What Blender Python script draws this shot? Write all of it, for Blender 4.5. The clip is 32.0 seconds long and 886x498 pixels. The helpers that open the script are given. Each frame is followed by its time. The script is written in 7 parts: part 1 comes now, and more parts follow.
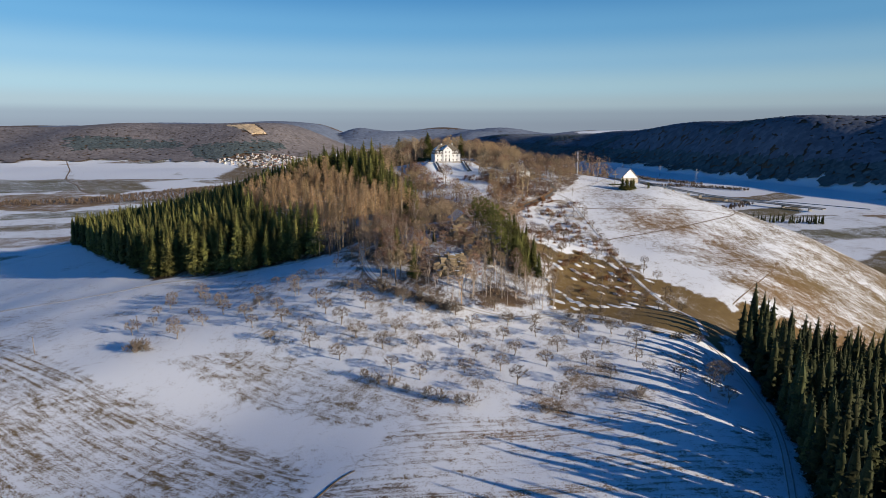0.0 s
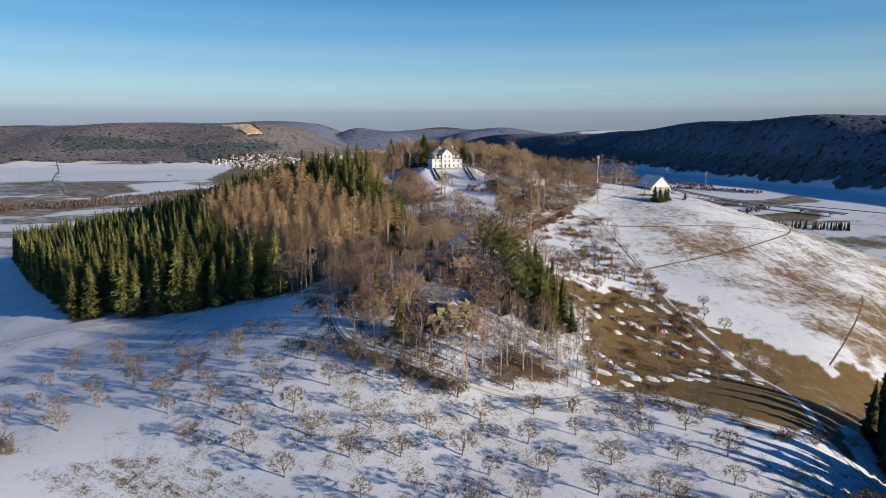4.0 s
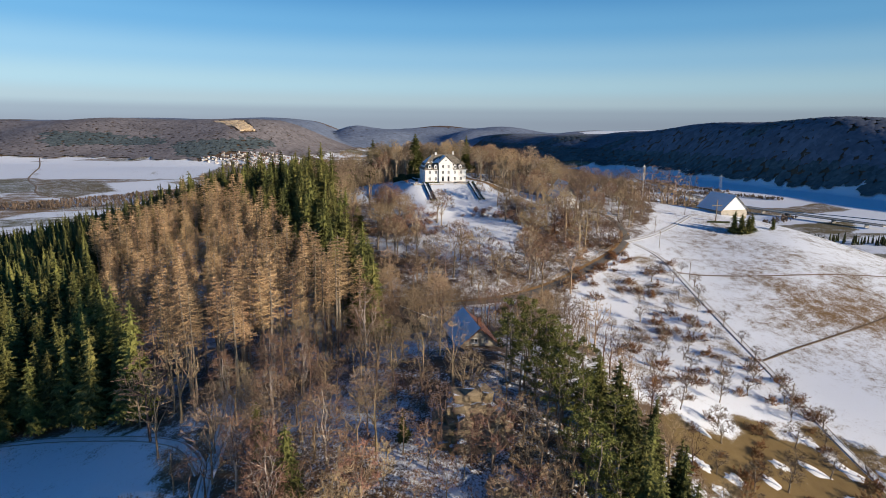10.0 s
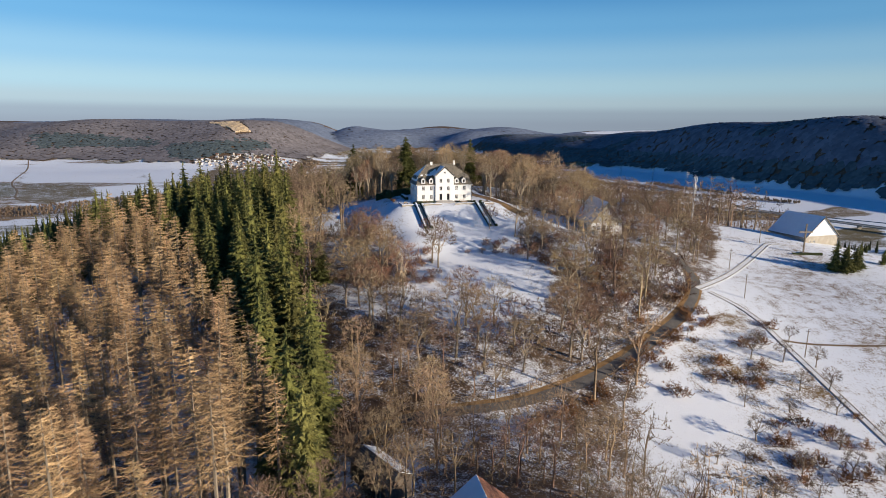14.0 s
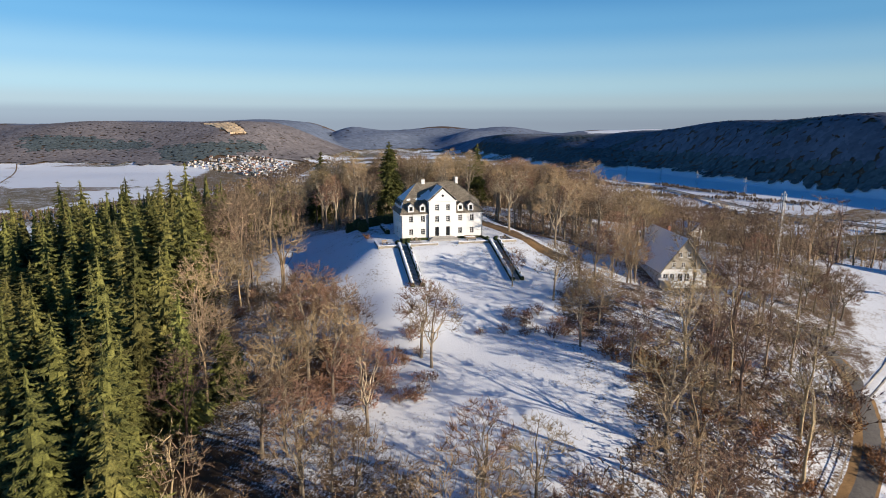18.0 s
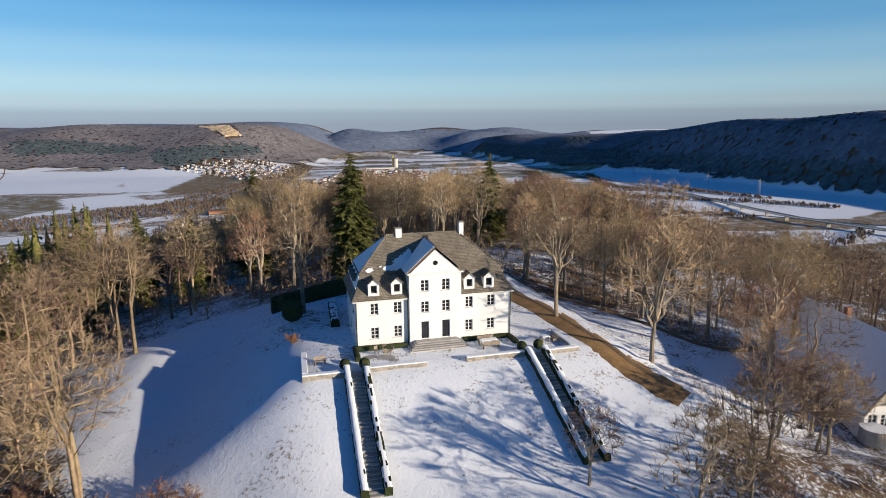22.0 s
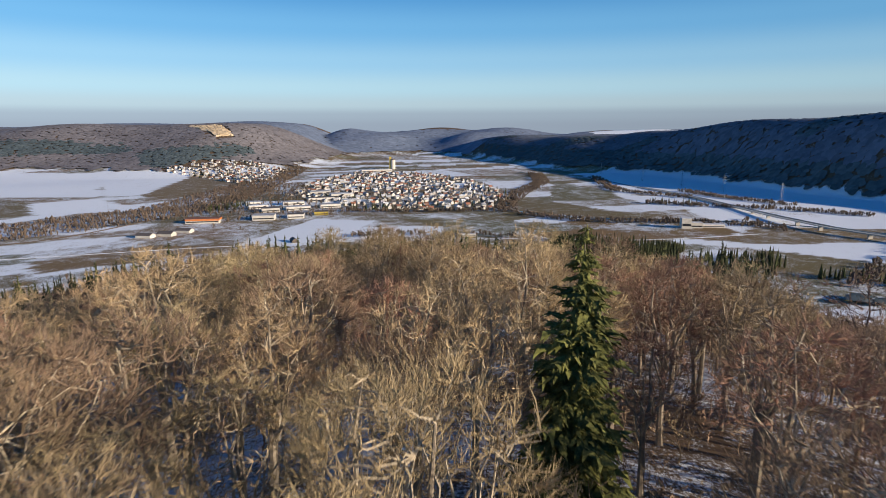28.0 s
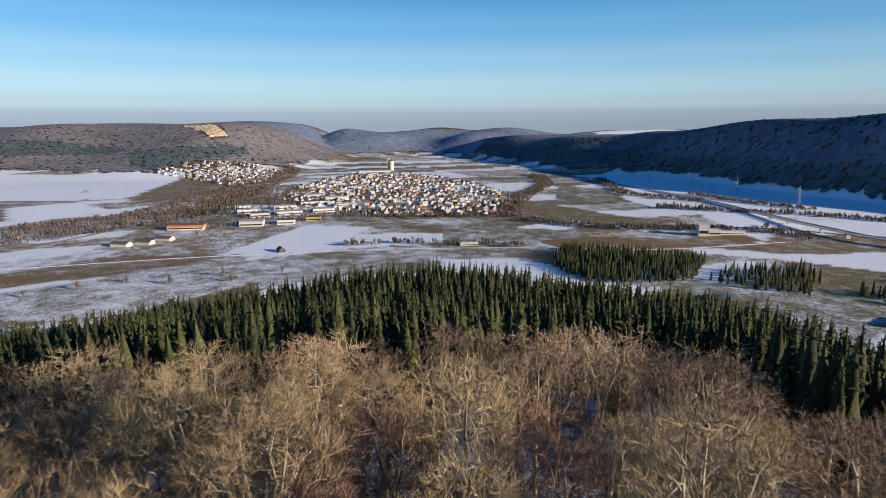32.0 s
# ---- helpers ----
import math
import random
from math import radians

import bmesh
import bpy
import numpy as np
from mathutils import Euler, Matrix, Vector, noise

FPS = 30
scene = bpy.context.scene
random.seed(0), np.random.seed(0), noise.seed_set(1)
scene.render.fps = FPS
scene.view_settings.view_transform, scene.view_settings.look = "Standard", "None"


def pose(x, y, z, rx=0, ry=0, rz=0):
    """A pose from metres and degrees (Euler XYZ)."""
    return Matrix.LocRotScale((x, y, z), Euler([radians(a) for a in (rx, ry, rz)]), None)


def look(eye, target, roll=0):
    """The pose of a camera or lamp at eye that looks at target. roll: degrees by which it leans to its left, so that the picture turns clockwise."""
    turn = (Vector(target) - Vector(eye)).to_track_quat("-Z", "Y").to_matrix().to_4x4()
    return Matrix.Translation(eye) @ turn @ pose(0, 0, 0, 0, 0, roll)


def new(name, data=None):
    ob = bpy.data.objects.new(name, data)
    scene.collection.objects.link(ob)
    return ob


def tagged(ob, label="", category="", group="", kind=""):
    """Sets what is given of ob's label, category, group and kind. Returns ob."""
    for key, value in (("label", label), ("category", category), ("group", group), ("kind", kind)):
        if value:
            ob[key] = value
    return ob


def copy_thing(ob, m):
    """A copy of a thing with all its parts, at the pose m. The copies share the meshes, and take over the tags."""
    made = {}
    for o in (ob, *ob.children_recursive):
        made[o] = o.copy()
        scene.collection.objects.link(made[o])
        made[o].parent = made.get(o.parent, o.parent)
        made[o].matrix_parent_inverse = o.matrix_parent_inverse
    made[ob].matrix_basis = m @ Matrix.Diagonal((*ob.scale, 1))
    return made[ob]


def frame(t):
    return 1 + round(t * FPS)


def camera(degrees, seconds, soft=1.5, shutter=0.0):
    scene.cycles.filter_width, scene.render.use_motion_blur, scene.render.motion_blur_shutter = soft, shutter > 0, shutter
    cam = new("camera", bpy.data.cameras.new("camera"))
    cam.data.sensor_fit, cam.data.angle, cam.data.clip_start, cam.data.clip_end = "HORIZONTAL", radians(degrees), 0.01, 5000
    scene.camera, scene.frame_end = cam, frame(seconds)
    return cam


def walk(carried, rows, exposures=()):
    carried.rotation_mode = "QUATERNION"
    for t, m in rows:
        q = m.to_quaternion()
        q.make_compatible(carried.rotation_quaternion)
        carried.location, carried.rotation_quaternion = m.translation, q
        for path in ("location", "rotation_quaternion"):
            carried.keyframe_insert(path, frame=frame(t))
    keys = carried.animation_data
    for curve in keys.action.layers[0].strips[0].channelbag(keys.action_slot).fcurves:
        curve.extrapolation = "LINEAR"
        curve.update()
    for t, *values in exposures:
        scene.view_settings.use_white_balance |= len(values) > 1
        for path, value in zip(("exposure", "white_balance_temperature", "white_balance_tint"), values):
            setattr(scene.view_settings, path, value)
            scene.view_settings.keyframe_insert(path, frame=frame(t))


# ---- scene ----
# ---- camera ----
LENS = 73.9
cam = camera(LENS, 32.0, soft=0.9, shutter=0.25)
# seconds, tilt, roll, heading; level flight at a steady speed
TURNS = [
    (0.0, 78.2, 0.0, 0.0), (2.0, 78.2, 0.0, 0.0), (3.5, 78.2, 0.0, 0.0), (5.5, 78.15, -0.05, 0.0), (7.0, 78.1, -0.3, 0.0),
    (9.0, 78.05, -0.55, 0.0), (11.0, 78.05, -0.6, 0.0), (13.0, 78.1, -0.5, 0.0), (14.5, 78.1, -0.4, 0.0), (16.5, 78.1, -0.15, 0.0),
    (18.0, 78.1, -0.1, 0.0), (20.0, 78.15, 0.05, 0.0), (22.0, 78.2, 0.3, 0.0), (23.0, 78.2, 0.5, 0.0), (24.5, 78.25, 0.55, 0.0),
    (26.5, 78.25, 0.3, 0.0), (28.0, 78.2, 0.2, 0.0), (30.0, 78.2, 0.2, 0.0), (32.0, 78.2, 0.2, 0.0)]
# sideways drift while passing the castle: seconds, metres
DRIFT = [(0.0, 0.0), (20.0, 0.0), (21.0, 0.06), (22.0, 0.2), (23.0, 0.4), (24.5, 0.68), (26.5, 0.85), (32.0, 0.9)]
walk(cam, [(t, pose(0.2 * t + float(np.interp(t, *zip(*DRIFT))), 17.3 * t, 178.0, rx, ry, rz)) for t, rx, ry, rz in TURNS],
     exposures=[(0.0, -0.2), (3.0, -0.2), (6.0, -0.1), (9.0, -0.07), (14.0, -0.05), (17.0, 0.0), (21.0, 0.0), (23.0, -0.12), (24.5, -0.1), (27.0, 0.05), (32.0, 0.08)])

# ---- light ----
SUN_AZ = radians(116.0)   # clockwise from +y
SUN_EL = radians(14.0)
world = bpy.data.worlds.new("sky")
scene.world = world
world.use_nodes = True
wn = world.node_tree
wn.nodes.clear()
sky = wn.nodes.new("ShaderNodeTexSky")
sky.sky_type, sky.sun_disc = "NISHITA", False
sky.sun_elevation, sky.sun_rotation = SUN_EL, SUN_AZ
sky.altitude, sky.air_density, sky.dust_density, sky.ozone_density = 600, 1.0, 0.6, 2.5
tint = wn.nodes.new("ShaderNodeMix")
tint.data_type, tint.blend_type = "RGBA", "MULTIPLY"
tint.inputs["Factor"].default_value = 1.0
tint.inputs[7].default_value = (0.08, 0.56, 1.1, 1)
wn.links.new(sky.outputs["Color"], tint.inputs[6])
# low sky: haze on the horizon, pale above it, then blue
way = wn.nodes.new("ShaderNodeTexCoord")
sep = wn.nodes.new("ShaderNodeSeparateXYZ")
wn.links.new(way.outputs["Generated"], sep.inputs["Vector"])
haze = wn.nodes.new("ShaderNodeValToRGB")
haze.color_ramp.interpolation = "EASE"
for place, colour in ((0.0, (2.9, 3.5, 4.3)), (0.018, (3.25, 4.05, 4.85)), (0.034, (4.2, 5.5, 6.2)), (0.06, (4.1, 6.2, 7.3)), (0.1, (2.9, 5.4, 7.5)), (0.15, (1.6, 4.2, 7.1)), (0.21, (0.8, 2.9, 6.0))):
    if place == 0.0:
        e = haze.color_ramp.elements[0]
    elif place == 0.21:
        e = haze.color_ramp.elements[-1]
    else:
        e = haze.color_ramp.elements.new(place)
    e.position, e.color = place, (*[1.07 * k for k in colour], 1)
wn.links.new(sep.outputs["Z"], haze.inputs["Fac"])
amount = wn.nodes.new("ShaderNodeMapRange")
amount.interpolation_type = "SMOOTHSTEP"
amount.inputs["From Min"].default_value, amount.inputs["From Max"].default_value = 0.18, 0.5
amount.inputs["To Min"].default_value, amount.inputs["To Max"].default_value = 1.0, 0.0
wn.links.new(sep.outputs["Z"], amount.inputs["Value"])
air = wn.nodes.new("ShaderNodeMix")
air.data_type = "RGBA"
wn.links.new(amount.outputs["Result"], air.inputs["Factor"])
wn.links.new(tint.outputs[2], air.inputs[6])
wn.links.new(haze.outputs["Color"], air.inputs[7])
# the sky is a little brighter away from the blue side
tilt = wn.nodes.new("ShaderNodeMapRange")
tilt.inputs["From Min"].default_value, tilt.inputs["From Max"].default_value = -0.7, 0.7
tilt.inputs["To Min"].default_value, tilt.inputs["To Max"].default_value = 1.16, 0.80
wn.links.new(sep.outputs["X"], tilt.inputs["Value"])
final = wn.nodes.new("ShaderNodeHueSaturation")
wn.links.new(air.outputs[2], final.inputs["Color"])
wn.links.new(tilt.outputs["Result"], final.inputs["Value"])
bg = wn.nodes.new("ShaderNodeBackground")
bg.inputs["Strength"].default_value = 0.1
wout = wn.nodes.new("ShaderNodeOutputWorld")
wn.links.new(final.outputs["Color"], bg.inputs["Color"])
wn.links.new(bg.outputs["Background"], wout.inputs["Surface"])
lamp = bpy.data.lights.new("sun", "SUN")
lamp.energy, lamp.angle, lamp.color = 7.0, radians(0.55), (1.0, 0.86, 0.69)
sun = new("sun", lamp)
sun_dir = Vector((math.sin(SUN_AZ) * math.cos(SUN_EL), math.cos(SUN_AZ) * math.cos(SUN_EL), math.sin(SUN_EL)))
sun.matrix_world = look(sun_dir * 1000, (0, 0, 0))
scene.view_settings.exposure = 0.0


# ---- materials ----
def nodes_of(name):
    m = bpy.data.materials.new(name)
    m.use_nodes = True
    nt = m.node_tree
    return m, nt, nt.nodes["Principled BSDF"]


def node(nt, kind, links=(), **values):
    n = nt.nodes.new(kind)
    for k, v in values.items():
        if k in ("operation", "blend_type", "data_type", "attribute_name", "noise_dimensions", "wave_type", "bands_direction", "feature", "use_clamp", "clamp", "interpolation_type"):
            if k == "operation":
                n.operation = v
            elif k == "blend_type":
                n.blend_type = v
            elif k == "data_type":
                n.data_type = v
            elif k == "attribute_name":
                n.attribute_name = v
            elif k == "feature":
                n.feature = v
            elif k == "use_clamp":
                n.use_clamp = v
            elif k == "bands_direction":
                n.bands_direction = v
            elif k == "interpolation_type":
                n.interpolation_type = v
        else:
            n.inputs[k.replace("_", " ")].default_value = v
    for socket, src in links:
        nt.links.new(src, n.inputs[socket])
    return n


def grain(name, dark, light, rough=0.85, scale=3.0, fine=25.0, bump=0.0, metal=0.0, spread=0.25, island=False, sheen=0.5, tree=False, hue=0.0):
    """A surface between two colours: coarse and fine grain, with a shade of its own for each object or each loose piece."""
    m, nt, bsdf = nodes_of(name)
    geo = node(nt, "ShaderNodeNewGeometry")
    pos = geo.outputs["Position"]
    a = node(nt, "ShaderNodeTexNoise", [("Vector", pos)], Scale=scale, Detail=3.0)
    b = node(nt, "ShaderNodeTexNoise", [("Vector", pos)], Scale=fine, Detail=2.0)
    mix = node(nt, "ShaderNodeMath", [(0, a.outputs["Fac"]), (1, b.outputs["Fac"])], operation="ADD")
    ramp = node(nt, "ShaderNodeMapRange", [("Value", mix.outputs[0])], From_Min=0.65, From_Max=1.35)
    col = node(nt, "ShaderNodeMix", [("Factor", ramp.outputs["Result"])], data_type="RGBA")
    col.inputs[6].default_value, col.inputs[7].default_value = (*dark, 1), (*light, 1)
    rnd = node(nt, "ShaderNodeAttribute", attribute_name="shade").outputs["Fac"] if tree else geo.outputs["Random Per Island"] if island else node(nt, "ShaderNodeObjectInfo").outputs["Random"]
    val = node(nt, "ShaderNodeMapRange", [("Value", rnd)], To_Min=1 - spread, To_Max=1 + spread)
    hsv = node(nt, "ShaderNodeHueSaturation", [("Color", col.outputs[2]), ("Value", val.outputs["Result"])])
    if hue:
        mixed = node(nt, "ShaderNodeMath", [(0, rnd)], operation="MULTIPLY")
        mixed.inputs[1].default_value = 7.31
        part_of = node(nt, "ShaderNodeMath", [(0, mixed.outputs[0])], operation="FRACT")
        nt.links.new(node(nt, "ShaderNodeMapRange", [("Value", part_of.outputs[0])], To_Min=0.5 - hue, To_Max=0.5 + hue).outputs["Result"], hsv.inputs["Hue"])
    nt.links.new(hsv.outputs["Color"], bsdf.inputs["Base Color"])
    bsdf.inputs["Roughness"].default_value, bsdf.inputs["Metallic"].default_value = rough, metal
    bsdf.inputs["Specular IOR Level"].default_value = sheen
    if bump:
        bp = node(nt, "ShaderNodeBump", [("Height", b.outputs["Fac"])], Strength=bump, Distance=0.05)
        nt.links.new(bp.outputs["Normal"], bsdf.inputs["Normal"])
    return m


BARK = grain("grey_bark", (0.13, 0.10, 0.07), (0.34, 0.275, 0.20), scale=1.0, fine=9, bump=0.4)
TWIG_GOLD = grain("golden_twigs", (0.22, 0.155, 0.08), (0.54, 0.40, 0.225), scale=0.3, fine=4, spread=0.34, hue=0.01)
TWIG = grain("bare_twigs", (0.13, 0.088, 0.054), (0.35, 0.245, 0.148), scale=0.3, fine=4, spread=0.38, hue=0.012)
LIMB = grain("pale_limbs", (0.26, 0.205, 0.14), (0.56, 0.455, 0.315), scale=0.6, fine=6)
TWIG_RED = grain("reddish_twigs", (0.16, 0.085, 0.056), (0.37, 0.215, 0.14), scale=0.3, fine=4, spread=0.35, hue=0.01)
BIRCH = grain("birch_bark", (0.25, 0.2, 0.17), (0.55, 0.47, 0.4), scale=1.0, fine=6)
LARCH = grain("larch_twigs", (0.24, 0.145, 0.07), (0.60, 0.41, 0.22), scale=0.3, fine=4, spread=0.3, hue=0.008)
NEEDLE = grain("spruce_needles", (0.038, 0.045, 0.016), (0.225, 0.215, 0.06), scale=0.25, fine=5, spread=0.32, sheen=0.2, hue=0.014)
NEEDLE_S = grain("spruce_wood_needles", (0.032, 0.04, 0.015), (0.19, 0.182, 0.05), scale=0.05, fine=2, spread=0.35, tree=True, hue=0.012, sheen=0.2)
TWIG_S = grain("bare_wood_twigs", (0.17, 0.12, 0.072), (0.46, 0.335, 0.205), scale=0.05, fine=2, tree=True, hue=0.014, spread=0.42)
TWIG_B = grain("brown_wood_twigs", (0.09, 0.058, 0.042), (0.26, 0.165, 0.115), scale=0.05, fine=2, tree=True, hue=0.014, spread=0.42)
PINE = grain("pine_needles", (0.06, 0.07, 0.02), (0.25, 0.245, 0.065), scale=0.3, fine=5, spread=0.3, sheen=0.2)
NEEDLE_D = grain("dark_spruce_needles", (0.016, 0.022, 0.011), (0.075, 0.08, 0.028), scale=0.05, fine=2, spread=0.35, tree=True, hue=0.012, sheen=0.2)
DRY = grain("dry_leaves", (0.13, 0.06, 0.025), (0.34, 0.17, 0.07), scale=0.3, fine=5)
# brown bare wood of the left hill, greyed by haze mixed into the colour
FARWOOD = grain("hazy_far_bare_wood", (0.15, 0.137, 0.14), (0.24, 0.22, 0.222), scale=0.006, fine=0.07, island=True, spread=0.2, sheen=0.1)
# ridge woods: the blue of the distance haze is put into the base colour
FARHAZE = grain("hazy_distant_woods", (0.135, 0.17, 0.235), (0.19, 0.225, 0.295), scale=0.004, fine=0.05, island=True, spread=0.16, sheen=0.1)
ORCHARD = grain("dark_fruit_twigs", (0.10, 0.075, 0.052), (0.27, 0.205, 0.14), scale=0.3, fine=4)
# spruces far off: lighter and bluer, as the colour includes the haze
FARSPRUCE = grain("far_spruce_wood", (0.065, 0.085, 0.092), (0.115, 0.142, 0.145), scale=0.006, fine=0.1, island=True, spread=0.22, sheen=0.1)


# ---- landforms ----
def step(v):
    v = np.clip(v, 0.0, 1.0)
    return v * v * (3 - 2 * v)


WAVES = {}


def wave_noise(x, y, size, seed):
    """Smooth noise of about -1 to 1 from a few crossed waves."""
    if seed not in WAVES:
        r = np.random.RandomState(seed)
        WAVES[seed] = [(math.cos(a) * f, math.sin(a) * f, p) for a, f, p in zip(r.uniform(0, math.tau, 7), r.uniform(0.6, 1.9, 7), r.uniform(0, math.tau, 7))]
    k = math.tau / size
    return sum(np.sin((x * c + y * d) * k + p) for c, d, p in WAVES[seed]) / 3.2


# rounded rises and hollows of the castle hill: middle x, y, reach x, y, height
SIDE_SLOPES = [(-110, 455, 60, 60, 10.7), (0, 850, 90, 70, 17.3), (140, 470, 42, 42, 4.0), (-380, 180, 170, 160, 21.1), (-250, 40, 150, 120, 12.9), (430, 640, 150, 170, -20.3), (0, 1060, 230, 100, -14.0), (73, 165, 45, 45, 8.2), (330, 300, 120, 110, -0.9), (-440, 420, 130, 130, 11.0), (500, 100, 170, 170, 9.5), (140, 800, 90, 110, 14.6), (-150, 770, 90, 110, 8.6), (330, 500, 90, 90, -10.1)]
HILL = [(-440, 660, 140, 140, -8.9), (20, 300, 50, 30, 8.0), (-620, 180, 180, 200, 15.7), (190, 960, 150, 110, -15.5), (-230, 980, 160, 110, -11.9), (700, 150, 200, 250, 3.4), (0, 120, 230, 200, 0.1), (0, 450, 85, 90, 16.8), (0, 620, 190, 170, 36.2), (-180, 420, 170, 150, 1.5), (170, 400, 130, 130, 22.1), (0, 265, 70, 50, 19.3), (0, 860, 170, 110, 10.6), (90, 480, 110, 110, 6.6)]
BACK_HILL = [(-170, 190, 170, 150, 5.8), (230, 240, 110, 110, -10.4), (0, -80, 300, 190, 48.9), (0, 720, 110, 120, -2.5), (0, 470, 38, 34, 0.7), (60, 320, 70, 70, -3.0), (0, 420, 380, 480, 105.7), (-70, 360, 60, 70, 2.9), (260, 430, 110, 90, 17.8), (-330, 520, 150, 160, 15.9), (130, 200, 60, 60, -2.7), (10, 545, 80, 60, 2.3), (100, 430, 45, 40, -5.9), (90, 370, 45, 50, -2.8), (-110, 300, 60, 50, -3.2)]
FORE_SLOPES = [(-65, 165, 45, 35, -5.1), (-120, 165, 45, 40, -2.0), (-30, 140, 45, 35, -0.7), (40, 145, 45, 35, -3.2), (-180, 230, 60, 50, 0.9), (136, 266, 40, 35, 7.1), (180, 300, 50, 40, 6.0), (200, 400, 40, 40, -3.4), (95, 215, 35, 25, 9.8), (-90, 120, 60, 50, -5.6), (0, 90, 70, 50, 0.8), (110, 310, 35, 30, 1.7), (150, 345, 40, 40, -1.6)]

# the castle stands on a level terrace, turned a little
C_X, C_Y, C_Z, C_TURN = 3.55, 451.9, 151.0, 14.3
CC, CS = math.cos(radians(C_TURN)), math.sin(radians(C_TURN))


def to_castle(x, y):
    return (x - C_X) * CC + (y - C_Y) * CS, -(x - C_X) * CS + (y - C_Y) * CC


def from_castle(u, v):
    return C_X + u * CC - v * CS, C_Y + u * CS + v * CC


def height(x, y):
    x, y = np.asarray(x, float), np.asarray(y, float)
    z = np.full(np.broadcast(x, y).shape, 6.0)
    for cx, cy, wx, wy, h in SIDE_SLOPES + HILL + BACK_HILL + FORE_SLOPES:
        z = z + h * np.exp(-((x - cx) / wx) ** 2 - ((y - cy) / wy) ** 2)
    z = z + 0.35 * wave_noise(x, y, 60, 3) * step((z - 20) / 40)
    # terrace
    u, v = to_castle(x, y)
    bank = np.interp(v, [-60, -48, -39, -33, -22, -7.2], [137.5, 138.9, 141.0, 143.6, 145.6, C_Z]) - 0.32 * np.maximum(-17.4 - u, 0)
    side = C_Z - 0.52 * np.maximum(-17.4 - u, 0)
    du = np.maximum(np.maximum(-27.0 - u, u - 14.5), 0)
    dv = np.maximum(np.maximum(-40.0 - v, v - 16.0), 0)
    pad = 1 - step(np.hypot(du, dv) / 13.0)
    z = z * (1 - pad) + np.minimum(bank, side) * pad
    # the ground falls away behind the bank east of the castle
    rim = np.interp(y, [440, 444, 450, 457, 467, 480, 490], [34, 32, 28, 24.5, 20.5, 14.5, 11])
    z = z - 4.5 * step((x - rim) / 10) * (1 - step((x - 58) / 30)) * step((y - 432) / 14) * (1 - step((y - 480) / 25))
    left = 200 * step((y - 2500 - 140 * wave_noise(x, y * 0, 1500, 5)) / 1200) * step((-430 - x) / 650)
    left = left * (0.93 + 0.08 * wave_noise(x, y, 1400, 8)) * (1 - 0.12 * step((-1700 - x) / 900))
    s = (x - 350) * 0.906 + (y - 3680) * 0.424 + 225 + 50 * wave_noise(x, y, 900, 11)
    along = np.clip(((x - 350) * 0.424 - (y - 3680) * 0.906) / 2240, -0.6, 1.4)
    right = step(s / 360) * (112 + 92 * step(along / 1.0)) * (1 + 0.05 * wave_noise(x, y, 700, 12)) * step((along + 0.55) / 0.5)
    far = step((y - 3900 - 200 * wave_noise(x, y * 0, 1700, 21)) / 800) * (128 + 24 * wave_noise(x, y, 900, 22)) * step((x + 1100) / 500)
    gap = 1 - 0.6 * np.exp(-((x + 120) / 190) ** 2) * (1 - step((y - 4300) / 500))
    return np.maximum(np.maximum(z, 5 + left), np.maximum(5 + right, 5 + far * gap)) + 1.5 * wave_noise(x, y, 500, 31) * step((np.abs(y - 500) - 600) / 400)


def ground(x, y):
    return float(height(x, y))


def inside(x, y, corners):
    """Which of the places lie within the outline."""
    hit = np.zeros(np.shape(x), bool)
    for (ax, ay), (bx, by) in zip(corners, corners[1:] + corners[:1]):
        cross = (ay > y) != (by > y)
        hit ^= cross & (x < (bx - ax) * (y - ay) / (by - ay + 1e-9) + ax)
    return hit


WOOD = [(-156, 306), (-110, 298), (-74, 293), (-60, 286), (-45, 262), (-34, 238), (0, 216), (40, 224), (50, 260), (40, 300), (36, 335), (52, 372), (74, 396), (88, 420), (110, 470), (160, 500),
        (195, 600), (190, 720), (150, 850), (0, 905), (-140, 860), (-240, 680), (-324, 506), (-240, 400)]
SPRUCE_WOOD = [(-156, 306), (-110, 298), (-74, 293), (-60, 291), (-68, 301), (-87, 325), (-107, 356), (-132, 392), (-140, 410), (-120, 432), (-90, 486), (-70, 520), (-140, 560), (-260, 640), (-324, 506), (-240, 400)]
SPRUCE_BAND = [(-16, 306), (-11, 304), (-14, 320), (-22, 347), (-30, 377), (-40, 410), (-44, 432), (-56, 459), (-90, 486), (-120, 432), (-91, 430), (-72, 404), (-52, 380), (-37, 352), (-24, 328)]
LARCH_WOOD = [(-60, 291), (-40, 286), (-22, 296), (-16, 306), (-24, 328), (-37, 352), (-52, 380), (-72, 404), (-91, 430), (-120, 432), (-140, 410), (-132, 392), (-107, 356), (-87, 325), (-68, 301)]
BACK_SPRUCE = [(-180, 610), (-106, 650), (-52, 640), (-20, 652), (10, 668), (40, 700), (66, 712), (78, 690), (70, 655), (60, 622), (72, 610), (96, 640), (122, 688), (138, 760), (110, 850), (0, 908), (-140, 862), (-220, 740)]
RIGHT_WOOD = [(112, 212), (107, 192), (103, 166), (97, 146), (89, 127), (72, 85), (220, 60), (260, 160), (200, 225), (150, 218)]
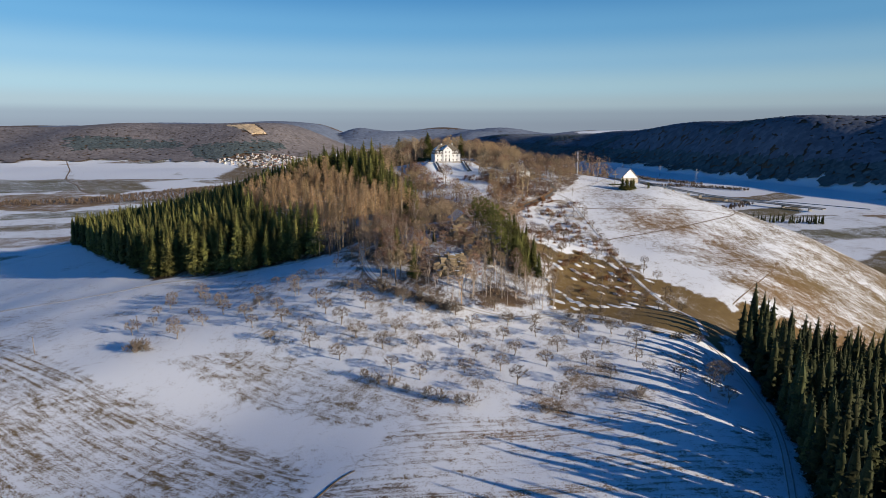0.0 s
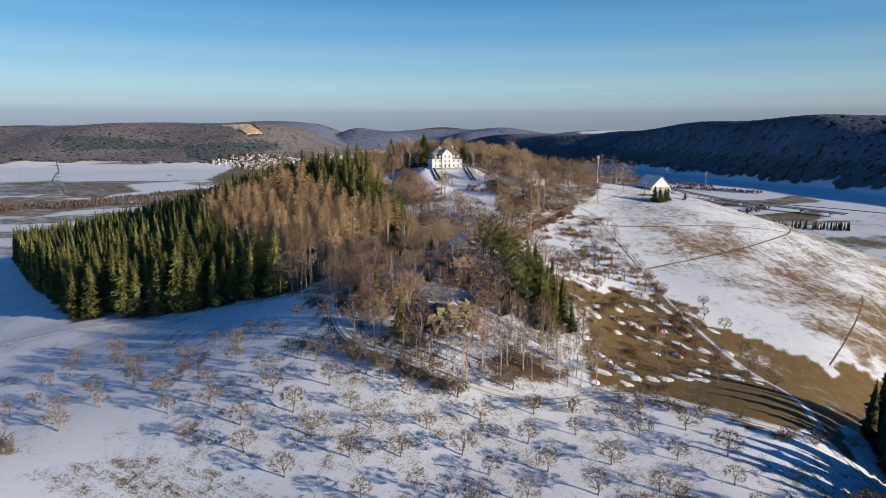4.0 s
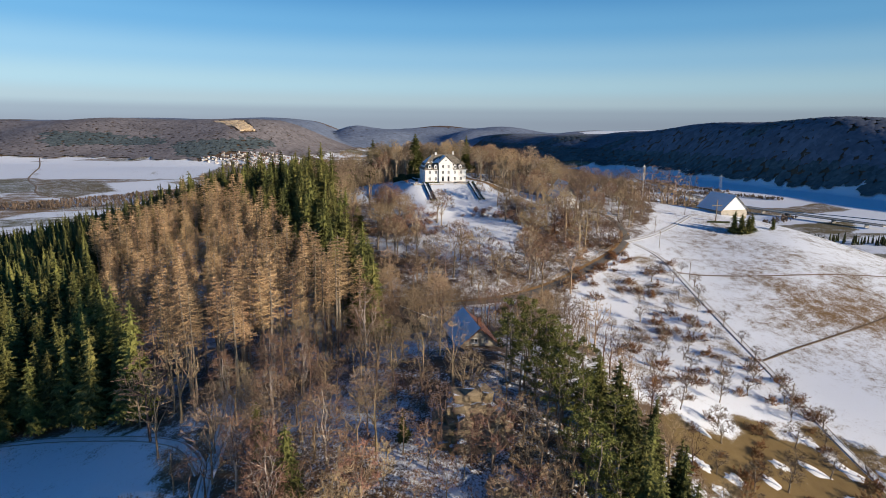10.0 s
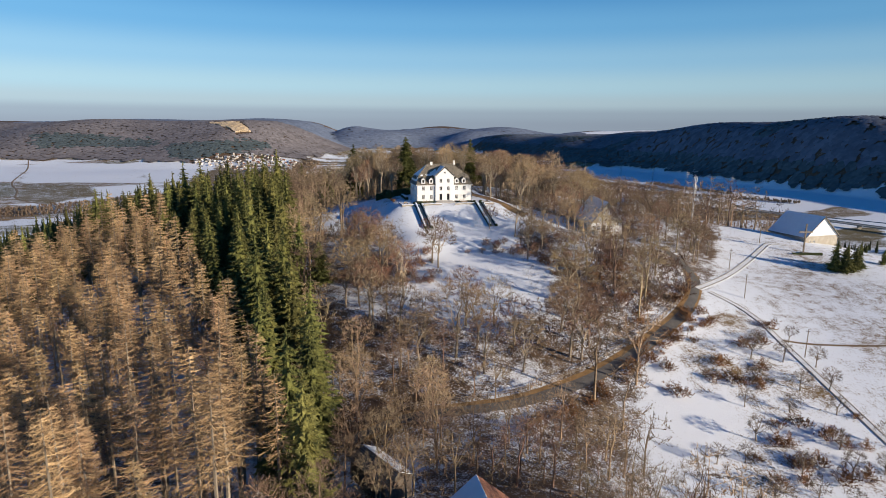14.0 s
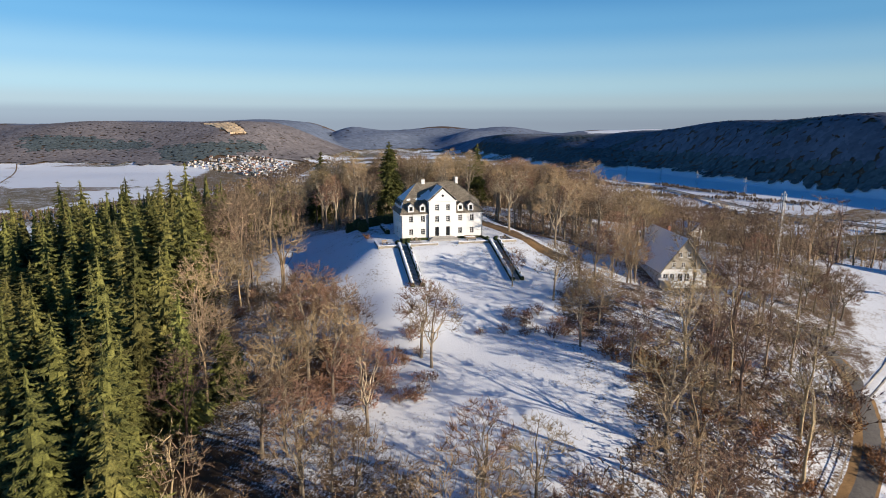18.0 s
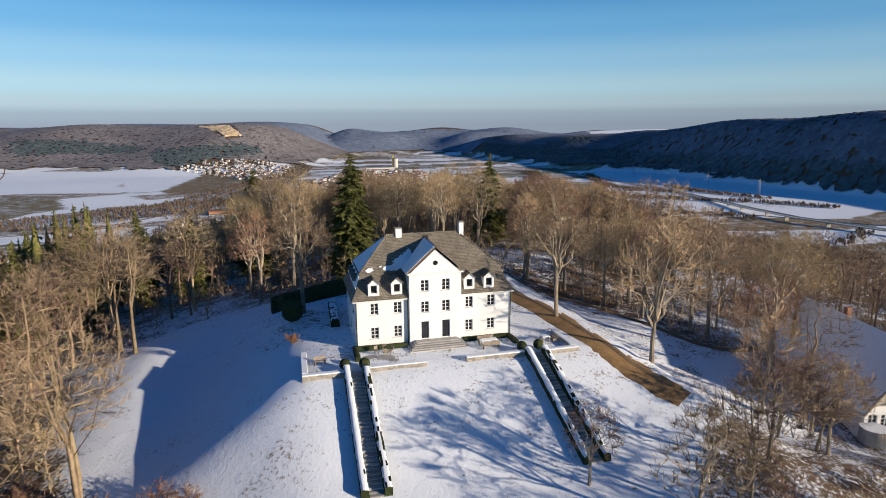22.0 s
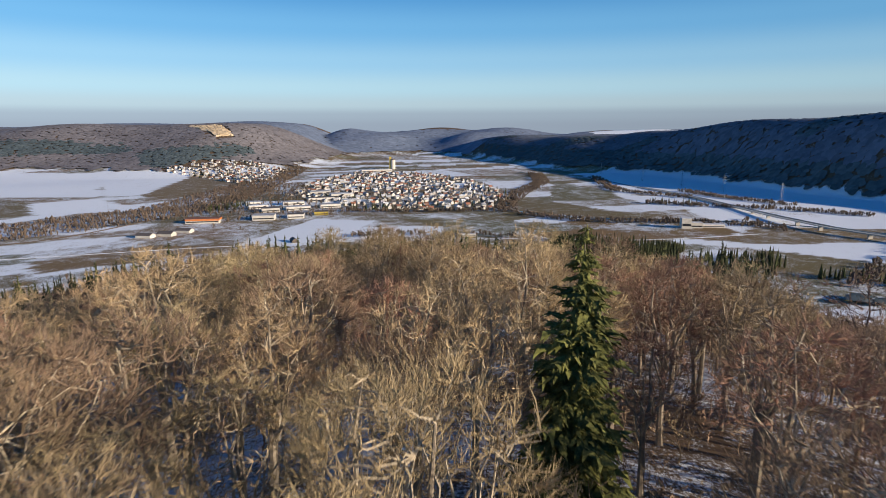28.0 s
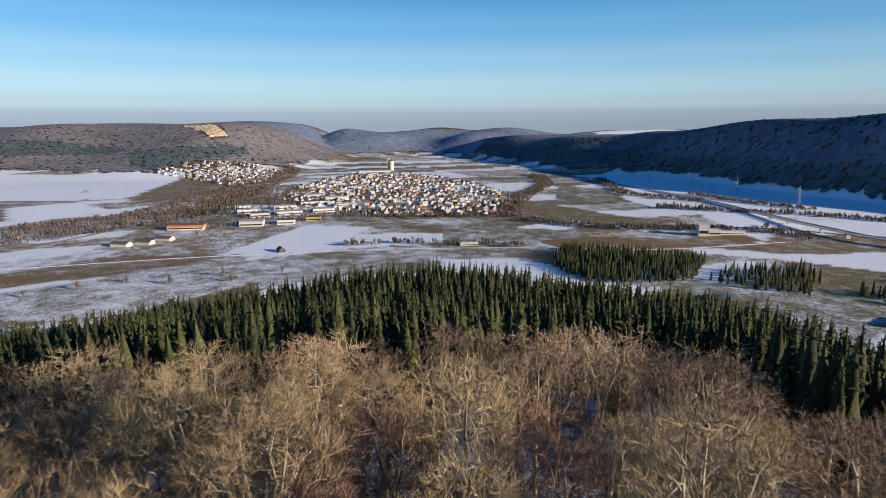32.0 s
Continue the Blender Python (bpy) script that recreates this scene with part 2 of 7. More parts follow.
LAWN = [(-40, 472), (-44, 458), (-40, 446), (-33, 433), (-22, 424), (-10, 414), (-6, 401), (-7, 386), (6, 377), (28, 384), (37, 406), (28, 414), (25, 427), (40, 444), (50, 452), (47, 462), (43, 465.5), (37.5, 471), (29, 479), (22, 483), (8, 484), (-14, 479), (-30, 477)]
BROWN = [(39, 216), (62, 207), (93, 204), (118, 206), (160, 226), (200, 247), (156, 252), (122, 256), (100, 276), (84, 291), (60, 283), (38, 270)]
MEADOW = [(150, 262), (88, 336), (92, 430), (200, 520), (420, 520), (420, 200), (260, 200)]
PLOUGH = [(-300, 300), (-181, 228), (-140, 200.5), (-102, 178), (-78, 165.5), (-50, 148), (-31, 129), (-50, 80), (-60, -80), (-420, -60), (-420, 300)]
STUBBLE = [(-104, 199), (-83, 186), (-59, 171), (-37, 159), (-21, 153), (-10, 159), (8, 163), (-24, 181), (-60, 200)]
ROW_FIELD = [(-26, 129), (-20, 142), (-10, 158), (31, 156), (64, 160), (92, 152), (84, 127), (62, 85), (0, 90)]
BARE_SOIL = [(-32, 116), (-25, 128.5), (-3, 122), (24, 119), (34, 96), (-36, 96)]


# fields of the valley floor: outline, snow cover, green
FIELDS = [([(-2100, 2640), (-1716, 2690), (-1285, 2031), (-1320, 1960), (-1800, 1900)], 0.9, 0.3), ([(-1700, 2690), (-1240, 2600), (-860, 1962), (-1210, 1945)], 0.9, 0.3),
          ([(-1228, 2598), (-1056, 2690), (-912, 2690), (-830, 2300), (-770, 2000), (-843, 1965)], 0.84, 0.4), ([(-912, 2690), (-760, 2560), (-595, 2285), (-630, 1975), (-700, 1900), (-770, 2000), (-830, 2300)], 0.5, 0.35),
          ([(-1800, 1890), (-1314, 1905), (-1224, 1939), (-1006, 1626), (-1046, 1530), (-1500, 1500)], 0.62, 0.9), ([(-1175, 1905), (-974, 1870), (-825, 1654), (-845, 1485), (-941, 1549)], 0.56, 0.6),
          ([(-940, 1823), (-843, 1925), (-700, 1800), (-771, 1592)], 0.86, 0.4), ([(-845, 1485), (-825, 1654), (-771, 1592), (-833, 1486)], 0.82, 0.3), ([(-1046, 1510), (-824, 1455), (-740, 1398), (-790, 1190), (-1300, 1300)], 0.58, 0.15),
          ([(-580, 1295), (-465, 1385), (-435, 1345), (-530, 1235)], 0.8, 0.4),
          ([(-300, 1335), (-235, 1585), (-120, 1555), (-165, 1365)], 0.88, 0.4), ([(-525, 1220), (-435, 1325), (-300, 1335), (-330, 1265), (-475, 1160)], 0.5, 0.2), ([(-470, 1145), (-320, 1250), (-120, 1315), (-170, 1210), (-295, 1070), (-395, 1050)], 0.74, 0.8),
          ([(505, 2670), (875, 2630), (960, 2700), (1000, 2200), (945, 1780), (800, 1480), (740, 1675), (635, 1705), (615, 1925), (465, 2040)], 1.0, 0.4), ([(440, 1960), (615, 1925), (610, 1675), (555, 1635), (460, 1825)], 0.92, 0.6), ([(355, 2340), (465, 2040), (360, 1875), (275, 1955)], 0.56, 0.9),
          ([(200, 1925), (355, 1670), (440, 1615), (350, 1560), (155, 1680)], 0.48, 0.6), ([(5, 1590), (215, 1535), (255, 1500), (135, 1390), (5, 1390)], 0.6, 1.0), ([(150, 1430), (260, 1470), (300, 1440), (180, 1360)], 0.2, 0.0),
          ([(360, 1370), (505, 1335), (575, 1275), (535, 1220), (465, 1295), (355, 1335)], 0.92, 0.3), ([(195, 1170), (275, 1190), (390, 1140), (430, 1080), (370, 995), (280, 1120)], 0.62, 1.0), ([(5, 1295), (95, 1300), (155, 1240), (85, 1210), (5, 1240)], 0.85, 0.6)]
FIELDS += [([(431, 1345), (457, 1330), (680, 1345), (900, 1440), (900, 1560), (750, 1470), (555, 1503)], 0.56, 0.4), ([(457, 1314), (640, 1310), (850, 1380), (800, 1290), (561, 1204), (480, 1270)], 0.84, 0.4), ([(403, 1160), (491, 1110), (700, 1150), (800, 1290), (561, 1204), (480, 1270), (430, 1300)], 0.5, 0.7)]
# fruit trees of the upper orchard; snow lies on behind them in the shade
row_rng = random.Random(77)
SLOPE_ROWS = []
for i in range(7):
    for j in range(19):
        x, y = 48 + i * 8 + 3 * (j % 2) + row_rng.uniform(-1.5, 1.5), 226 + j * 8.5 + row_rng.uniform(-1.5, 1.5)
        edge = 42 + max(0, y - 335) * 0.62
        if row_rng.random() < 0.85 and edge + 6 < x < (91 if y > 300 else 100 + (300 - y) * 0.1) and y < 398:
            SLOPE_ROWS.append((x, y))


def graded(lo, hi, fine_lo, fine_hi, fine, mid_lo, mid_hi, medium, coarse):
    """Grid lines: close together in the middle, wider outwards."""
    def run(start, end, limit, sign):
        out, p, d = [], start, fine
        while sign * (end - p) > 0:
            d = min(d * 1.12, medium if sign * (limit - p) > 0 else coarse)
            p += sign * d
            out.append(p)
        return out
    return np.array(run(fine_lo, lo, mid_lo, -1)[::-1] + list(np.arange(fine_lo, fine_hi + 0.1, fine)) + run(fine_hi, hi, mid_hi, 1))


def ground_cover(x, y):
    """Snow cover, green of the grass, leaf litter, furrows for each place."""
    n1, n2 = wave_noise(x, y, 160, 41), wave_noise(x, y, 45, 42)
    n3 = wave_noise(x, y, 70, 43)
    snow = 0.76 + 0.07 * n1 + 0.05 * n2
    green = 0.3 + 0.2 * n1
    litter = np.zeros_like(snow)
    furrow = np.zeros_like(snow)
    # ragged edges
    wx, wy = x + 7 * wave_noise(x, y, 24, 71), y + 7 * wave_noise(x, y, 24, 72)
    m = inside(wx, wy, MEADOW)
    worn = 0.70 - 0.0015 * np.clip(x - 90, 0, 190) - 0.0021 * np.maximum(340 - y, 0) + 0.06 * n1 - 0.13 * np.maximum(n3 - 0.3, 0)
    fade = m * step((424 - x) / 150) * step((530 - y) / 100) * np.where(x > 230, step((y - 195) / 90), 1.0)
    snow = snow + (worn - snow) * fade
    m = inside(wx, wy, BROWN)
    snow = np.where(m, 0.12 + 0.09 * n2 + 0.0016 * np.maximum(y - 262, 0), snow)
    m = inside(x, y, [(46, 300), (88, 300), (90, 400), (60, 380)])
    snow = np.where(m, 0.66 + 0.22 * n2, snow)
    rows = np.zeros_like(snow)
    m = inside(x, y, PLOUGH)
    snow, furrow = np.where(m, 0.555 + 0.015 * n1, snow), np.where(m, 1.0, furrow)
    m = inside(x + 0.5 * n2, y, STUBBLE)
    snow, furrow = np.where(m, 0.56 + 0.03 * n2, snow), np.where(m, 0.6, furrow)
    m = inside(x, y, ROW_FIELD)
    snow, rows = np.where(m, 0.66 + 0.02 * n1, snow), np.where(m, 1.0, rows)
    m = inside(x + n2, y + n2, BARE_SOIL)
    snow, rows, litter = np.where(m, 0.44 + 0.06 * n2, snow), np.where(m, 1.3, rows), np.where(m, 0.7, litter)
    m = inside(x, y, [(-60, 200), (-24, 181), (8, 163), (31, 157), (64, 160), (105, 190), (40, 224), (-34, 242), (-90, 288), (-150, 296)])
    snow = np.where(m, 0.66 + 0.08 * n2, snow)
    wood = inside(x, y, WOOD) & ~inside(x, y, LAWN)
    wood = wood | inside(x, y, RIGHT_WOOD)
    snow, litter = np.where(wood, 0.44 + 0.14 * n2, snow), np.where(wood, 1.0, litter)
    # valley: strips of fields between tracks
    far = (y > 930) | (np.abs(x) > 430)
    a = radians(24)
    p, q = x * math.cos(a) + y * math.sin(a), -x * math.sin(a) + y * math.cos(a)
    row = np.floor((p + 35 * wave_noise(x, y, 900, 51)) / 300)
    strip = np.floor((q + 25 * wave_noise(x, y, 700, 52) + row * 61) / (60 + 50 * np.mod(row * 0.618, 1)))
    pick = np.mod(np.sin(row * 12.9898 + strip * 78.233) * 43758.5453, 1)
    snow = np.where(far, np.where(pick < 0.3, 0.74, np.where(pick < 0.75, 0.44, 0.28)) + 0.08 * n1, snow)
    green = np.where(far, np.mod(pick * 7.3, 1), green)
    furrow, rows = np.where(far, 0.0, furrow), np.where(far, 0.0, rows)
    # the fields below the wooded hill lie under snow
    snow = np.where(far & (x < -480 - 0.1 * (y - 1200)) & (y > 900), np.where(np.mod(pick * 3.1, 1) < 0.55, 0.74, 0.42), snow)
    shade_side = (x > 430 + 0.12 * (y - 1000)) & (y > 1150)
    snow = np.where(shade_side, 0.9 - 0.2 * (pick > 0.8), snow)
    for outline, sn, gr in FIELDS:
        m = inside(x, y, outline)
        snow, green = np.where(m, (sn if sn > 0.8 else 0.95 * sn - 0.19) + 0.05 * n1, snow), np.where(m, gr, green)
    # wooded far slopes
    z = height(x, y)
    slope = far & (z > 26 + 8 * n1) & (y > 1500)
    plateau = ((x > 1000) & (x < 2150) & (y > 4250) & (y < 4720)) | (np.mod(np.floor(x / 420) * 0.37 + np.floor(y / 330) * 0.71, 1) < 0.22) & (z > 120) & (y > 4200) & (x > -300)
    snow = np.where(slope, np.where(plateau, 0.95, 0.15), snow)
    litter = np.where(slope & ~plateau, 1.0, litter)
    return snow, green, litter, furrow, rows


def flat_mesh(name, verts, faces, material, smooth=True):
    me = bpy.data.meshes.new(name)
    me.from_pydata(verts, [], faces)
    if material:
        me.materials.append(material)
    if smooth:
        me.shade_smooth()
    me.update()
    return me


def ground_material():
    m, nt, bsdf = nodes_of("snowy_ground")
    pos = node(nt, "ShaderNodeNewGeometry").outputs["Position"]
    att = node(nt, "ShaderNodeAttribute", attribute_name="cover")
    sep = node(nt, "ShaderNodeSeparateColor", [("Color", att.outputs["Color"])])
    big = node(nt, "ShaderNodeTexNoise", [("Vector", pos)], Scale=0.05, Detail=5.0, Roughness=0.6)
    mid = node(nt, "ShaderNodeTexNoise", [("Vector", pos)], Scale=0.35, Detail=5.0, Roughness=0.65)
    fine = node(nt, "ShaderNodeTexNoise", [("Vector", pos)], Scale=2.6, Detail=4.0, Roughness=0.7)
    # worked fields are even: no broad patches there
    worked = node(nt, "ShaderNodeMath", [(0, node(nt, "ShaderNodeAttribute", attribute_name="furrow").outputs["Fac"]), (1, node(nt, "ShaderNodeAttribute", attribute_name="rows").outputs["Fac"])], operation="MAXIMUM")
    level = node(nt, "ShaderNodeMapRange", [("Value", worked.outputs[0])], To_Min=1.0, To_Max=0.2)
    dev = node(nt, "ShaderNodeMath", [(0, big.outputs["Fac"])], operation="SUBTRACT")
    dev.inputs[1].default_value = 0.5
    broad = node(nt, "ShaderNodeMath", [(0, dev.outputs[0]), (1, level.outputs["Result"])], operation="MULTIPLY_ADD")
    broad.inputs[2].default_value = 0.5
    s = node(nt, "ShaderNodeMath", [(0, broad.outputs[0]), (1, mid.outputs["Fac"])], operation="ADD")
    grit = node(nt, "ShaderNodeMath", [(0, fine.outputs["Fac"])], operation="MULTIPLY_ADD")
    grit.inputs[1].default_value, grit.inputs[2].default_value = 1.7, -0.35
    s = node(nt, "ShaderNodeMath", [(0, s.outputs[0]), (1, grit.outputs[0])], operation="ADD")
    # drilled rows and wheel lines, each field in its own direction
    wm = s
    for turn, name in ((31.4, "furrow"), (-6.0, "rows")):
        att2 = node(nt, "ShaderNodeAttribute", attribute_name=name)
        rot = node(nt, "ShaderNodeMapping", [("Vector", pos)], Rotation=(0, 0, radians(turn)))
        for across, amount in ((0.8, 0.45), (0.12, 0.26)):
            thin = node(nt, "ShaderNodeMapping", [("Vector", rot.outputs["Vector"])], Scale=(0.016, across, 1.0))
            lines = node(nt, "ShaderNodeTexNoise", [("Vector", thin.outputs["Vector"])], Scale=1.0, Detail=2.0, Roughness=0.6)
            dev = node(nt, "ShaderNodeMath", [(0, lines.outputs["Fac"])], operation="MULTIPLY_ADD")
            dev.inputs[1].default_value, dev.inputs[2].default_value = amount * 2, -amount
            add = node(nt, "ShaderNodeMath", [(0, dev.outputs[0]), (1, att2.outputs["Fac"]), (2, wm.outputs[0])], operation="MULTIPLY_ADD")
            wm = add
    # bare where the noise exceeds the cover
    lim = node(nt, "ShaderNodeMath", [(0, sep.outputs["Red"])], operation="MULTIPLY_ADD")
    lim.inputs[1].default_value, lim.inputs[2].default_value = 1.15, 0.93
    d = node(nt, "ShaderNodeMath", [(0, lim.outputs[0]), (1, wm.outputs[0])], operation="SUBTRACT")
    mask = node(nt, "ShaderNodeMapRange", [("Value", d.outputs[0])], From_Min=-0.13, From_Max=0.15)
    grass = node(nt, "ShaderNodeMix", [("Factor", sep.outputs["Green"])], data_type="RGBA")
    grass.inputs[6].default_value, grass.inputs[7].default_value = (0.27, 0.165, 0.065, 1), (0.17, 0.155, 0.065, 1)
    tone = node(nt, "ShaderNodeMix", [("Factor", mid.outputs["Fac"]), (6, grass.outputs[2])], data_type="RGBA", blend_type="MULTIPLY")
    tone.inputs[7].default_value = (0.5, 0.45, 0.4, 1)
    leaf = node(nt, "ShaderNodeMix", [("Factor", fine.outputs["Fac"])], data_type="RGBA")
    leaf.inputs[6].default_value, leaf.inputs[7].default_value = (0.06, 0.04, 0.025, 1), (0.17, 0.11, 0.065, 1)
    earth = node(nt, "ShaderNodeMix", [("Factor", sep.outputs["Blue"]), (6, tone.outputs[2]), (7, leaf.outputs[2])], data_type="RGBA")
    full = node(nt, "ShaderNodeMix", [("Factor", mask.outputs["Result"]), (6, earth.outputs[2])], data_type="RGBA")
    full.inputs[7].default_value = (0.78, 0.815, 0.86, 1)
    nt.links.new(full.outputs[2], bsdf.inputs["Base Color"])
    bsdf.inputs["Roughness"].default_value, bsdf.inputs["Specular IOR Level"].default_value = 0.75, 0.25
    hgt = node(nt, "ShaderNodeMath", [(0, mid.outputs["Fac"]), (1, fine.outputs["Fac"])], operation="ADD")
    bp = node(nt, "ShaderNodeBump", [("Height", hgt.outputs[0])], Strength=0.22, Distance=0.35)
    nt.links.new(bp.outputs["Normal"], bsdf.inputs["Normal"])
    return m


def build_ground():
    xs = graded(-4300, 4300, -250, 260, 2.8, -1300, 1100, 15, 90)
    ys = graded(-250, 4960, 90, 560, 2.6, 0, 2700, 12, 70)
    gx, gy = np.meshgrid(xs, ys)
    gz = height(gx, gy)
    n = len(xs)
    idx = np.arange(gx.size).reshape(gx.shape)
    quads = np.stack([idx[:-1, :-1], idx[:-1, 1:], idx[1:, 1:], idx[1:, :-1]], -1).reshape(-1, 4)
    me = bpy.data.meshes.new("ground")
    me.vertices.add(gx.size)
    me.vertices.foreach_set("co", np.stack([gx, gy, gz], -1).ravel())
    me.loops.add(quads.size)
    me.loops.foreach_set("vertex_index", quads.ravel())
    me.polygons.add(len(quads))
    me.polygons.foreach_set("loop_start", np.arange(len(quads)) * 4)
    me.update(calc_edges=True)
    me.shade_smooth()
    snow, green, litter, furrow, rows = ground_cover(gx, gy)
    col = me.attributes.new("cover", "FLOAT_COLOR", "POINT")
    col.data.foreach_set("color", np.clip(np.stack([snow, green, litter, np.ones_like(snow)], -1), 0, 1).ravel().astype(np.float32))
    f = me.attributes.new("furrow", "FLOAT", "POINT")
    f.data.foreach_set("value", furrow.ravel().astype(np.float32))
    f = me.attributes.new("rows", "FLOAT", "POINT")
    f.data.foreach_set("value", rows.ravel().astype(np.float32))
    me.materials.append(ground_material())
    tagged(new("ground", me), "thinly snow-covered fields, meadows and wood floor", "ground", kind="structure")


build_ground()


# ---- trees ----
class Shape:
    """Collects verts and faces of one mesh."""

    def __init__(self):
        self.v, self.f = [], []
        self.split = None

    def tube(self, points, radii, sides=5):
        base, n = len(self.v), len(points)
        for i, p in enumerate(points):
            d = (points[min(i + 1, n - 1)] - points[max(i - 1, 0)]).normalized()
            a = d.orthogonal().normalized()
            b = d.cross(a)
            for k in range(sides):
                w = k * math.tau / sides
                self.v.append(p + (a * math.cos(w) + b * math.sin(w)) * radii[i])
        for i in range(n - 1):
            for k in range(sides):
                q, r = base + i * sides, (k + 1) % sides
                self.f.append((q + k, q + r, q + sides + r, q + sides + k))

    def blade(self, a, b, width, side):
        """A thin tapering twig."""
        s = side.normalized() * width
        i = len(self.v)
        self.v += [a - s, a + s, b]
        self.f.append((i, i + 1, i + 2))

    def strip(self, points, widths, side):
        """A flat kinked spray of shrinking width."""
        i, s = len(self.v), side.normalized()
        for p, w in zip(points, widths):
            self.v += [p - s * w, p + s * w]
        for k in range(len(points) - 1):
            j = i + 2 * k
            self.f.append((j, j + 1, j + 3, j + 2))

    def box(self, x0, x1, y0, y1, z0, z1, tip=None):
        """A box; tip moves the top face's corners inwards by so much."""
        i, t = len(self.v), tip or 0.0
        for z, e in ((z0, 0.0), (z1, t)):
            self.v += [Vector((x0 + e, y0 + e, z)), Vector((x1 - e, y0 + e, z)), Vector((x1 - e, y1 - e, z)), Vector((x0 + e, y1 - e, z))]
        for f in ((3, 2, 1, 0), (4, 5, 6, 7), (0, 1, 5, 4), (1, 2, 6, 5), (2, 3, 7, 6), (3, 0, 4, 7)):
            self.f.append(tuple(i + k for k in f))
        return self

    def poly(self, *points):
        i = len(self.v)
        self.v += [Vector(p) for p in points]
        self.f.append(tuple(range(i, i + len(points))))
        return self

    def slab(self, points, thick):
        """A flat plate below the given corners, with edges."""
        n = (Vector(points[1]) - Vector(points[0])).cross(Vector(points[2]) - Vector(points[0])).normalized() * thick
        low = [Vector(p) - n for p in points]
        self.poly(*points)
        self.poly(*low[::-1])
        for k in range(len(points)):
            j = (k + 1) % len(points)
            self.poly(low[k], low[j], points[j], points[k])
        return self

    def quad(self, a, b, c, d):
        i = len(self.v)
        self.v += [a, b, c, d]
        self.f.append((i, i + 1, i + 2, i + 3))

    def arrays(self):
        return np.array([tuple(p) for p in self.v]), self.f

    def mesh(self, name, material, smooth=False):
        first, *more = material if isinstance(material, tuple) else (material,)
        me = flat_mesh(name, [tuple(p) for p in self.v], self.f, first, smooth)
        if more and self.split is not None:
            me.materials.append(more[0])
            for p in me.polygons[self.split:]:
                p.material_index = 1
        return me


def rand_dir(r):
    while True:
        d = Vector((r.uniform(-1, 1), r.uniform(-1, 1), r.uniform(-1, 1)))
        if 0.1 < d.length < 1:
            return d.normalized()


def limb(r, start, way, length, steps, bend, lift):
    pts = [start.copy()]
    d = way.normalized()
    for _ in range(steps):
        d = (d + rand_dir(r) * bend + Vector((0, 0, lift))).normalized()
        pts.append(pts[-1] + d * length / steps)
    return pts


def bare_tree_shapes(seed, tall, wide, trunk_to, limbs, subs, twigs, twig_w, stems=1, thick=1.0, lift=0.12, start=0.3, sides=4):
    """Trunk and crown of a leafless broad-leaved tree."""
    r = random.Random(seed)
    trunk, crown = Shape(), Shape()
    for s in range(stems):
        lean = Vector((r.uniform(-0.08, 0.08), r.uniform(-0.08, 0.08), 1)) if stems == 1 else Vector((r.uniform(-0.5, 0.5), r.uniform(-0.5, 0.5), 1))
        base = Vector((0, 0, -0.6)) if stems == 1 else Vector((r.uniform(-0.5, 0.5), r.uniform(-0.5, 0.5), -0.4))
        stem = limb(r, base, lean, tall * trunk_to, 7, 0.09, 0.12)
        r0 = 0.017 * tall * thick
        radii = [r0 * (1.35 if i == 0 else 1 - 0.84 * i / 7) for i in range(8)]
        trunk.tube(stem if sides else stem[::3] + stem[-1:], radii if sides else radii[::3] + radii[-1:], 6 if sides else 4)
        for k in range(limbs):
            h = start + (1 - start) * (k + r.random()) / limbs
            i = min(int(h * 7), 6)
            p = stem[i].lerp(stem[i + 1], h * 7 - i)
            w = k * 2.4 + r.uniform(-0.5, 0.5)
            up = r.uniform(0.15, 0.6) + 1.3 * max(h - 0.35, 0)
            ln = wide * (1.05 - 0.5 * abs(h - 0.55)) * r.uniform(0.75, 1.1) * (0.55 + 0.45 * (1 - h) if h > 0.75 else 1)
            pts = limb(r, p, Vector((math.cos(w), math.sin(w), up)), ln, 4, 0.28, lift)
            lr = max(radii[i] * 0.5, 0.04)
            if sides:
                crown.tube(pts, [lr, lr * 0.75, lr * 0.5, lr * 0.32, lr * 0.14], sides)
            else:
                crown.strip(pts[::2], [lr * 0.9, lr * 0.6, lr * 0.15], rand_dir(r))
            for j in range(subs):
                g = 0.25 + 0.75 * (j + r.random()) / subs
                a = min(int(g * 4), 3)
                q = pts[a].lerp(pts[a + 1], g * 4 - a)
                d = ((pts[a + 1] - pts[a]).normalized() + rand_dir(r) * 0.95 + Vector((0, 0, 0.12))).normalized()
                sl = ln * r.uniform(0.28, 0.5)
                sub = limb(r, q, d, sl, 3, 0.35, lift)
                if sides:
                    crown.strip(sub, [lr * 0.36, lr * 0.3, lr * 0.2, lr * 0.06], d.cross(rand_dir(r)))
                else:
                    crown.blade(q, sub[-1], max(lr * 0.4, twig_w), d.cross(rand_dir(r)))
                for t in range(twigs):
                    e = r.uniform(0.2, 1.0)
                    b = min(int(e * 3), 2)
                    c = sub[b].lerp(sub[b + 1], e * 3 - b)
                    td = ((sub[b + 1] - sub[b]).normalized() + rand_dir(r) * 1.0 + Vector((0, 0, 0.08))).normalized()
                    crown.blade(c, c + td * sl * r.uniform(0.3, 0.62), twig_w, td.cross(rand_dir(r)))
    # grow to the wanted height
    k = tall / max(p.z for p in crown.v)
    for sh in (trunk, crown):
        sh.v = [Vector((p.x * (0.5 + 0.5 * k), p.y * (0.5 + 0.5 * k), p.z * k)) for p in sh.v]
    return trunk, crown


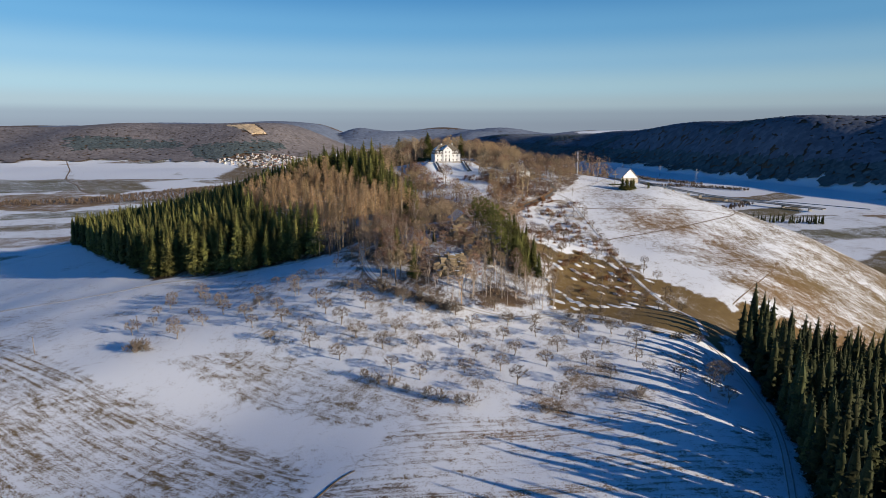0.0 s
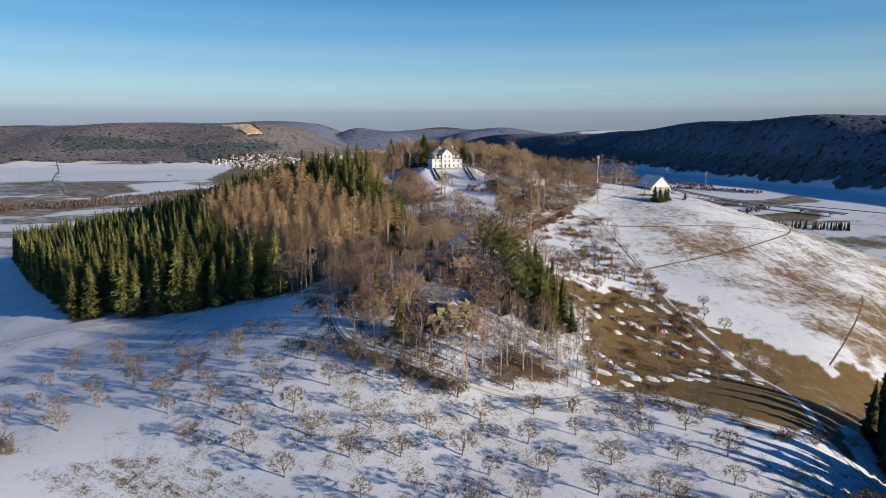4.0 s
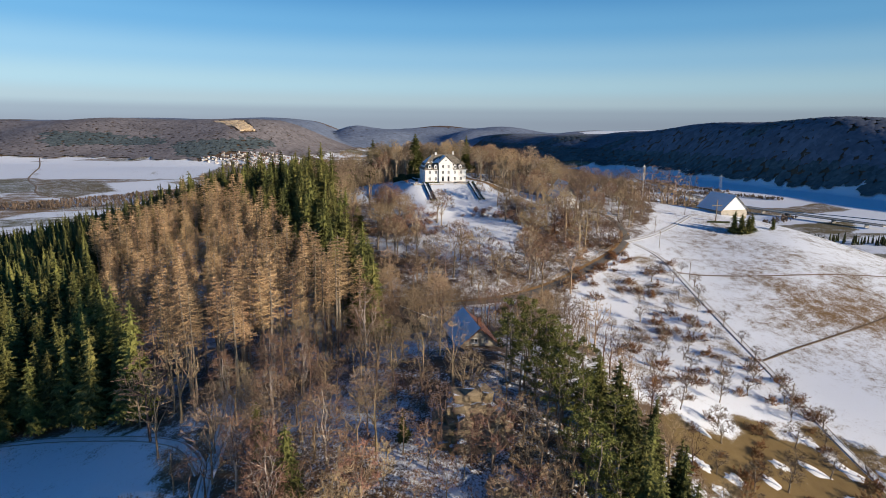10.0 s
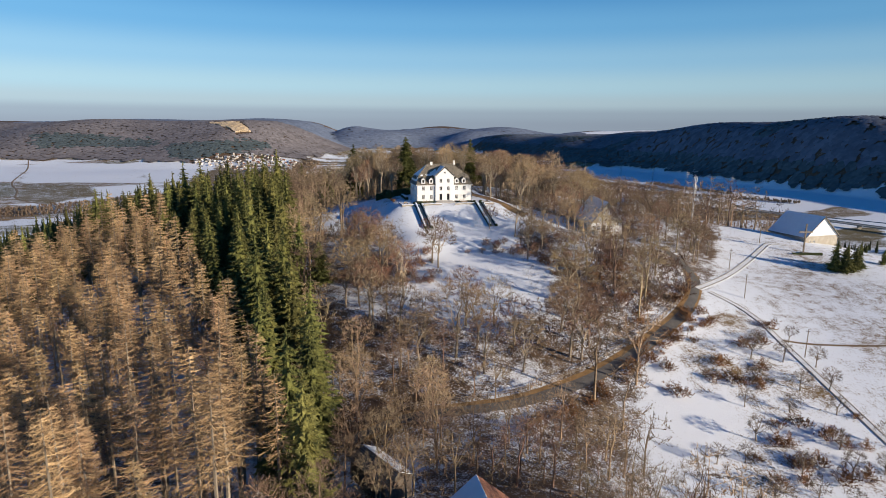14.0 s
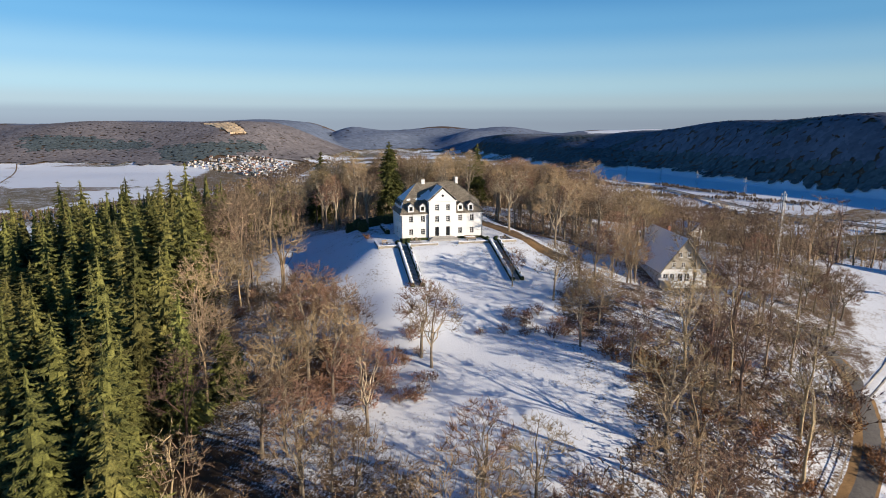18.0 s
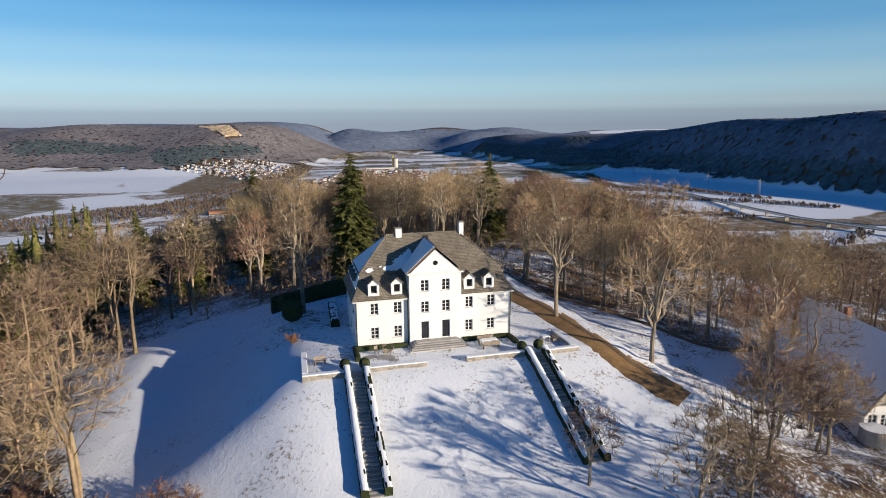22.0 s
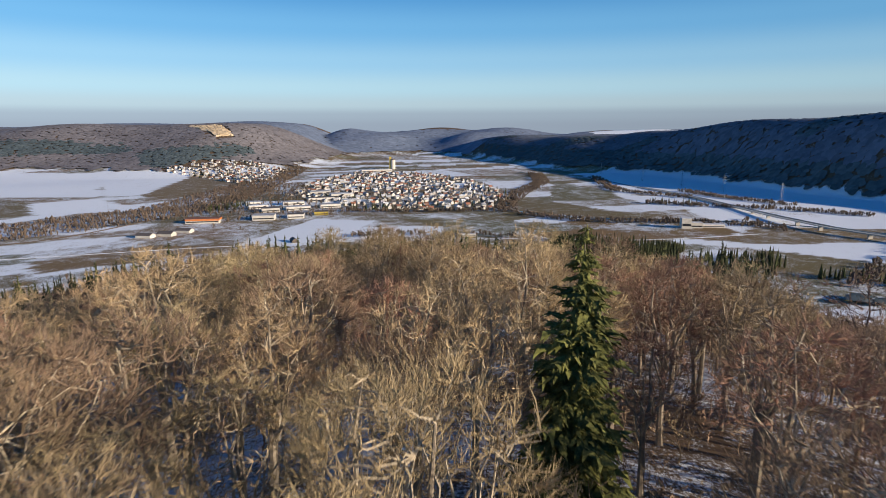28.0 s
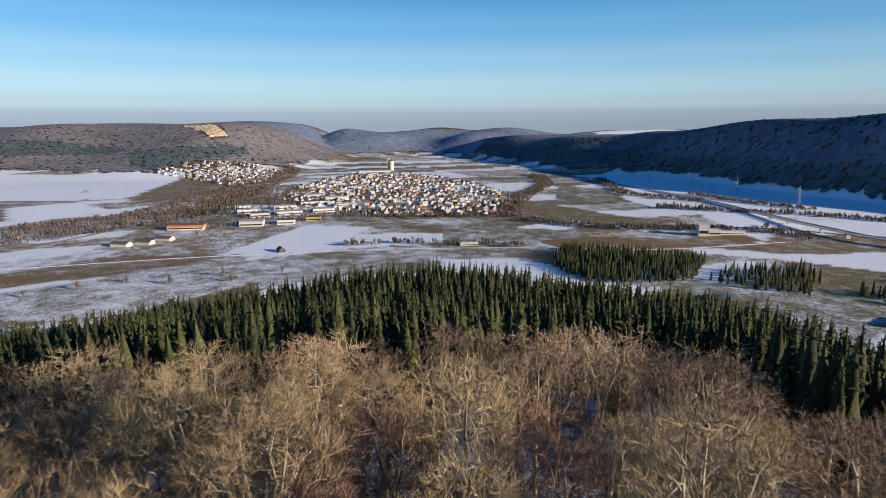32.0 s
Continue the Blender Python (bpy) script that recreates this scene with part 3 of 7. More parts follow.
def bow(a, b, up, n):
    """Points along an arc from a to b that leaves upwards."""
    m = a.lerp(b, 0.45) + up
    return [a * (1 - t) ** 2 + m * 2 * t * (1 - t) + b * t * t for t in (k / n for k in range(n + 1))]


def gnarled(r, a, b, up, n, amount):
    """The same arc with kinks."""
    pts = bow(a, b, up, n)
    d = (b - a).length * amount
    return [pts[0]] + [p + rand_dir(r) * d for p in pts[1:-1]] + [pts[-1]]


def crown_tree_shapes(seed, tall, radius, clear, n1, n2, n3, tips, twig_w, sides=4, flat=1.0, thick=1.0, droop=0.0):
    """Trunk and rounded leafless crown: kinked limbs, boughs, branches and short twigs that fill a lobed dome."""
    r = random.Random(seed)
    trunk, crown = Shape(), Shape()
    z0 = tall * clear
    mid, half = Vector((r.uniform(-0.4, 0.4), r.uniform(-0.4, 0.4), (tall + z0) / 2)), (tall - z0) / 2
    lobes = [(r.uniform(0, math.tau), r.uniform(0.72, 1.18)) for _ in range(5)]

    def spot(f, low):
        while True:
            d = rand_dir(r)
            if d.z > low:
                break
        a = math.atan2(d.y, d.x)
        w = sum(q * max(0.0, math.cos(a - p)) ** 2 for p, q in lobes) / max(1e-6, sum(max(0.0, math.cos(a - p)) ** 2 for p, q in lobes))
        return mid + Vector((d.x * radius * w, d.y * radius * w, d.z * half * flat)) * f * r.uniform(0.92, 1.05)

    def nearest(heads, e, drop):
        d = np.linalg.norm(heads - np.array(e), axis=1) + drop * np.maximum(0.0, heads[:, 2] - e.z)
        return Vector(heads[int(np.argmin(d))])

    fork = Vector((r.uniform(-0.3, 0.3), r.uniform(-0.3, 0.3), z0 + half * 0.22))
    r0 = 0.016 * tall * thick
    stem = [Vector((0, 0, -0.6)), Vector((0, 0, 0.4)), fork * 0.5 + Vector((r.uniform(-0.2, 0.2), 0, 0)), fork]
    top = mid + Vector((r.uniform(-0.3, 0.3) * radius, r.uniform(-0.3, 0.3) * radius, half * 0.68))
    stem += gnarled(r, fork, top, Vector((r.uniform(-0.5, 0.5), r.uniform(-0.5, 0.5), 0)), 3, 0.06)[1:]
    trunk.tube(stem, [r0 * 1.5, r0, r0 * 0.85, r0 * 0.72, r0 * 0.5, r0 * 0.32, r0 * 0.14], 7 if sides else 4)
    joints = list(stem[4:])
    for k in range(n1):
        f = 0.55 + 0.6 * (k / n1)
        a = stem[2].lerp(stem[3], min(1.0, f)) if f < 1 else stem[3].lerp(stem[4], f - 1)
        pts = gnarled(r, a, spot(r.uniform(0.5, 0.72), -0.3), Vector((0, 0, half * r.uniform(-0.05, 0.14))), 5, 0.06)
        lr = r0 * r.uniform(0.34, 0.52)
        if sides:
            crown.tube(pts, [lr, lr * 0.86, lr * 0.7, lr * 0.56, lr * 0.42, lr * 0.24], sides)
        else:
            crown.strip(pts[::2] + pts[-1:], [lr, lr * 0.75, lr * 0.5, lr * 0.3], rand_dir(r))
        joints += pts[1:]
    heads = np.array([tuple(p) for p in joints])
    boughs = []
    for k in range(n2):
        e = spot(r.uniform(0.62, 0.93), -0.5)
        a = nearest(heads, e, 1.2)
        d = (e - a).length
        lr = r0 * r.uniform(0.12, 0.18)
        if sides:
            pts = gnarled(r, a, e, Vector((0, 0, d * r.uniform(-0.05, 0.2))) + rand_dir(r) * d * 0.16, 4, 0.08)
            crown.tube(pts, [lr, lr * 0.8, lr * 0.62, lr * 0.45, lr * 0.25], 3)
        else:
            pts = gnarled(r, a, e, Vector((0, 0, d * r.uniform(0.0, 0.2))), 3, 0.09)
            crown.strip([pts[0], pts[1], pts[3]], [max(lr, twig_w), max(lr * 0.7, twig_w), twig_w * 0.6], rand_dir(r))
        boughs += pts[1:]
    heads = np.array([tuple(p) for p in boughs])
    crown.split = len(crown.f)
    for k in range(n3):
        e = spot(1.0 - 0.42 * r.random() ** 2, -0.42)
        a = nearest(heads, e, 2.2)
        d = e - a
        m = a.lerp(e, r.uniform(0.4, 0.6)) + rand_dir(r) * d.length * 0.2
        if sides:
            crown.strip([a, m, e], [twig_w * 1.7, twig_w * 1.25, twig_w * 0.5], d.cross(rand_dir(r)))
        else:
            crown.blade(a, e, twig_w * 1.25, d.cross(rand_dir(r)))
        out = (e - mid).normalized()
        for j in range(tips):
            q = a.lerp(m, r.uniform(0.3, 1)) if j % 3 == 0 else m.lerp(e, r.random())
            t = (d.normalized() * 0.5 + out * 0.45 + rand_dir(r) * 0.75 + Vector((0, 0, 0.5 - droop))).normalized()
            crown.blade(q, q + t * radius * r.uniform(0.06, 0.17), twig_w * 0.8, t.cross(rand_dir(r)))
    return trunk, crown


def conifer_shapes(seed, tall, wide, layers, arms, droop, fans, low=0.08, fold=True, broad=0.27):
    """Trunk and pointed, tiered crown of a spruce: boughs that sag and turn up, with side sprays."""
    r = random.Random(seed)
    trunk, crown = Shape(), Shape()
    trunk.tube([Vector((0, 0, -0.6)), Vector((0, 0, tall * 0.5)), Vector((0, 0, tall * 0.97))], [0.014 * tall, 0.009 * tall, 0.02], 6)
    # dense inner needles
    fat = 0.5 if not fold else 0.36
    rings = [(low + 0.02, 0.75), (low + 0.14, 1.0), (0.45, 0.72), (0.7, 0.48), (0.93, 0.02)]
    base = len(crown.v)
    for f, w in rings:
        for k in range(6):
            a, q = k * math.tau / 6 + f * 3, wide * fat * w * r.uniform(0.75, 1.2)
            crown.v.append(Vector((q * math.cos(a), q * math.sin(a), tall * (f + r.uniform(-0.02, 0.02)))))
    crown.f += [(base + i * 6 + k, base + i * 6 + (k + 1) % 6, base + i * 6 + 6 + (k + 1) % 6, base + i * 6 + 6 + k) for i in range(4) for k in range(6)]
    gaps = [(r.uniform(0, math.tau), r.uniform(0.15, 0.8)) for _ in range(5)]
    for k in range(layers):
        f = low + (1 - low) * (k + r.uniform(-0.3, 0.3)) / layers
        h = tall * min(f, 0.985)
        reach = wide * min((1 - f) ** 0.68, 0.6 + 2.2 * (f - low)) * r.uniform(0.82, 1.16) + 0.1
        count = max(4, int(arms * (0.45 + 0.65 * (1 - f))))
        for j in range(count):
            w = (j + r.uniform(-0.35, 0.35)) * math.tau / count + k * 0.7
            out = Vector((math.cos(w), math.sin(w), 0))
            side = Vector((-out.y, out.x, 0))
            ln = reach * r.uniform(0.62, 1.14)
            for ga, gf in gaps:
                if abs(gf - f) < 0.09 and math.cos(w - ga) > 0.6:
                    ln *= 0.72
            dr = droop * ln * r.uniform(0.6, 1.3)
            a = Vector((0, 0, min(h + r.uniform(-0.5, 0.5) * tall / layers, tall * 0.985)))
            m = a + out * ln * 0.6 - Vector((0, 0, dr * 0.7)) + side * r.uniform(-0.1, 0.1) * ln
            tip = a + out * ln - Vector((0, 0, dr * 0.75))
            wd = ln * broad
            if not fold:
                lean = side * (wd * 1.3) + Vector((0, 0, r.uniform(-0.5, 0.5) * wd))
                crown.quad(a, m - lean - Vector((0, 0, wd * 0.7)), tip, m + lean - Vector((0, 0, wd * 0.5)))
                crown.blade(a.lerp(tip, 0.35), a.lerp(tip, 0.75) - Vector((0, 0, ln * 0.5)), wd * 0.9, out + side * r.uniform(-0.6, 0.6))
                continue
            crown.quad(a, m - side * wd * 0.6 - Vector((0, 0, wd * 0.4)), tip, m + side * wd * 0.1 + Vector((0, 0, wd * 0.2)))
            crown.quad(a, m + side * wd * 0.1 + Vector((0, 0, wd * 0.2)), tip, m + side * wd * 0.6 - Vector((0, 0, wd * 0.4)))
            for g in range(fans):
                e = 0.2 + 0.78 * (g + r.random()) / fans
                q = (a.lerp(m, e / 0.6) if e < 0.6 else m.lerp(tip, (e - 0.6) / 0.4)) + Vector((0, 0, 0.03 * ln))
                s = side * (1 if g % 2 else -1)
                d = (out * r.uniform(0.5, 1.0) + s * r.uniform(0.35, 0.9) - Vector((0, 0, r.uniform(0.0, 0.75)))).normalized()
                crown.blade(q, q + d * (0.14 + ln * r.uniform(0.22, 0.4)), (0.05 + ln * 0.34 * broad) * r.uniform(0.7, 1.2), d.cross(rand_dir(r)) * 0.6 + d.cross(Vector((0, 0, 1))))
    for j in range(6):
        w = j * 1.05
        crown.blade(Vector((math.cos(w) * 0.3, math.sin(w) * 0.3, tall * (0.9 + 0.01 * j))), Vector((0, 0, tall * (0.95 + 0.01 * j))), 0.12, Vector((-math.sin(w), math.cos(w), 0)))
    return trunk, crown


def larch_shapes(seed, tall, wide, layers, arms, twigs, tw):
    """A bare larch: straight stem, conical crown of level branches set with fine twigs."""
    r = random.Random(seed)
    trunk, crown = Shape(), Shape()
    trunk.tube([Vector((0, 0, -0.6)), Vector((r.uniform(-0.2, 0.2), r.uniform(-0.2, 0.2), tall * 0.5)), Vector((0, 0, tall))], [0.011 * tall, 0.008 * tall, 0.02], 5)
    start = r.uniform(0.42, 0.52)
    for k in range(layers):
        for j in range(arms):
            f = start + (0.985 - start) * (k + 0.4 * r.random()) / layers
            g0 = (1 - f) / (1 - start)
            reach = wide * (0.08 + 0.92 * g0 ** 0.75) * min(1.0, 0.5 + (f - start) * 5) * r.uniform(0.62, 1.12)
            w = r.uniform(0, math.tau)
            out = Vector((math.cos(w), math.sin(w), r.uniform(-0.22, 0.12)))
            a = Vector((0, 0, tall * f))
            b = a + out * reach
            m = a.lerp(b, 0.5) - Vector((0, 0, 0.1 * reach))
            crown.strip([a, m, b], [0.05, 0.04, 0.015], Vector((-out.y * 0.4, out.x * 0.4, 1)))
            for g in range(twigs):
                e = r.uniform(0.15, 1)
                c = a.lerp(m, e * 2) if e < 0.5 else m.lerp(b, e * 2 - 1)
                d = (rand_dir(r) * 0.7 + out * 0.8).normalized()
                crown.blade(c, c + d * (0.25 + reach * r.uniform(0.08, 0.24)), tw * r.uniform(0.7, 1.3), d.cross(rand_dir(r)))
    return trunk, crown


def pine_shapes(seed, tall, wide):
    """A Scots pine: bare stem below, uneven cloud-like clumps of needles on crooked limbs."""
    r = random.Random(seed)
    trunk, crown = Shape(), Shape()
    stem = gnarled(r, Vector((0, 0, -0.6)), Vector((r.uniform(-0.8, 0.8), r.uniform(-0.8, 0.8), tall * 0.93)), Vector((0, 0, 0)), 5, 0.015)
    trunk.tube(stem, [0.017 * tall * k for k in (1.2, 0.95, 0.8, 0.6, 0.4, 0.15)], 6)
    for k in range(13):
        f = 0.45 + 0.53 * (k + r.random()) / 13
        i = min(int(f * 5), 4)
        a = stem[i].lerp(stem[i + 1], f * 5 - i)
        w = k * 2.4 + r.uniform(-0.5, 0.5)
        ln = wide * (1.1 - 0.75 * abs(f - 0.6) / 0.4) * r.uniform(0.55, 1.1)
        b = a + Vector((math.cos(w), math.sin(w), r.uniform(0.1, 0.55))) * max(ln, 0.5)
        trunk.tube(gnarled(r, a, b, Vector((0, 0, 0.1)), 3, 0.08), [0.07, 0.055, 0.04, 0.02], 4)
        for c in range(3):
            q = a.lerp(b, r.uniform(0.55, 1.05)) + rand_dir(r) * 0.3
            size = wide * r.uniform(0.15, 0.26)
            for g in range(38):
                d = rand_dir(r)
                d = Vector((d.x, d.y, d.z * 0.62 + 0.1))
                p = q + d * size * r.uniform(0.25, 0.8)
                crown.blade(p, p + (d + rand_dir(r) * 0.5) * size * r.uniform(0.3, 0.6), 0.1, d.cross(rand_dir(r)))
    return trunk, crown


def tree_kind(name, shapes, bark, leaf, label, category="tree"):
    """A tree thing at the origin, not yet placed."""
    trunk, crown = shapes
    ob = new(name)
    ob.empty_display_size = 0.5
    tagged(ob, label, category)
    for nm, sh, mt in (("trunk", trunk, bark), ("crown", crown, leaf)):
        child = new(nm, sh.mesh(nm, mt))
        child.parent = ob
    return ob


def plant(kinds, places, group, rng, lo=0.85, hi=1.15, sink=0.0):
    """Set a tree at each place; the first of each kind is the built one itself."""
    used = set()
    for i, (x, y, *size) in enumerate(places):
        k = rng.randrange(len(kinds))
        s = (size[0] if size else 1.0) * rng.uniform(lo, hi)
        m = pose(x, y, ground(x, y) - sink, rng.uniform(-2, 2), rng.uniform(-2, 2), rng.uniform(0, 360))
        ob = kinds[k]
        if k in used:
            ob = copy_thing(kinds[k], m)
        used.add(k)
        tagged(ob, group=group)
        ob.matrix_basis = m @ Matrix.Diagonal((s, s, s * rng.uniform(0.92, 1.1), 1))
    for k, ob in enumerate(kinds):
        if k not in used:
            for o in list(ob.children_recursive) + [ob]:
                bpy.data.objects.remove(o)


def scatter(corners, spacing, seed, avoid=None, jitter=0.45):
    """Places on a shaken grid within an outline."""
    r = np.random.RandomState(seed)
    c = np.array(corners)
    gx, gy = np.meshgrid(np.arange(c[:, 0].min(), c[:, 0].max(), spacing), np.arange(c[:, 1].min(), c[:, 1].max(), spacing))
    gx = gx + r.uniform(-jitter, jitter, gx.shape) * spacing
    gy = gy + r.uniform(-jitter, jitter, gy.shape) * spacing
    keep = inside(gx, gy, corners)
    if avoid is not None:
        keep &= ~avoid(gx, gy)
    return list(zip(gx[keep].tolist(), gy[keep].tolist()))


def wood_stuff(name, shapes, places, sizes, material, label, category, seed, sink=0.0, smooth=False, drape=False):
    """Many like trees joined into one mesh; draped crowns follow the slope under them."""
    r = np.random.RandomState(seed)
    if not len(places):
        return
    packs = []
    for group in shapes:
        vs, fs, n = [], [], 0
        for sh in group:
            v, f = sh.arrays()
            vs.append(v)
            fs += [tuple(i + n for i in q) for q in f]
            n += len(v)
        packs.append((np.concatenate(vs), np.array([len(q) for q in fs]), np.concatenate([np.array(q) for q in fs])))
    p = np.array(places)
    z = height(p[:, 0], p[:, 1])
    pick = r.randint(0, len(packs), len(p))
    co, tot, ind, off = [], [], [], 0
    tone = r.rand(len(p))
    for i in range(len(p)):
        v, t, ix = packs[pick[i]]
        a, s = r.uniform(0, math.tau), sizes[0] + (sizes[1] - sizes[0]) * r.rand()
        c, d = math.cos(a) * s, math.sin(a) * s
        co.append(np.stack([v[:, 0] * c - v[:, 1] * d + p[i, 0], v[:, 0] * d + v[:, 1] * c + p[i, 1], v[:, 2] * s * r.uniform(0.92, 1.1) + z[i] - sink], -1))
        tot.append(t)
        ind.append(ix + off)
        off += len(v)
    co, tot, ind = np.concatenate(co), np.concatenate(tot), np.concatenate(ind)
    if drape:
        co[:, 2] += height(co[:, 0], co[:, 1]) - np.repeat(z, [len(packs[k][0]) for k in pick])
    me = bpy.data.meshes.new(name)
    me.vertices.add(len(co))
    me.vertices.foreach_set("co", co.ravel())
    me.loops.add(len(ind))
    me.loops.foreach_set("vertex_index", ind)
    me.polygons.add(len(tot))
    me.polygons.foreach_set("loop_start", np.concatenate([[0], np.cumsum(tot)[:-1]]))
    me.update(calc_edges=True)
    each = np.array([len(packs[k][0]) for k in pick])
    me.attributes.new("shade", "FLOAT", "POINT").data.foreach_set("value", np.repeat(tone, each).astype(np.float32))
    me.materials.append(material)
    if smooth:
        me.shade_smooth()
    tagged(new(name, me), label, category, kind="stuff")


def in_lawn(x, y):
    u, v = to_castle(x, y)
    return inside(x, y, LAWN) | ((np.abs(u) < 16) & (v > -12) & (v < 18))


# ---- woods ----
rng = random.Random(7)
TOP_WOOD = [(-50, 395), (-20, 372), (20, 352), (40, 362), (56, 380), (78, 408), (104, 470), (118, 545), (80, 650), (0, 668), (-75, 630), (-75, 520), (-62, 440)]
NOSE_SPRUCE = [(14, 285), (23, 289), (33, 275), (43, 257), (43, 245), (34, 241), (24, 246), (20, 262), (16, 274)]
NOSE_WOOD = [(-45, 264), (-32, 244), (0, 222), (40, 222), (50, 255), (38, 300), (30, 345), (-20, 372), (-36, 300)]


def clear_of_drive(x, y):
    hit = np.hypot(x - 9, y - 303) < 13
    hit |= (np.abs(x - 11) < 8) & (y > 276) & (y < 298)
    hit |= (np.abs(x - 60.5) < 10) & (y > 432) & (y < 470)
    hit |= (np.abs(y - 358 - 0.87 * (x - 32)) < 6) & (x > 5) & (x < 80)
    hit |= np.hypot(x + 34, y - 250) < 5
    hit |= (np.abs(x - 4 - 0.562 * (y - 346)) < 4) & (y > 404) & (y < 450)
    hit |= (np.abs(x - 1) < 8) & (y > 224) & (y < 246)
    return hit


def oak(seed, tall, wide, leaf, words, n3=680, tips=8, w=0.017, clear=0.3):
    return tree_kind("bare_tree", crown_tree_shapes(seed, tall, wide, clear, 8, 60, n3, tips, w, thick=1.3), BARK, (LIMB, leaf), words)


oaks = [oak(20 + i, 17.0 + 1.0 * (i % 4), 5.0 + 0.4 * (i % 3), TWIG_GOLD if i < 4 else TWIG, "tall leafless oak with pale golden limbs" if i < 4 else "tall leafless grey-brown tree in the wood", clear=0.36 + 0.05 * (i % 3)) for i in range(6)]
reds = [oak(40 + i, 17, 4.7, TWIG_RED, "leafless tree with reddish-brown twigs", clear=0.34) for i in range(2)]
elms = [tree_kind("bare_tree", crown_tree_shapes(30 + i, 14.5 + 1.3 * (i % 3), 5.2 + 0.4 * (i % 3), 0.22 + 0.06 * (i % 2), 7, 40, 420, 7, 0.024, sides=3, thick=1.15), BARK, (LIMB, (TWIG, TWIG_RED, TWIG_GOLD, TWIG)[i]), "leafless broad-leaved tree on the castle slope") for i in range(4)]
NEAR = [(-42, 470), (52, 470), (56, 610), (-46, 610)]
tops = scatter(NEAR, 8.2, 2, in_lawn) + scatter(TOP_WOOD, 7.4, 3, lambda x, y: inside(x, y, NEAR) | in_lawn(x, y) | inside(x, y, BACK_SPRUCE) | inside(x, y, SPRUCE_BAND) | clear_of_drive(x, y))
tops = [(p[0], p[1], (1.18 if p[0] < -10 and p[1] > 498 else 1.0) if p[1] < 555 else 1.12) for p in tops if p[1] > 440 or rng.random() < (0.58 if p[0] > 5 else 0.85)]
tops.sort(key=lambda p: abs(p[0] - 5))
FRONT = [(20.7, 461.5), (-16.2, 464.3), (25.7, 424.4, 0.72), (29.7, 425.6, 0.68), (27.7, 408.9, 0.72), (35, 403, 0.75), (0, 405, 0.72), (1.8, 402.5, 0.7), (18.1, 430, 0.42), (45, 437, 0.8), (-21.4, 408, 1.05), (-19, 409.5, 0.9), (-13, 406, 0.75), (-28, 416, 0.8),
         (30.4, 449.5, 1.05), (40.7, 477.9), (46, 468.5), (32.9, 480.5), (25, 484.5), (20.5, 489), (34.6, 478.5, 0.9), (29.4, 482.5, 0.8), (38, 475.5), (44.6, 438.2, 0.8), (52, 462, 0.9), (47, 455, 1.1), (51, 459, 1.1), (56, 463, 1.15), (62, 469, 1.1), (44, 448, 0.95), (42, 441, 0.7), (68, 464, 1.1), (57, 470, 1.1), (49, 446, 0.8), (70, 428, 0.8), (84, 428, 0.8), (86, 440, 0.8), (92, 436, 0.9), (82, 455), (88, 462), (68, 474), (76, 466), (-40, 411, 0.9), (33, 417, 0.6), (47, 411, 0.7), (-36, 427, 0.8), (-45, 442, 0.9), (-50, 452, 0.9), (-37, 436, 0.6), (-47, 468, 0.7)]
# open sight of the two old spruces, and sun on the castle front
tops = [p for p in tops if not (abs(p[0] + 12.2) < 7 and 468 < p[1] < 497) and not (abs(p[0] - 14.5) < 5.5 and 492 < p[1] < 528) and not (14 < p[0] < 46 and abs(p[1] - 454 + 0.487 * (p[0] - 13)) < 10)]
FRONT = [(p[0], p[1], (p[2] if len(p) > 2 else 1.0) * (1.28 if p[1] < 432 else 0.96 if 30 < p[0] < 60 else 0.92)) for p in FRONT]
tops = FRONT + tops
hero = [p for p in tops if p[1] > 456 and abs(p[0] - 5) < 52 and p[1] < 612][:165]
slope = [p for p in tops if p not in hero and p[1] < 460][:60]
plant(oaks + reds, hero, "bare trees on the castle hill", rng, 0.8, 1.04)
plant(elms, slope, "bare trees below the castle", rng, 0.72, 1.08)
lod_bare = [crown_tree_shapes(60 + i, 17.5, 5.0 + 0.4 * (i % 3), 0.32, 5, 16, 66, 5, 0.08, sides=0) for i in range(6)]
rest = scatter(WOOD, 7.9, 6, lambda x, y: inside(x, y, TOP_WOOD) | inside(x, y, SPRUCE_WOOD) | inside(x, y, SPRUCE_BAND) | inside(x, y, LARCH_WOOD) | inside(x, y, BACK_SPRUCE) | inside(x, y, NOSE_WOOD) | in_lawn(x, y) | clear_of_drive(x, y))
others = [p[:2] for p in tops if p not in hero and p not in slope and p[0] < 58]
eastern = [p[:2] for p in tops if p not in hero and p not in slope and p[0] >= 58]
mid_bare = [crown_tree_shapes(50 + i, 18, 5.0 + 0.4 * (i % 3), 0.36, 7, 30, 220, 6, 0.034, sides=0) for i in range(6)]
def two_tone(shapes, places, sizes, words, seed):
    """A wood in which stands of red-brown and of golden trees change."""
    p = np.array(places)
    m = wave_noise(p[:, 0], p[:, 1], 26, 91) > -0.3
    wood_stuff("bare_wood", shapes, p[m], sizes, TWIG_S, "golden-brown " + words, "wood", seed)
    wood_stuff("bare_wood", shapes, p[~m], sizes, TWIG_B, "dark red-brown " + words, "wood", seed + 100)


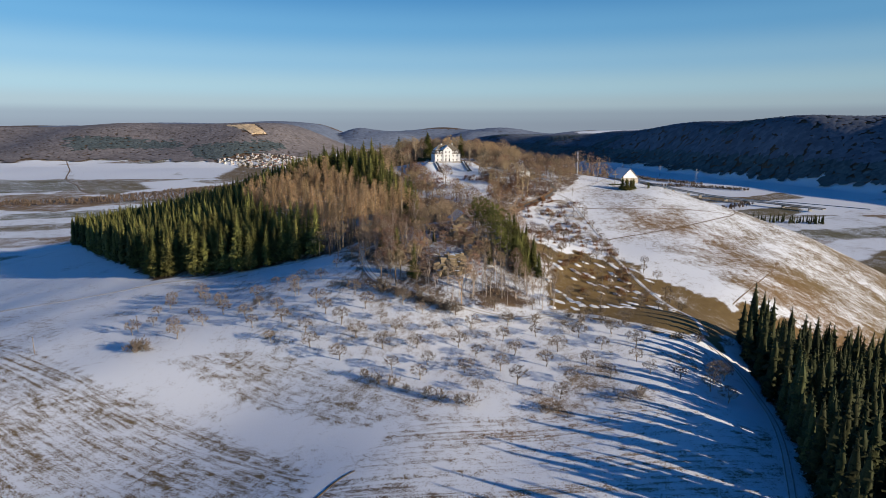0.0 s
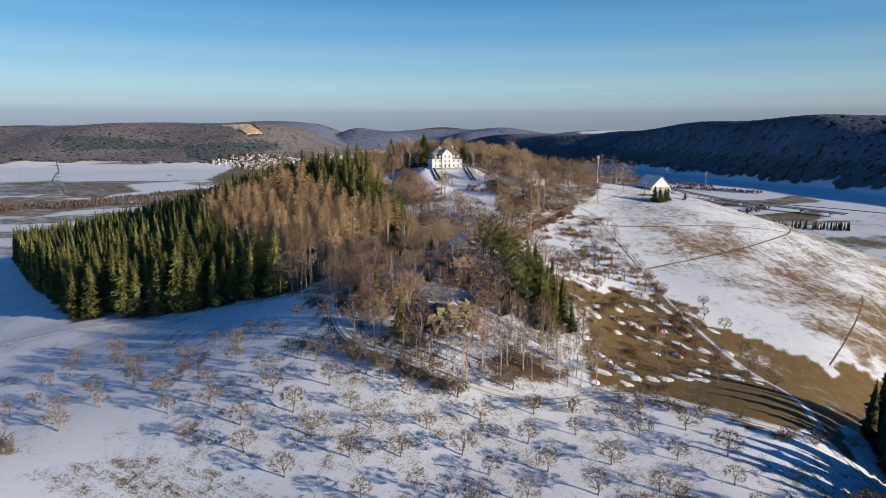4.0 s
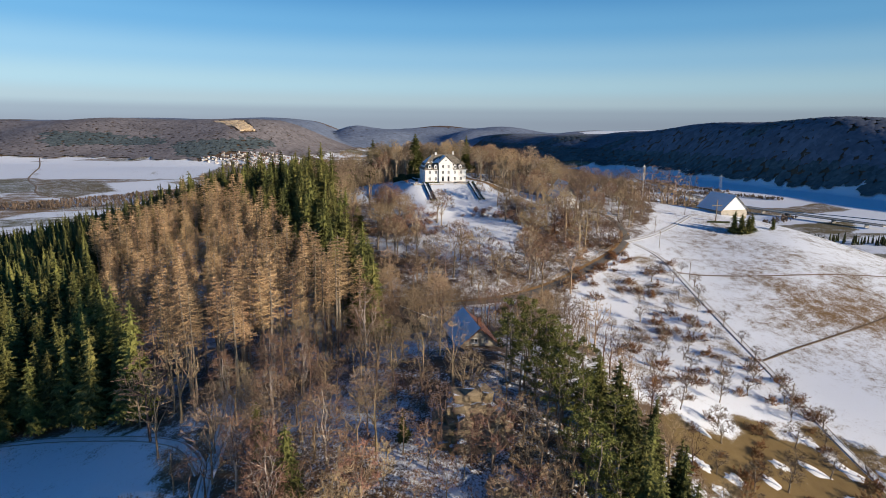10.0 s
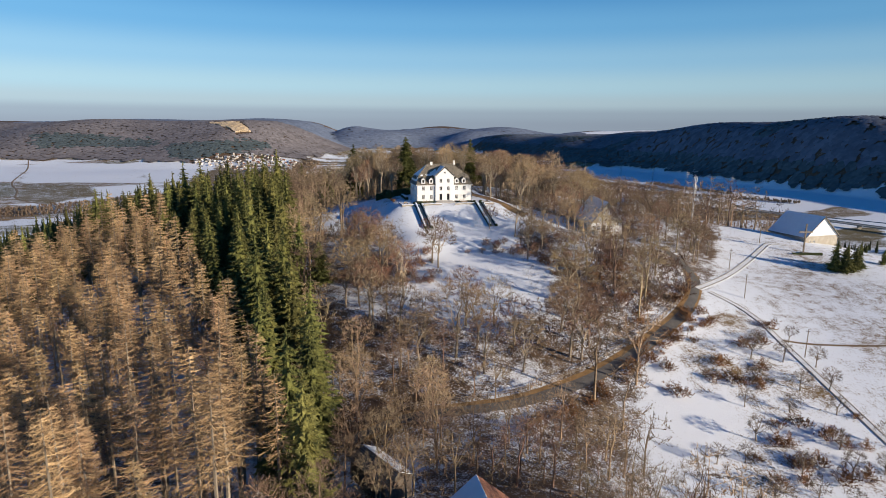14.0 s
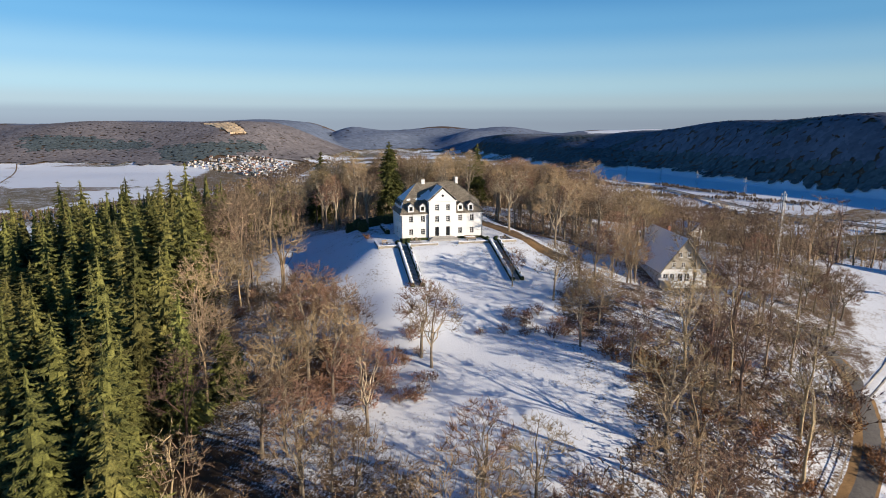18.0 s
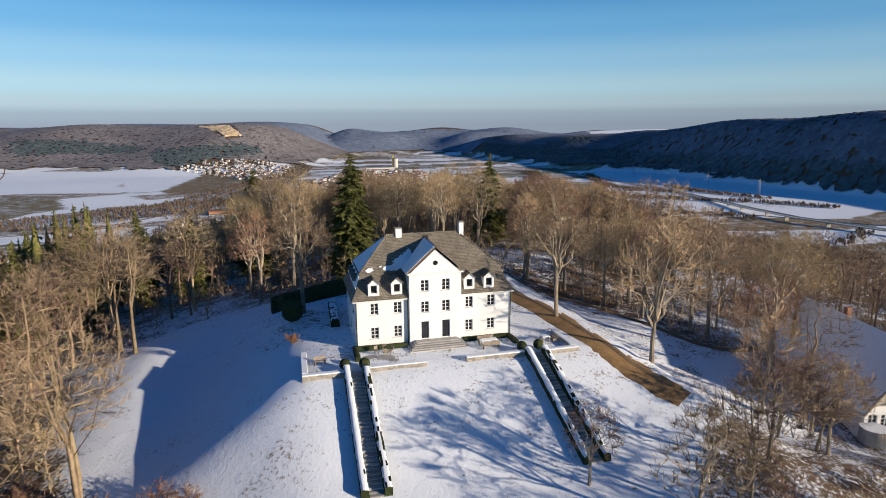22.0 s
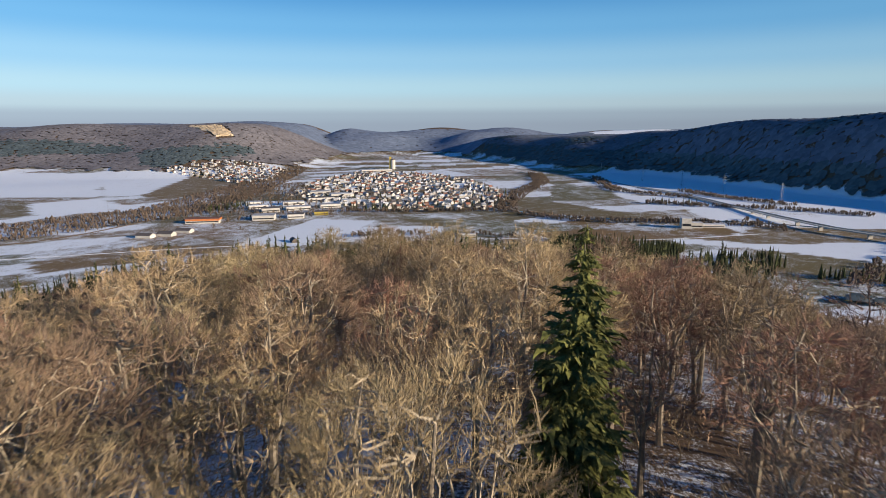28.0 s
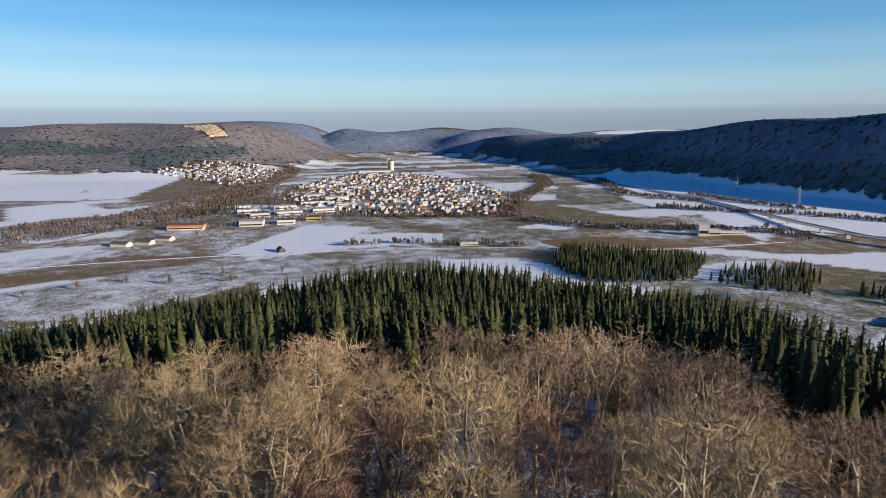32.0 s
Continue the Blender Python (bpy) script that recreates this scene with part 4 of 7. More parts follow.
two_tone(mid_bare, others, (0.78, 1.12), "leafless wood round the castle", 7)
two_tone(mid_bare, eastern, (0.55, 0.85), "leafless wood round the farm", 8)
two_tone(lod_bare, rest, (0.65, 1.12), "leafless wood on the hillside", 4)
nose = scatter(NOSE_WOOD, 5.4, 5, lambda x, y: clear_of_drive(x, y) | inside(x, y, NOSE_SPRUCE) | (x > -14) & (y < 242))
nose.sort(key=lambda p: p[1] + 0.2 * abs(p[0]))
young = [tree_kind("bare_tree", crown_tree_shapes(34 + i, 11.5, 3.7, 0.14, 7, 30, 300, 7, 0.024, sides=3), BARK, (LIMB, (TWIG_GOLD, TWIG, TWIG_RED)[i]), "young leafless tree on the rocky nose") for i in range(3)]
plant(young, nose[:30], "young trees on the nose", rng, 0.6, 1.12)
two_tone(mid_bare, nose[30:], (0.4, 0.74), "young leafless wood on the rocky nose", 44)
saplings = scatter(TOP_WOOD, 6.2, 8, lambda x, y: in_lawn(x, y) | clear_of_drive(x, y) | (y < 455))
wood_stuff("undergrowth", [crown_tree_shapes(66 + i, 6.5, 2.1, 0.12, 4, 10, 34, 4, 0.034, sides=0) for i in range(4)], saplings, (0.5, 1.2), TWIG_S, "thin leafless saplings between the trees", "undergrowth", 15)
poles = [tree_kind("bare_tree", crown_tree_shapes(36 + i, 13, 1.8, 0.4, 4, 18, 130, 5, 0.02, sides=3, thick=0.75), BIRCH, (BIRCH, TWIG), "slender pale-stemmed tree above the road") for i in range(2)]
plant(poles, scatter([(-10, 224), (10, 219), (44, 219), (48, 236), (30, 240), (4, 236)], 4.4, 64), "slender trees above the road", rng, 0.7, 1.1)
brush = [bare_tree_shapes(140 + i, 2.6, 1.7, 0.8, 5, 2, 4, 0.06, stems=2, thick=0.8, sides=0)[1:] for i in range(3)]
under = scatter(TOP_WOOD, 5.4, 61, lambda x, y: in_lawn(x, y) | (np.abs(y - 358 - 0.87 * (x - 32)) < 4) & (x > 5) & (x < 80))
under += scatter(NOSE_WOOD, 3.8, 62, lambda x, y: clear_of_drive(x, y) | (y < 240) & (np.sin(x * 1.7 + y) > -0.3))
wood_stuff("undergrowth", brush, under, (0.6, 1.5), TWIG_S, "leafless brushwood under the trees", "undergrowth", 14)
rust = scatter([(14, 360), (40, 370), (70, 396), (80, 424), (62, 428), (48, 414), (40, 398), (26, 380)], 3.4, 63, lambda x, y: np.abs(y - 358 - 0.87 * (x - 32)) < 3.5)
wood_stuff("undergrowth", brush, rust, (0.9, 2.2), TWIG_B, "rust-brown brushwood above the drive", "undergrowth", 16)
spruces = [tree_kind("spruce", conifer_shapes(80 + i, 25.0 + 0.8 * i, 4.9 + 0.25 * i, 25, 14, 0.46, 10, low=0.1, broad=0.24), BARK, NEEDLE, "olive-green spruce at the edge of the plantation") for i in range(4)]
firs = scatter(SPRUCE_WOOD, 5.8, 9, lambda x, y: inside(x, y, LARCH_WOOD) | inside(x, y, SPRUCE_BAND))
firs.sort(key=lambda p: p[1] - 0.35 * p[0])
band = scatter(SPRUCE_BAND, 6.6, 19)
plant(spruces, firs[:130] + band, "spruces of the plantation", rng, 0.78, 1.06)
lod_fir = [conifer_shapes(90 + i, 25, 4.6, 12, 7, 0.44, 0, low=0.05, fold=False, broad=0.34)[1:] for i in range(4)]
wood_stuff("spruce_wood", lod_fir, firs[130:], (0.84, 1.08), NEEDLE_S, "dense olive-green spruce plantation", "wood", 5)
wood_stuff("spruce_wood", lod_fir, scatter(BACK_SPRUCE, 5.8, 10), (0.8, 1.05), NEEDLE_D, "dense dark spruce wood behind the hill", "wood", 55)
wood_stuff("spruce_wood", lod_fir, scatter(RIGHT_WOOD, 4.6, 11), (0.72, 1.05), NEEDLE_D, "dense dark spruce wood beside the field road", "wood", 56)
larches = [tree_kind("larch", larch_shapes(100 + i, 25 + i, 4.2, 18, 8, 15, 0.024), BARK, LARCH, "tall bare larch with orange-brown twigs") for i in range(3)]
stand = sorted(scatter(LARCH_WOOD, 5.9, 12), key=lambda p: p[1] - 0.4 * p[0])
plant(larches, stand[:240], "larches on the slope", rng, 0.84, 1.07)
wood_stuff("larch_wood", [larch_shapes(105 + i, 26, 4.2, 16, 6, 8, 0.055) for i in range(3)], stand[240:], (0.84, 1.07), LARCH, "bare orange-brown larch wood higher on the slope", "wood", 46)
# single conifers by the castle, on the nose, by the barn and in the back wood
big = tree_kind("spruce", conifer_shapes(150, 24, 5.4, 36, 18, 0.5, 14, broad=0.22), BARK, NEEDLE, "tall old spruce beside the castle")
lone = [(15.3, 522, 0.93), (-38, 512, 1.08), (-58, 500, 0.8), (-66, 492, 0.85), (-54, 517, 0.75), (-75, 502, 0.85), (-60, 482, 0.75), (-47, 497, 0.7), (-62, 470, 0.8), (-70, 452, 0.85), (-50, 505, 0.7), (24, 574, 0.72), (-42, 575, 0.62), (2, 640, 0.7), (-30, 640, 0.75), (40, 655, 0.7),
        (-45, 372, 0.7), (-48, 420, 0.8), (-56, 432, 0.85)]
bushy = tree_kind("spruce", conifer_shapes(153, 11, 4.4, 26, 15, 0.3, 10, broad=0.22), BARK, NEEDLE, "broad yellow-green young spruce on the slope")
plant([bushy], [(-31, 400)], "single spruces in the castle wood", rng, 1.0, 1.05)
broad = tree_kind("spruce", conifer_shapes(157, 23.5, 6.6, 36, 20, 0.5, 14, broad=0.26), BARK, NEEDLE, "broad olive-green old spruce beside the castle")
plant([broad], [(-12.2, 490)], "single spruces in the castle wood", rng, 0.98, 1.0)
plant([big], lone, "single spruces in the castle wood", rng, 0.95, 1.05)
side = [tree_kind("spruce", conifer_shapes(151 + 5 * i, 15, 3.6, 24, 12, 0.4, 8, broad=0.22), BARK, NEEDLE, "broad spruce on the wooded nose") for i in range(2)]
green = scatter(NOSE_SPRUCE, 3.7, 71)
plant(side, [p for p in green if p[0] > 31] + [(-12, 236), (-20, 250), (-28, 262, 0.7), (20, 246, 0.6), (-4, 262, 0.5)], "spruces on the nose", rng, 0.66, 1.05)
pines = [tree_kind("pine", pine_shapes(155 + i, 13.5, 3.3), BARK, PINE, "crooked pine with bare stem on the rocky nose") for i in range(3)]
plant(pines, [p for p in green if p[0] <= 31] + [(17, 288, 1.15), (20, 286, 1.1), (24, 282)], "pines on the nose", rng, 0.78, 1.15)
yard = tree_kind("spruce", conifer_shapes(152, 9, 2.9, 22, 12, 0.35, 8, broad=0.22), BARK, NEEDLE, "bushy spruce beside the white barn")
plant([yard], [(130, 428), (133, 426.5), (136, 427), (138.5, 429), (134.5, 430), (152, 436, 0.6)], "spruces beside the barn", rng, 0.8, 1.1)
birch = tree_kind("birch", crown_tree_shapes(160, 16, 3.6, 0.2, 7, 46, 420, 7, 0.02, droop=0.35), BIRCH, (BIRCH, TWIG_RED), "pale birch with fine reddish twigs")
plant([birch], [(-30, 256), (-27, 266), (-22, 246), (-16, 258), (-24, 278), (-32, 284), (-38, 274), (-14, 290), (30, 236), (12, 226), (-6, 230)], "birches on the nose", rng, 0.8, 1.1)

# ---- orchards and shrubs ----
apples = [tree_kind("orchard_tree", crown_tree_shapes(120 + i, 5.6, 3.0, 0.2, 7, 30, 260, 6, 0.026, sides=3, thick=1.9), BARK, (BARK, ORCHARD), "small leafless fruit tree in the snowy orchard") for i in range(3)]
ROWS = []
for i in range(14):
    for j in range(13):
        x, y = -122 + i * 14.2 + 5 * (j % 2) + rng.uniform(-2, 2), 156 + j * 9.0 + 1.6 * (i - 6) + rng.uniform(-1.5, 1.5)
        spot = (np.array(x), np.array(y))
        if rng.random() < 0.88 and not inside(*spot, WOOD) and not inside(*spot, PLOUGH) and y < 262 + min(x, 0) * 0.05 and np.interp(x, [-125, -60, -25, 8, 30, 60, 86], [212, 200, 182, 168, 164, 167, 176]) < y and x < 84 and y < 214 + max(0, 40 - x) * 0.9:
            ROWS.append((x, y))
ROWS += [(86.5, 165, 1.35), (75, 174), (87, 176, 1.3), (92, 180, 1.2), (83, 170, 1.1)]
plant(apples, ROWS, "fruit trees of the lower orchard", rng, 0.75, 1.2)
pears = [tree_kind("orchard_tree", crown_tree_shapes(130 + i, 5.4, 2.5, 0.24, 7, 28, 190, 5, 0.022, sides=3, thick=1.7), BARK, (ORCHARD, ORCHARD), "leafless fruit tree on the sunny slope") for i in range(2)]
plant(pears, SLOPE_ROWS, "fruit trees of the upper orchard", rng, 0.7, 1.15)
shrubs = [tree_kind("shrub", bare_tree_shapes(170 + i, 3.2, 2.2, 0.75, 6, 4, 7, 0.06, stems=4, thick=0.8, start=0.15, sides=0), BARK, ORCHARD, "dense leafless brown shrub in the snow", "shrub") for i in range(2)]
HEDGE = [(-25, 179.5), (-21, 177), (-16, 174), (-11, 171), (-5, 168), (-1, 165), (4, 163.5), (8, 162.5), (30, 158.5, 1.2), (33, 159), (53, 161.5), (57, 162.5), (60, 164),
         (-112, 203.5, 1.5), (-109.5, 204, 1.5), (-114.5, 204, 1.4), (-112, 206, 1.4), (25, 211), (34, 210), (45, 209), (52, 211), (60, 211), (68, 209), (76, 206), (84, 200), (62, 220), (48, 214), (92, 200), (98, 208), (104, 204)]
HEDGE += [(-30 + 2.5 * k + rng.uniform(-1, 1), 231.5 - 1.2 * k + rng.uniform(-1.2, 1.2), rng.uniform(1.0, 1.5)) for k in range(15)]
plant(shrubs, HEDGE, "shrubs round the orchard", rng, 1.0, 1.5, 0.1)
tufts = tree_kind("shrub", bare_tree_shapes(180, 1.6, 1.6, 0.7, 6, 4, 7, 0.045, stems=5, thick=0.6, start=0.1, sides=0), DRY, DRY, "low rust-brown thicket on the grass slope", "shrub")
plant([tufts], [(46 + rng.uniform(0, 44), 240 + rng.uniform(0, 150)) for _ in range(110)] + [(30 + rng.uniform(0, 40), 396 + rng.uniform(-6, 14)) for _ in range(20)] + [(x + rng.uniform(-2, 2), 352 + 0.87 * (x - 32)) for x in range(20, 72, 3)], "thickets on the slope", rng, 0.9, 2.2, 0.1)
lawn_brush = tree_kind("shrub", bare_tree_shapes(190, 2.8, 2.0, 0.75, 6, 4, 7, 0.035, stems=5, thick=0.8, start=0.15, sides=0), BARK, TWIG_RED, "reddish bare shrub on the castle bank", "shrub")
plant([lawn_brush], [(rng.uniform(-18, 2), rng.uniform(394, 412)) for _ in range(34)] + [(rng.uniform(8, 30), rng.uniform(410, 420)) for _ in range(16)] + [(rng.uniform(30, 62), rng.uniform(404, 430)) for _ in range(44)] + [(rng.uniform(-40, -12), rng.uniform(398, 432)) for _ in range(30)], "shrubs on the castle bank", rng, 0.6, 1.2, 0.1)


# ---- building helpers ----
def part(name, shape, material, parent, label="", m=None, smooth=False):
    """One mesh object from a Shape, under its parent."""
    ob = new(name, shape if isinstance(shape, bpy.types.Mesh) else shape.mesh(name, material, smooth))
    ob.parent = parent
    if m is not None:
        ob.matrix_local = m
    return tagged(ob, label)


def thing(name, m, label, category, group="", kind=""):
    ob = new(name)
    ob.matrix_basis = m
    return tagged(ob, label, category, group, kind)


WALL = grain("white_render", (0.74, 0.73, 0.70), (0.82, 0.81, 0.79), scale=0.5, fine=20, spread=0.01, bump=0.05)
TRIM = grain("white_trim", (0.72, 0.71, 0.69), (0.80, 0.79, 0.77), scale=2, fine=30, spread=0.02)
GLASS, _nt, _b = nodes_of("dark_pane")
_b.inputs["Base Color"].default_value, _b.inputs["Roughness"].default_value = (0.02, 0.022, 0.026, 1), 0.06
STONE = grain("grey_stone", (0.24, 0.21, 0.17), (0.42, 0.38, 0.32), scale=1.2, fine=9, bump=0.4)
PAVING = grain("grey_paving", (0.26, 0.25, 0.24), (0.45, 0.43, 0.40), scale=1.5, fine=14, bump=0.3)
SNOW = grain("settled_snow", (0.76, 0.78, 0.81), (0.84, 0.86, 0.88), scale=1.0, fine=12, spread=0.02, bump=0.35, sheen=0.25)
BOXWOOD = grain("clipped_green", (0.012, 0.02, 0.008), (0.05, 0.06, 0.02), scale=2, fine=16, bump=1.0, sheen=0.2)
WOODWORK = grain("weathered_wood", (0.16, 0.12, 0.085), (0.34, 0.28, 0.21), scale=2, fine=20, bump=0.2)
DARKMETAL = grain("dark_metal", (0.03, 0.03, 0.03), (0.07, 0.07, 0.07), rough=0.5, scale=3, fine=20, metal=0.6)
STEEL = grain("galvanised_steel", (0.36, 0.37, 0.38), (0.55, 0.56, 0.57), rough=0.45, scale=2, fine=15, metal=0.7)


def roof_material(name, dark, light, row=0.16, col=0.24):
    """Rows of flat tiles with their own tones and edges."""
    m, nt, bsdf = nodes_of(name)
    tc = node(nt, "ShaderNodeTexCoord").outputs["Object"]
    sep = node(nt, "ShaderNodeSeparateXYZ", [("Vector", tc)])
    xy = node(nt, "ShaderNodeMath", [(0, sep.outputs["X"]), (1, sep.outputs["Y"])], operation="ADD")
    vec = node(nt, "ShaderNodeCombineXYZ", [("X", xy.outputs[0]), ("Y", sep.outputs["Z"])])
    br = node(nt, "ShaderNodeTexBrick", [("Vector", vec.outputs["Vector"])], Scale=1.0, Color1=(*dark, 1), Color2=(*light, 1), Mortar=(*[c * 0.45 for c in dark], 1))
    br.inputs["Mortar Size"].default_value, br.inputs["Brick Width"].default_value, br.inputs["Row Height"].default_value = 0.018, col, row
    ns = node(nt, "ShaderNodeTexNoise", [("Vector", tc)], Scale=0.7, Detail=4.0)
    val = node(nt, "ShaderNodeMapRange", [("Value", ns.outputs["Fac"])], From_Min=0.3, From_Max=0.7, To_Min=0.75, To_Max=1.25)
    hsv = node(nt, "ShaderNodeHueSaturation", [("Color", br.outputs["Color"]), ("Value", val.outputs["Result"])])
    nt.links.new(hsv.outputs["Color"], bsdf.inputs["Base Color"])
    bsdf.inputs["Roughness"].default_value = 0.7
    bp = node(nt, "ShaderNodeBump", [("Height", br.outputs["Fac"])], Strength=0.6, Distance=0.03)
    bp.invert = True
    nt.links.new(bp.outputs["Normal"], bsdf.inputs["Normal"])
    return m


TILES = roof_material("grey_brown_tiles", (0.155, 0.132, 0.098), (0.245, 0.212, 0.165))
RED_TILES = roof_material("red_tiles", (0.20, 0.085, 0.05), (0.33, 0.15, 0.09), 0.3, 0.3)


def facade(shape, place, a0, a1, z0, z1, holes, depth=0.22):
    """A wall face with openings and their reveals; place(a, d, z) gives the point d inside the face."""
    cuts_a = sorted({a0, a1, *[h[0] for h in holes], *[h[1] for h in holes]})
    cuts_z = sorted({z0, z1, *[h[2] for h in holes], *[h[3] for h in holes]})
    for p, q in zip(cuts_a, cuts_a[1:]):
        for s, t in zip(cuts_z, cuts_z[1:]):
            if not any(h[0] <= p and q <= h[1] and h[2] <= s and t <= h[3] for h in holes):
                shape.poly(place(p, 0, s), place(q, 0, s), place(q, 0, t), place(p, 0, t))
    for p, q, s, t in holes:
        for c, d in (((p, s), (q, s)), ((q, s), (q, t)), ((q, t), (p, t)), ((p, t), (p, s))):
            shape.poly(place(c[0], 0, c[1]), place(c[0], depth, c[1]), place(d[0], depth, d[1]), place(d[0], 0, d[1]))


def window_meshes(w, h, rows=3, cols=2, sill=True):
    """Frame, glazing bars, sill and pane of a window, centred, facing -y."""
    b = 0.07
    f = Shape()
    for x in (-w / 2, w / 2 - b):
        f.box(x, x + b, 0, 0.07, 0, h)
    for z in (0, h - b):
        f.box(-w / 2 + b, w / 2 - b, 0, 0.07, z, z + b)
    bars = [Shape().box(-0.045, 0.045, -0.01, 0.06, b, h - b)]
    for k in range(1, rows):
        z = h * k / rows
        bars.append(Shape().box(-w / 2 + b, w / 2 - b, 0.005, 0.05, z - 0.022, z + 0.022))
    if cols == 4:
        bars += [Shape().box(x - 0.02, x + 0.02, 0.005, 0.05, b, h - b) for x in (-w / 4, w / 4)]
    board = Shape().box(-w / 2 - 0.08, w / 2 + 0.08, -0.3, 0.0, -0.07, 0.0).mesh("window_sill", TRIM) if sill else None
    p = Shape().box(-w / 2 + 0.02, w / 2 - 0.02, 0.06, 0.09, 0.02, h - 0.02)
    return f.mesh("window", TRIM), p.mesh("pane", GLASS), [q.mesh("glazing_bar", TRIM) for q in bars], board


def put_window(parent, meshes, m, label=""):
    ob = part("window", meshes[0], None, parent, label, m)
    part("pane", meshes[1], None, ob)
    for bar in meshes[2]:
        part("glazing_bar", bar, None, ob)
    if meshes[3]:
        part("window_sill", meshes[3], None, ob)
    return ob


def ribbon(points, width, step_m=2.5, lift=0.14, rng_seed=0, ragged=0.0):
    """A strip laid over the ground along a line of points."""
    pts = [Vector((*p, 0)) for p in points]
    # smooth by a Catmull-Rom curve
    line = []
    for i in range(len(pts) - 1):
        p0, p1, p2, p3 = pts[max(i - 1, 0)], pts[i], pts[i + 1], pts[min(i + 2, len(pts) - 1)]
        n = max(1, int((p2 - p1).length / step_m))
        for k in range(n):
            t = k / n
            line.append(0.5 * ((2 * p1) + (p2 - p0) * t + (2 * p0 - 5 * p1 + 4 * p2 - p3) * t * t + (3 * p1 - p0 - 3 * p2 + p3) * t ** 3))
    line.append(pts[-1])
    r = random.Random(rng_seed)
    s, n = Shape(), 5
    flat, lifts = [], []
    for i, p in enumerate(line):
        d = (line[min(i + 1, len(line) - 1)] - line[max(i - 1, 0)]).normalized()
        side = Vector((d.y, -d.x, 0))
        for k in range(n):
            flat.append(p + side * (k / (n - 1) - 0.5) * (width + r.uniform(-ragged, ragged)))
            lifts.append(lift if 0 < k < n - 1 else -0.1)
    z = height(np.array([q.x for q in flat]), np.array([q.y for q in flat]))
    s.v = [Vector((q.x, q.y, float(h) + e)) for q, h, e in zip(flat, z, lifts)]
    for i in range(len(line) - 1):
        for k in range(n - 1):
            a = i * n + k
            s.f.append((a, a + 1, a + n + 1, a + n))
    return s, line


ASPHALT = grain("worn_asphalt", (0.07, 0.065, 0.06), (0.15, 0.135, 0.12), scale=0.3, fine=6, bump=0.15)
PACKED = grain("packed_snow_lane", (0.58, 0.59, 0.60), (0.80, 0.82, 0.85), scale=0.25, fine=1.6, bump=0.5, spread=0.03)
DIRT = grain("earth_track", (0.09, 0.056, 0.03), (0.24, 0.16, 0.085), scale=0.3, fine=3, bump=0.5)
RUTS = grain("bare_wheel_rut", (0.2, 0.17, 0.13), (0.5, 0.47, 0.42), scale=0.4, fine=3, bump=0.4)


def road(name, points, width, material, label, category="road", ruts=False, lift=0.1):
    s, line = ribbon(points, width, lift=lift, ragged=0.25)
    ob = tagged(new(name, s.mesh(name, material, True)), label, category, kind="structure")
    if ruts:
        for off in (-0.75, 0.75):
            moved = []
            for i, p in enumerate(line[::3] + line[-1:]):
                d = (line[min(i * 3 + 1, len(line) - 1)] - line[max(min(i * 3, len(line) - 1) - 1, 0)]).normalized()
                moved.append((p.x + d.y * off, p.y - d.x * off))
            r, _ = ribbon(moved, 0.5, lift=lift + 0.05, ragged=0.25)
            part("wheel_rut", r, RUTS, ob, smooth=True)
    return line


road("lane", [(79, 404), (85, 395), (86.6, 386), (88.7, 361), (90, 340), (90.2, 324), (88.5, 289), (91.2, 266), (96.6, 244), (99, 226), (97, 206)], 3.2, PACKED, "snow-packed farm lane down the meadow", ruts=True)
road("meadow_track", [(90.4, 325.7), (104, 334), (119, 342), (157, 362.5), (184, 385), (206, 412), (220, 450)], 1.0, DIRT, "narrow worn track across the meadow", "track")
road("meadow_track", [(188, 322), (181, 312), (163, 290), (147, 271.5), (130.5, 254.5)], 0.6, DIRT, "short earthen track on the meadow", "track")
road("ditch_line", [(88, 381), (99, 380), (126, 381), (165, 390), (200, 402)], 0.9, DIRT, "low dark field edge across the meadow", "track")
VERGE = grain("dry_golden_grass", (0.16, 0.085, 0.03), (0.40, 0.24, 0.095), scale=0.4, fine=5, bump=0.5)
road("grass_verge", [(-12, 339), (-4, 345.5), (8, 348.5), (18, 351.5), (32, 359), (40, 364.5), (53, 375.5), (66, 389.5), (75, 404.5), (79, 418)], 5.6, VERGE, "brown grass and leaves along the drive", "verge", lift=0.08)
WORN = grain("worn_gritty_asphalt", (0.075, 0.068, 0.062), (0.19, 0.175, 0.16), scale=0.25, fine=4, rough=0.9)
drive = road("drive", [(-14, 338), (-4, 345), (8, 348), (18, 351), (32, 358.5), (40, 364), (53, 375), (66, 389), (75, 404), (79, 418), (77, 436), (72, 446)], 4.2, WORN, "narrow worn asphalt drive up to the farm", "drive")
road("drive", [(76, 405), (90, 418), (103, 432), (114, 444), (122, 452), (130, 450)], 3.6, PACKED, "snowy drive to the white barn", "drive", ruts=True)
road("field_road", [(-420, 250), (-330, 258), (-260, 268), (-217, 276), (-191, 280), (-167, 288), (-148, 296), (-114, 297), (-86, 293), (-64, 284), (-46, 272), (-38, 262)], 3.2, PACKED, "snowy field road beside the spruces", ruts=True)
road("field_road", [(-44, 292), (-39, 276), (-37, 266), (-36, 257), (-31, 243), (-24, 234), (-12, 228), (3, 220), (15, 215.5), (27, 213), (42, 216), (58, 217), (70, 211), (84, 204), (96, 202)], 3.6, PACKED, "snowy road round the wooded nose", ruts=True)
road("field_road", [(96, 202), (101, 190), (101.5, 180), (98.2, 162), (91.5, 143.5), (84, 127), (68, 92), (50, 40)], 3.2, PACKED, "snowy road beside the dark wood", ruts=True)
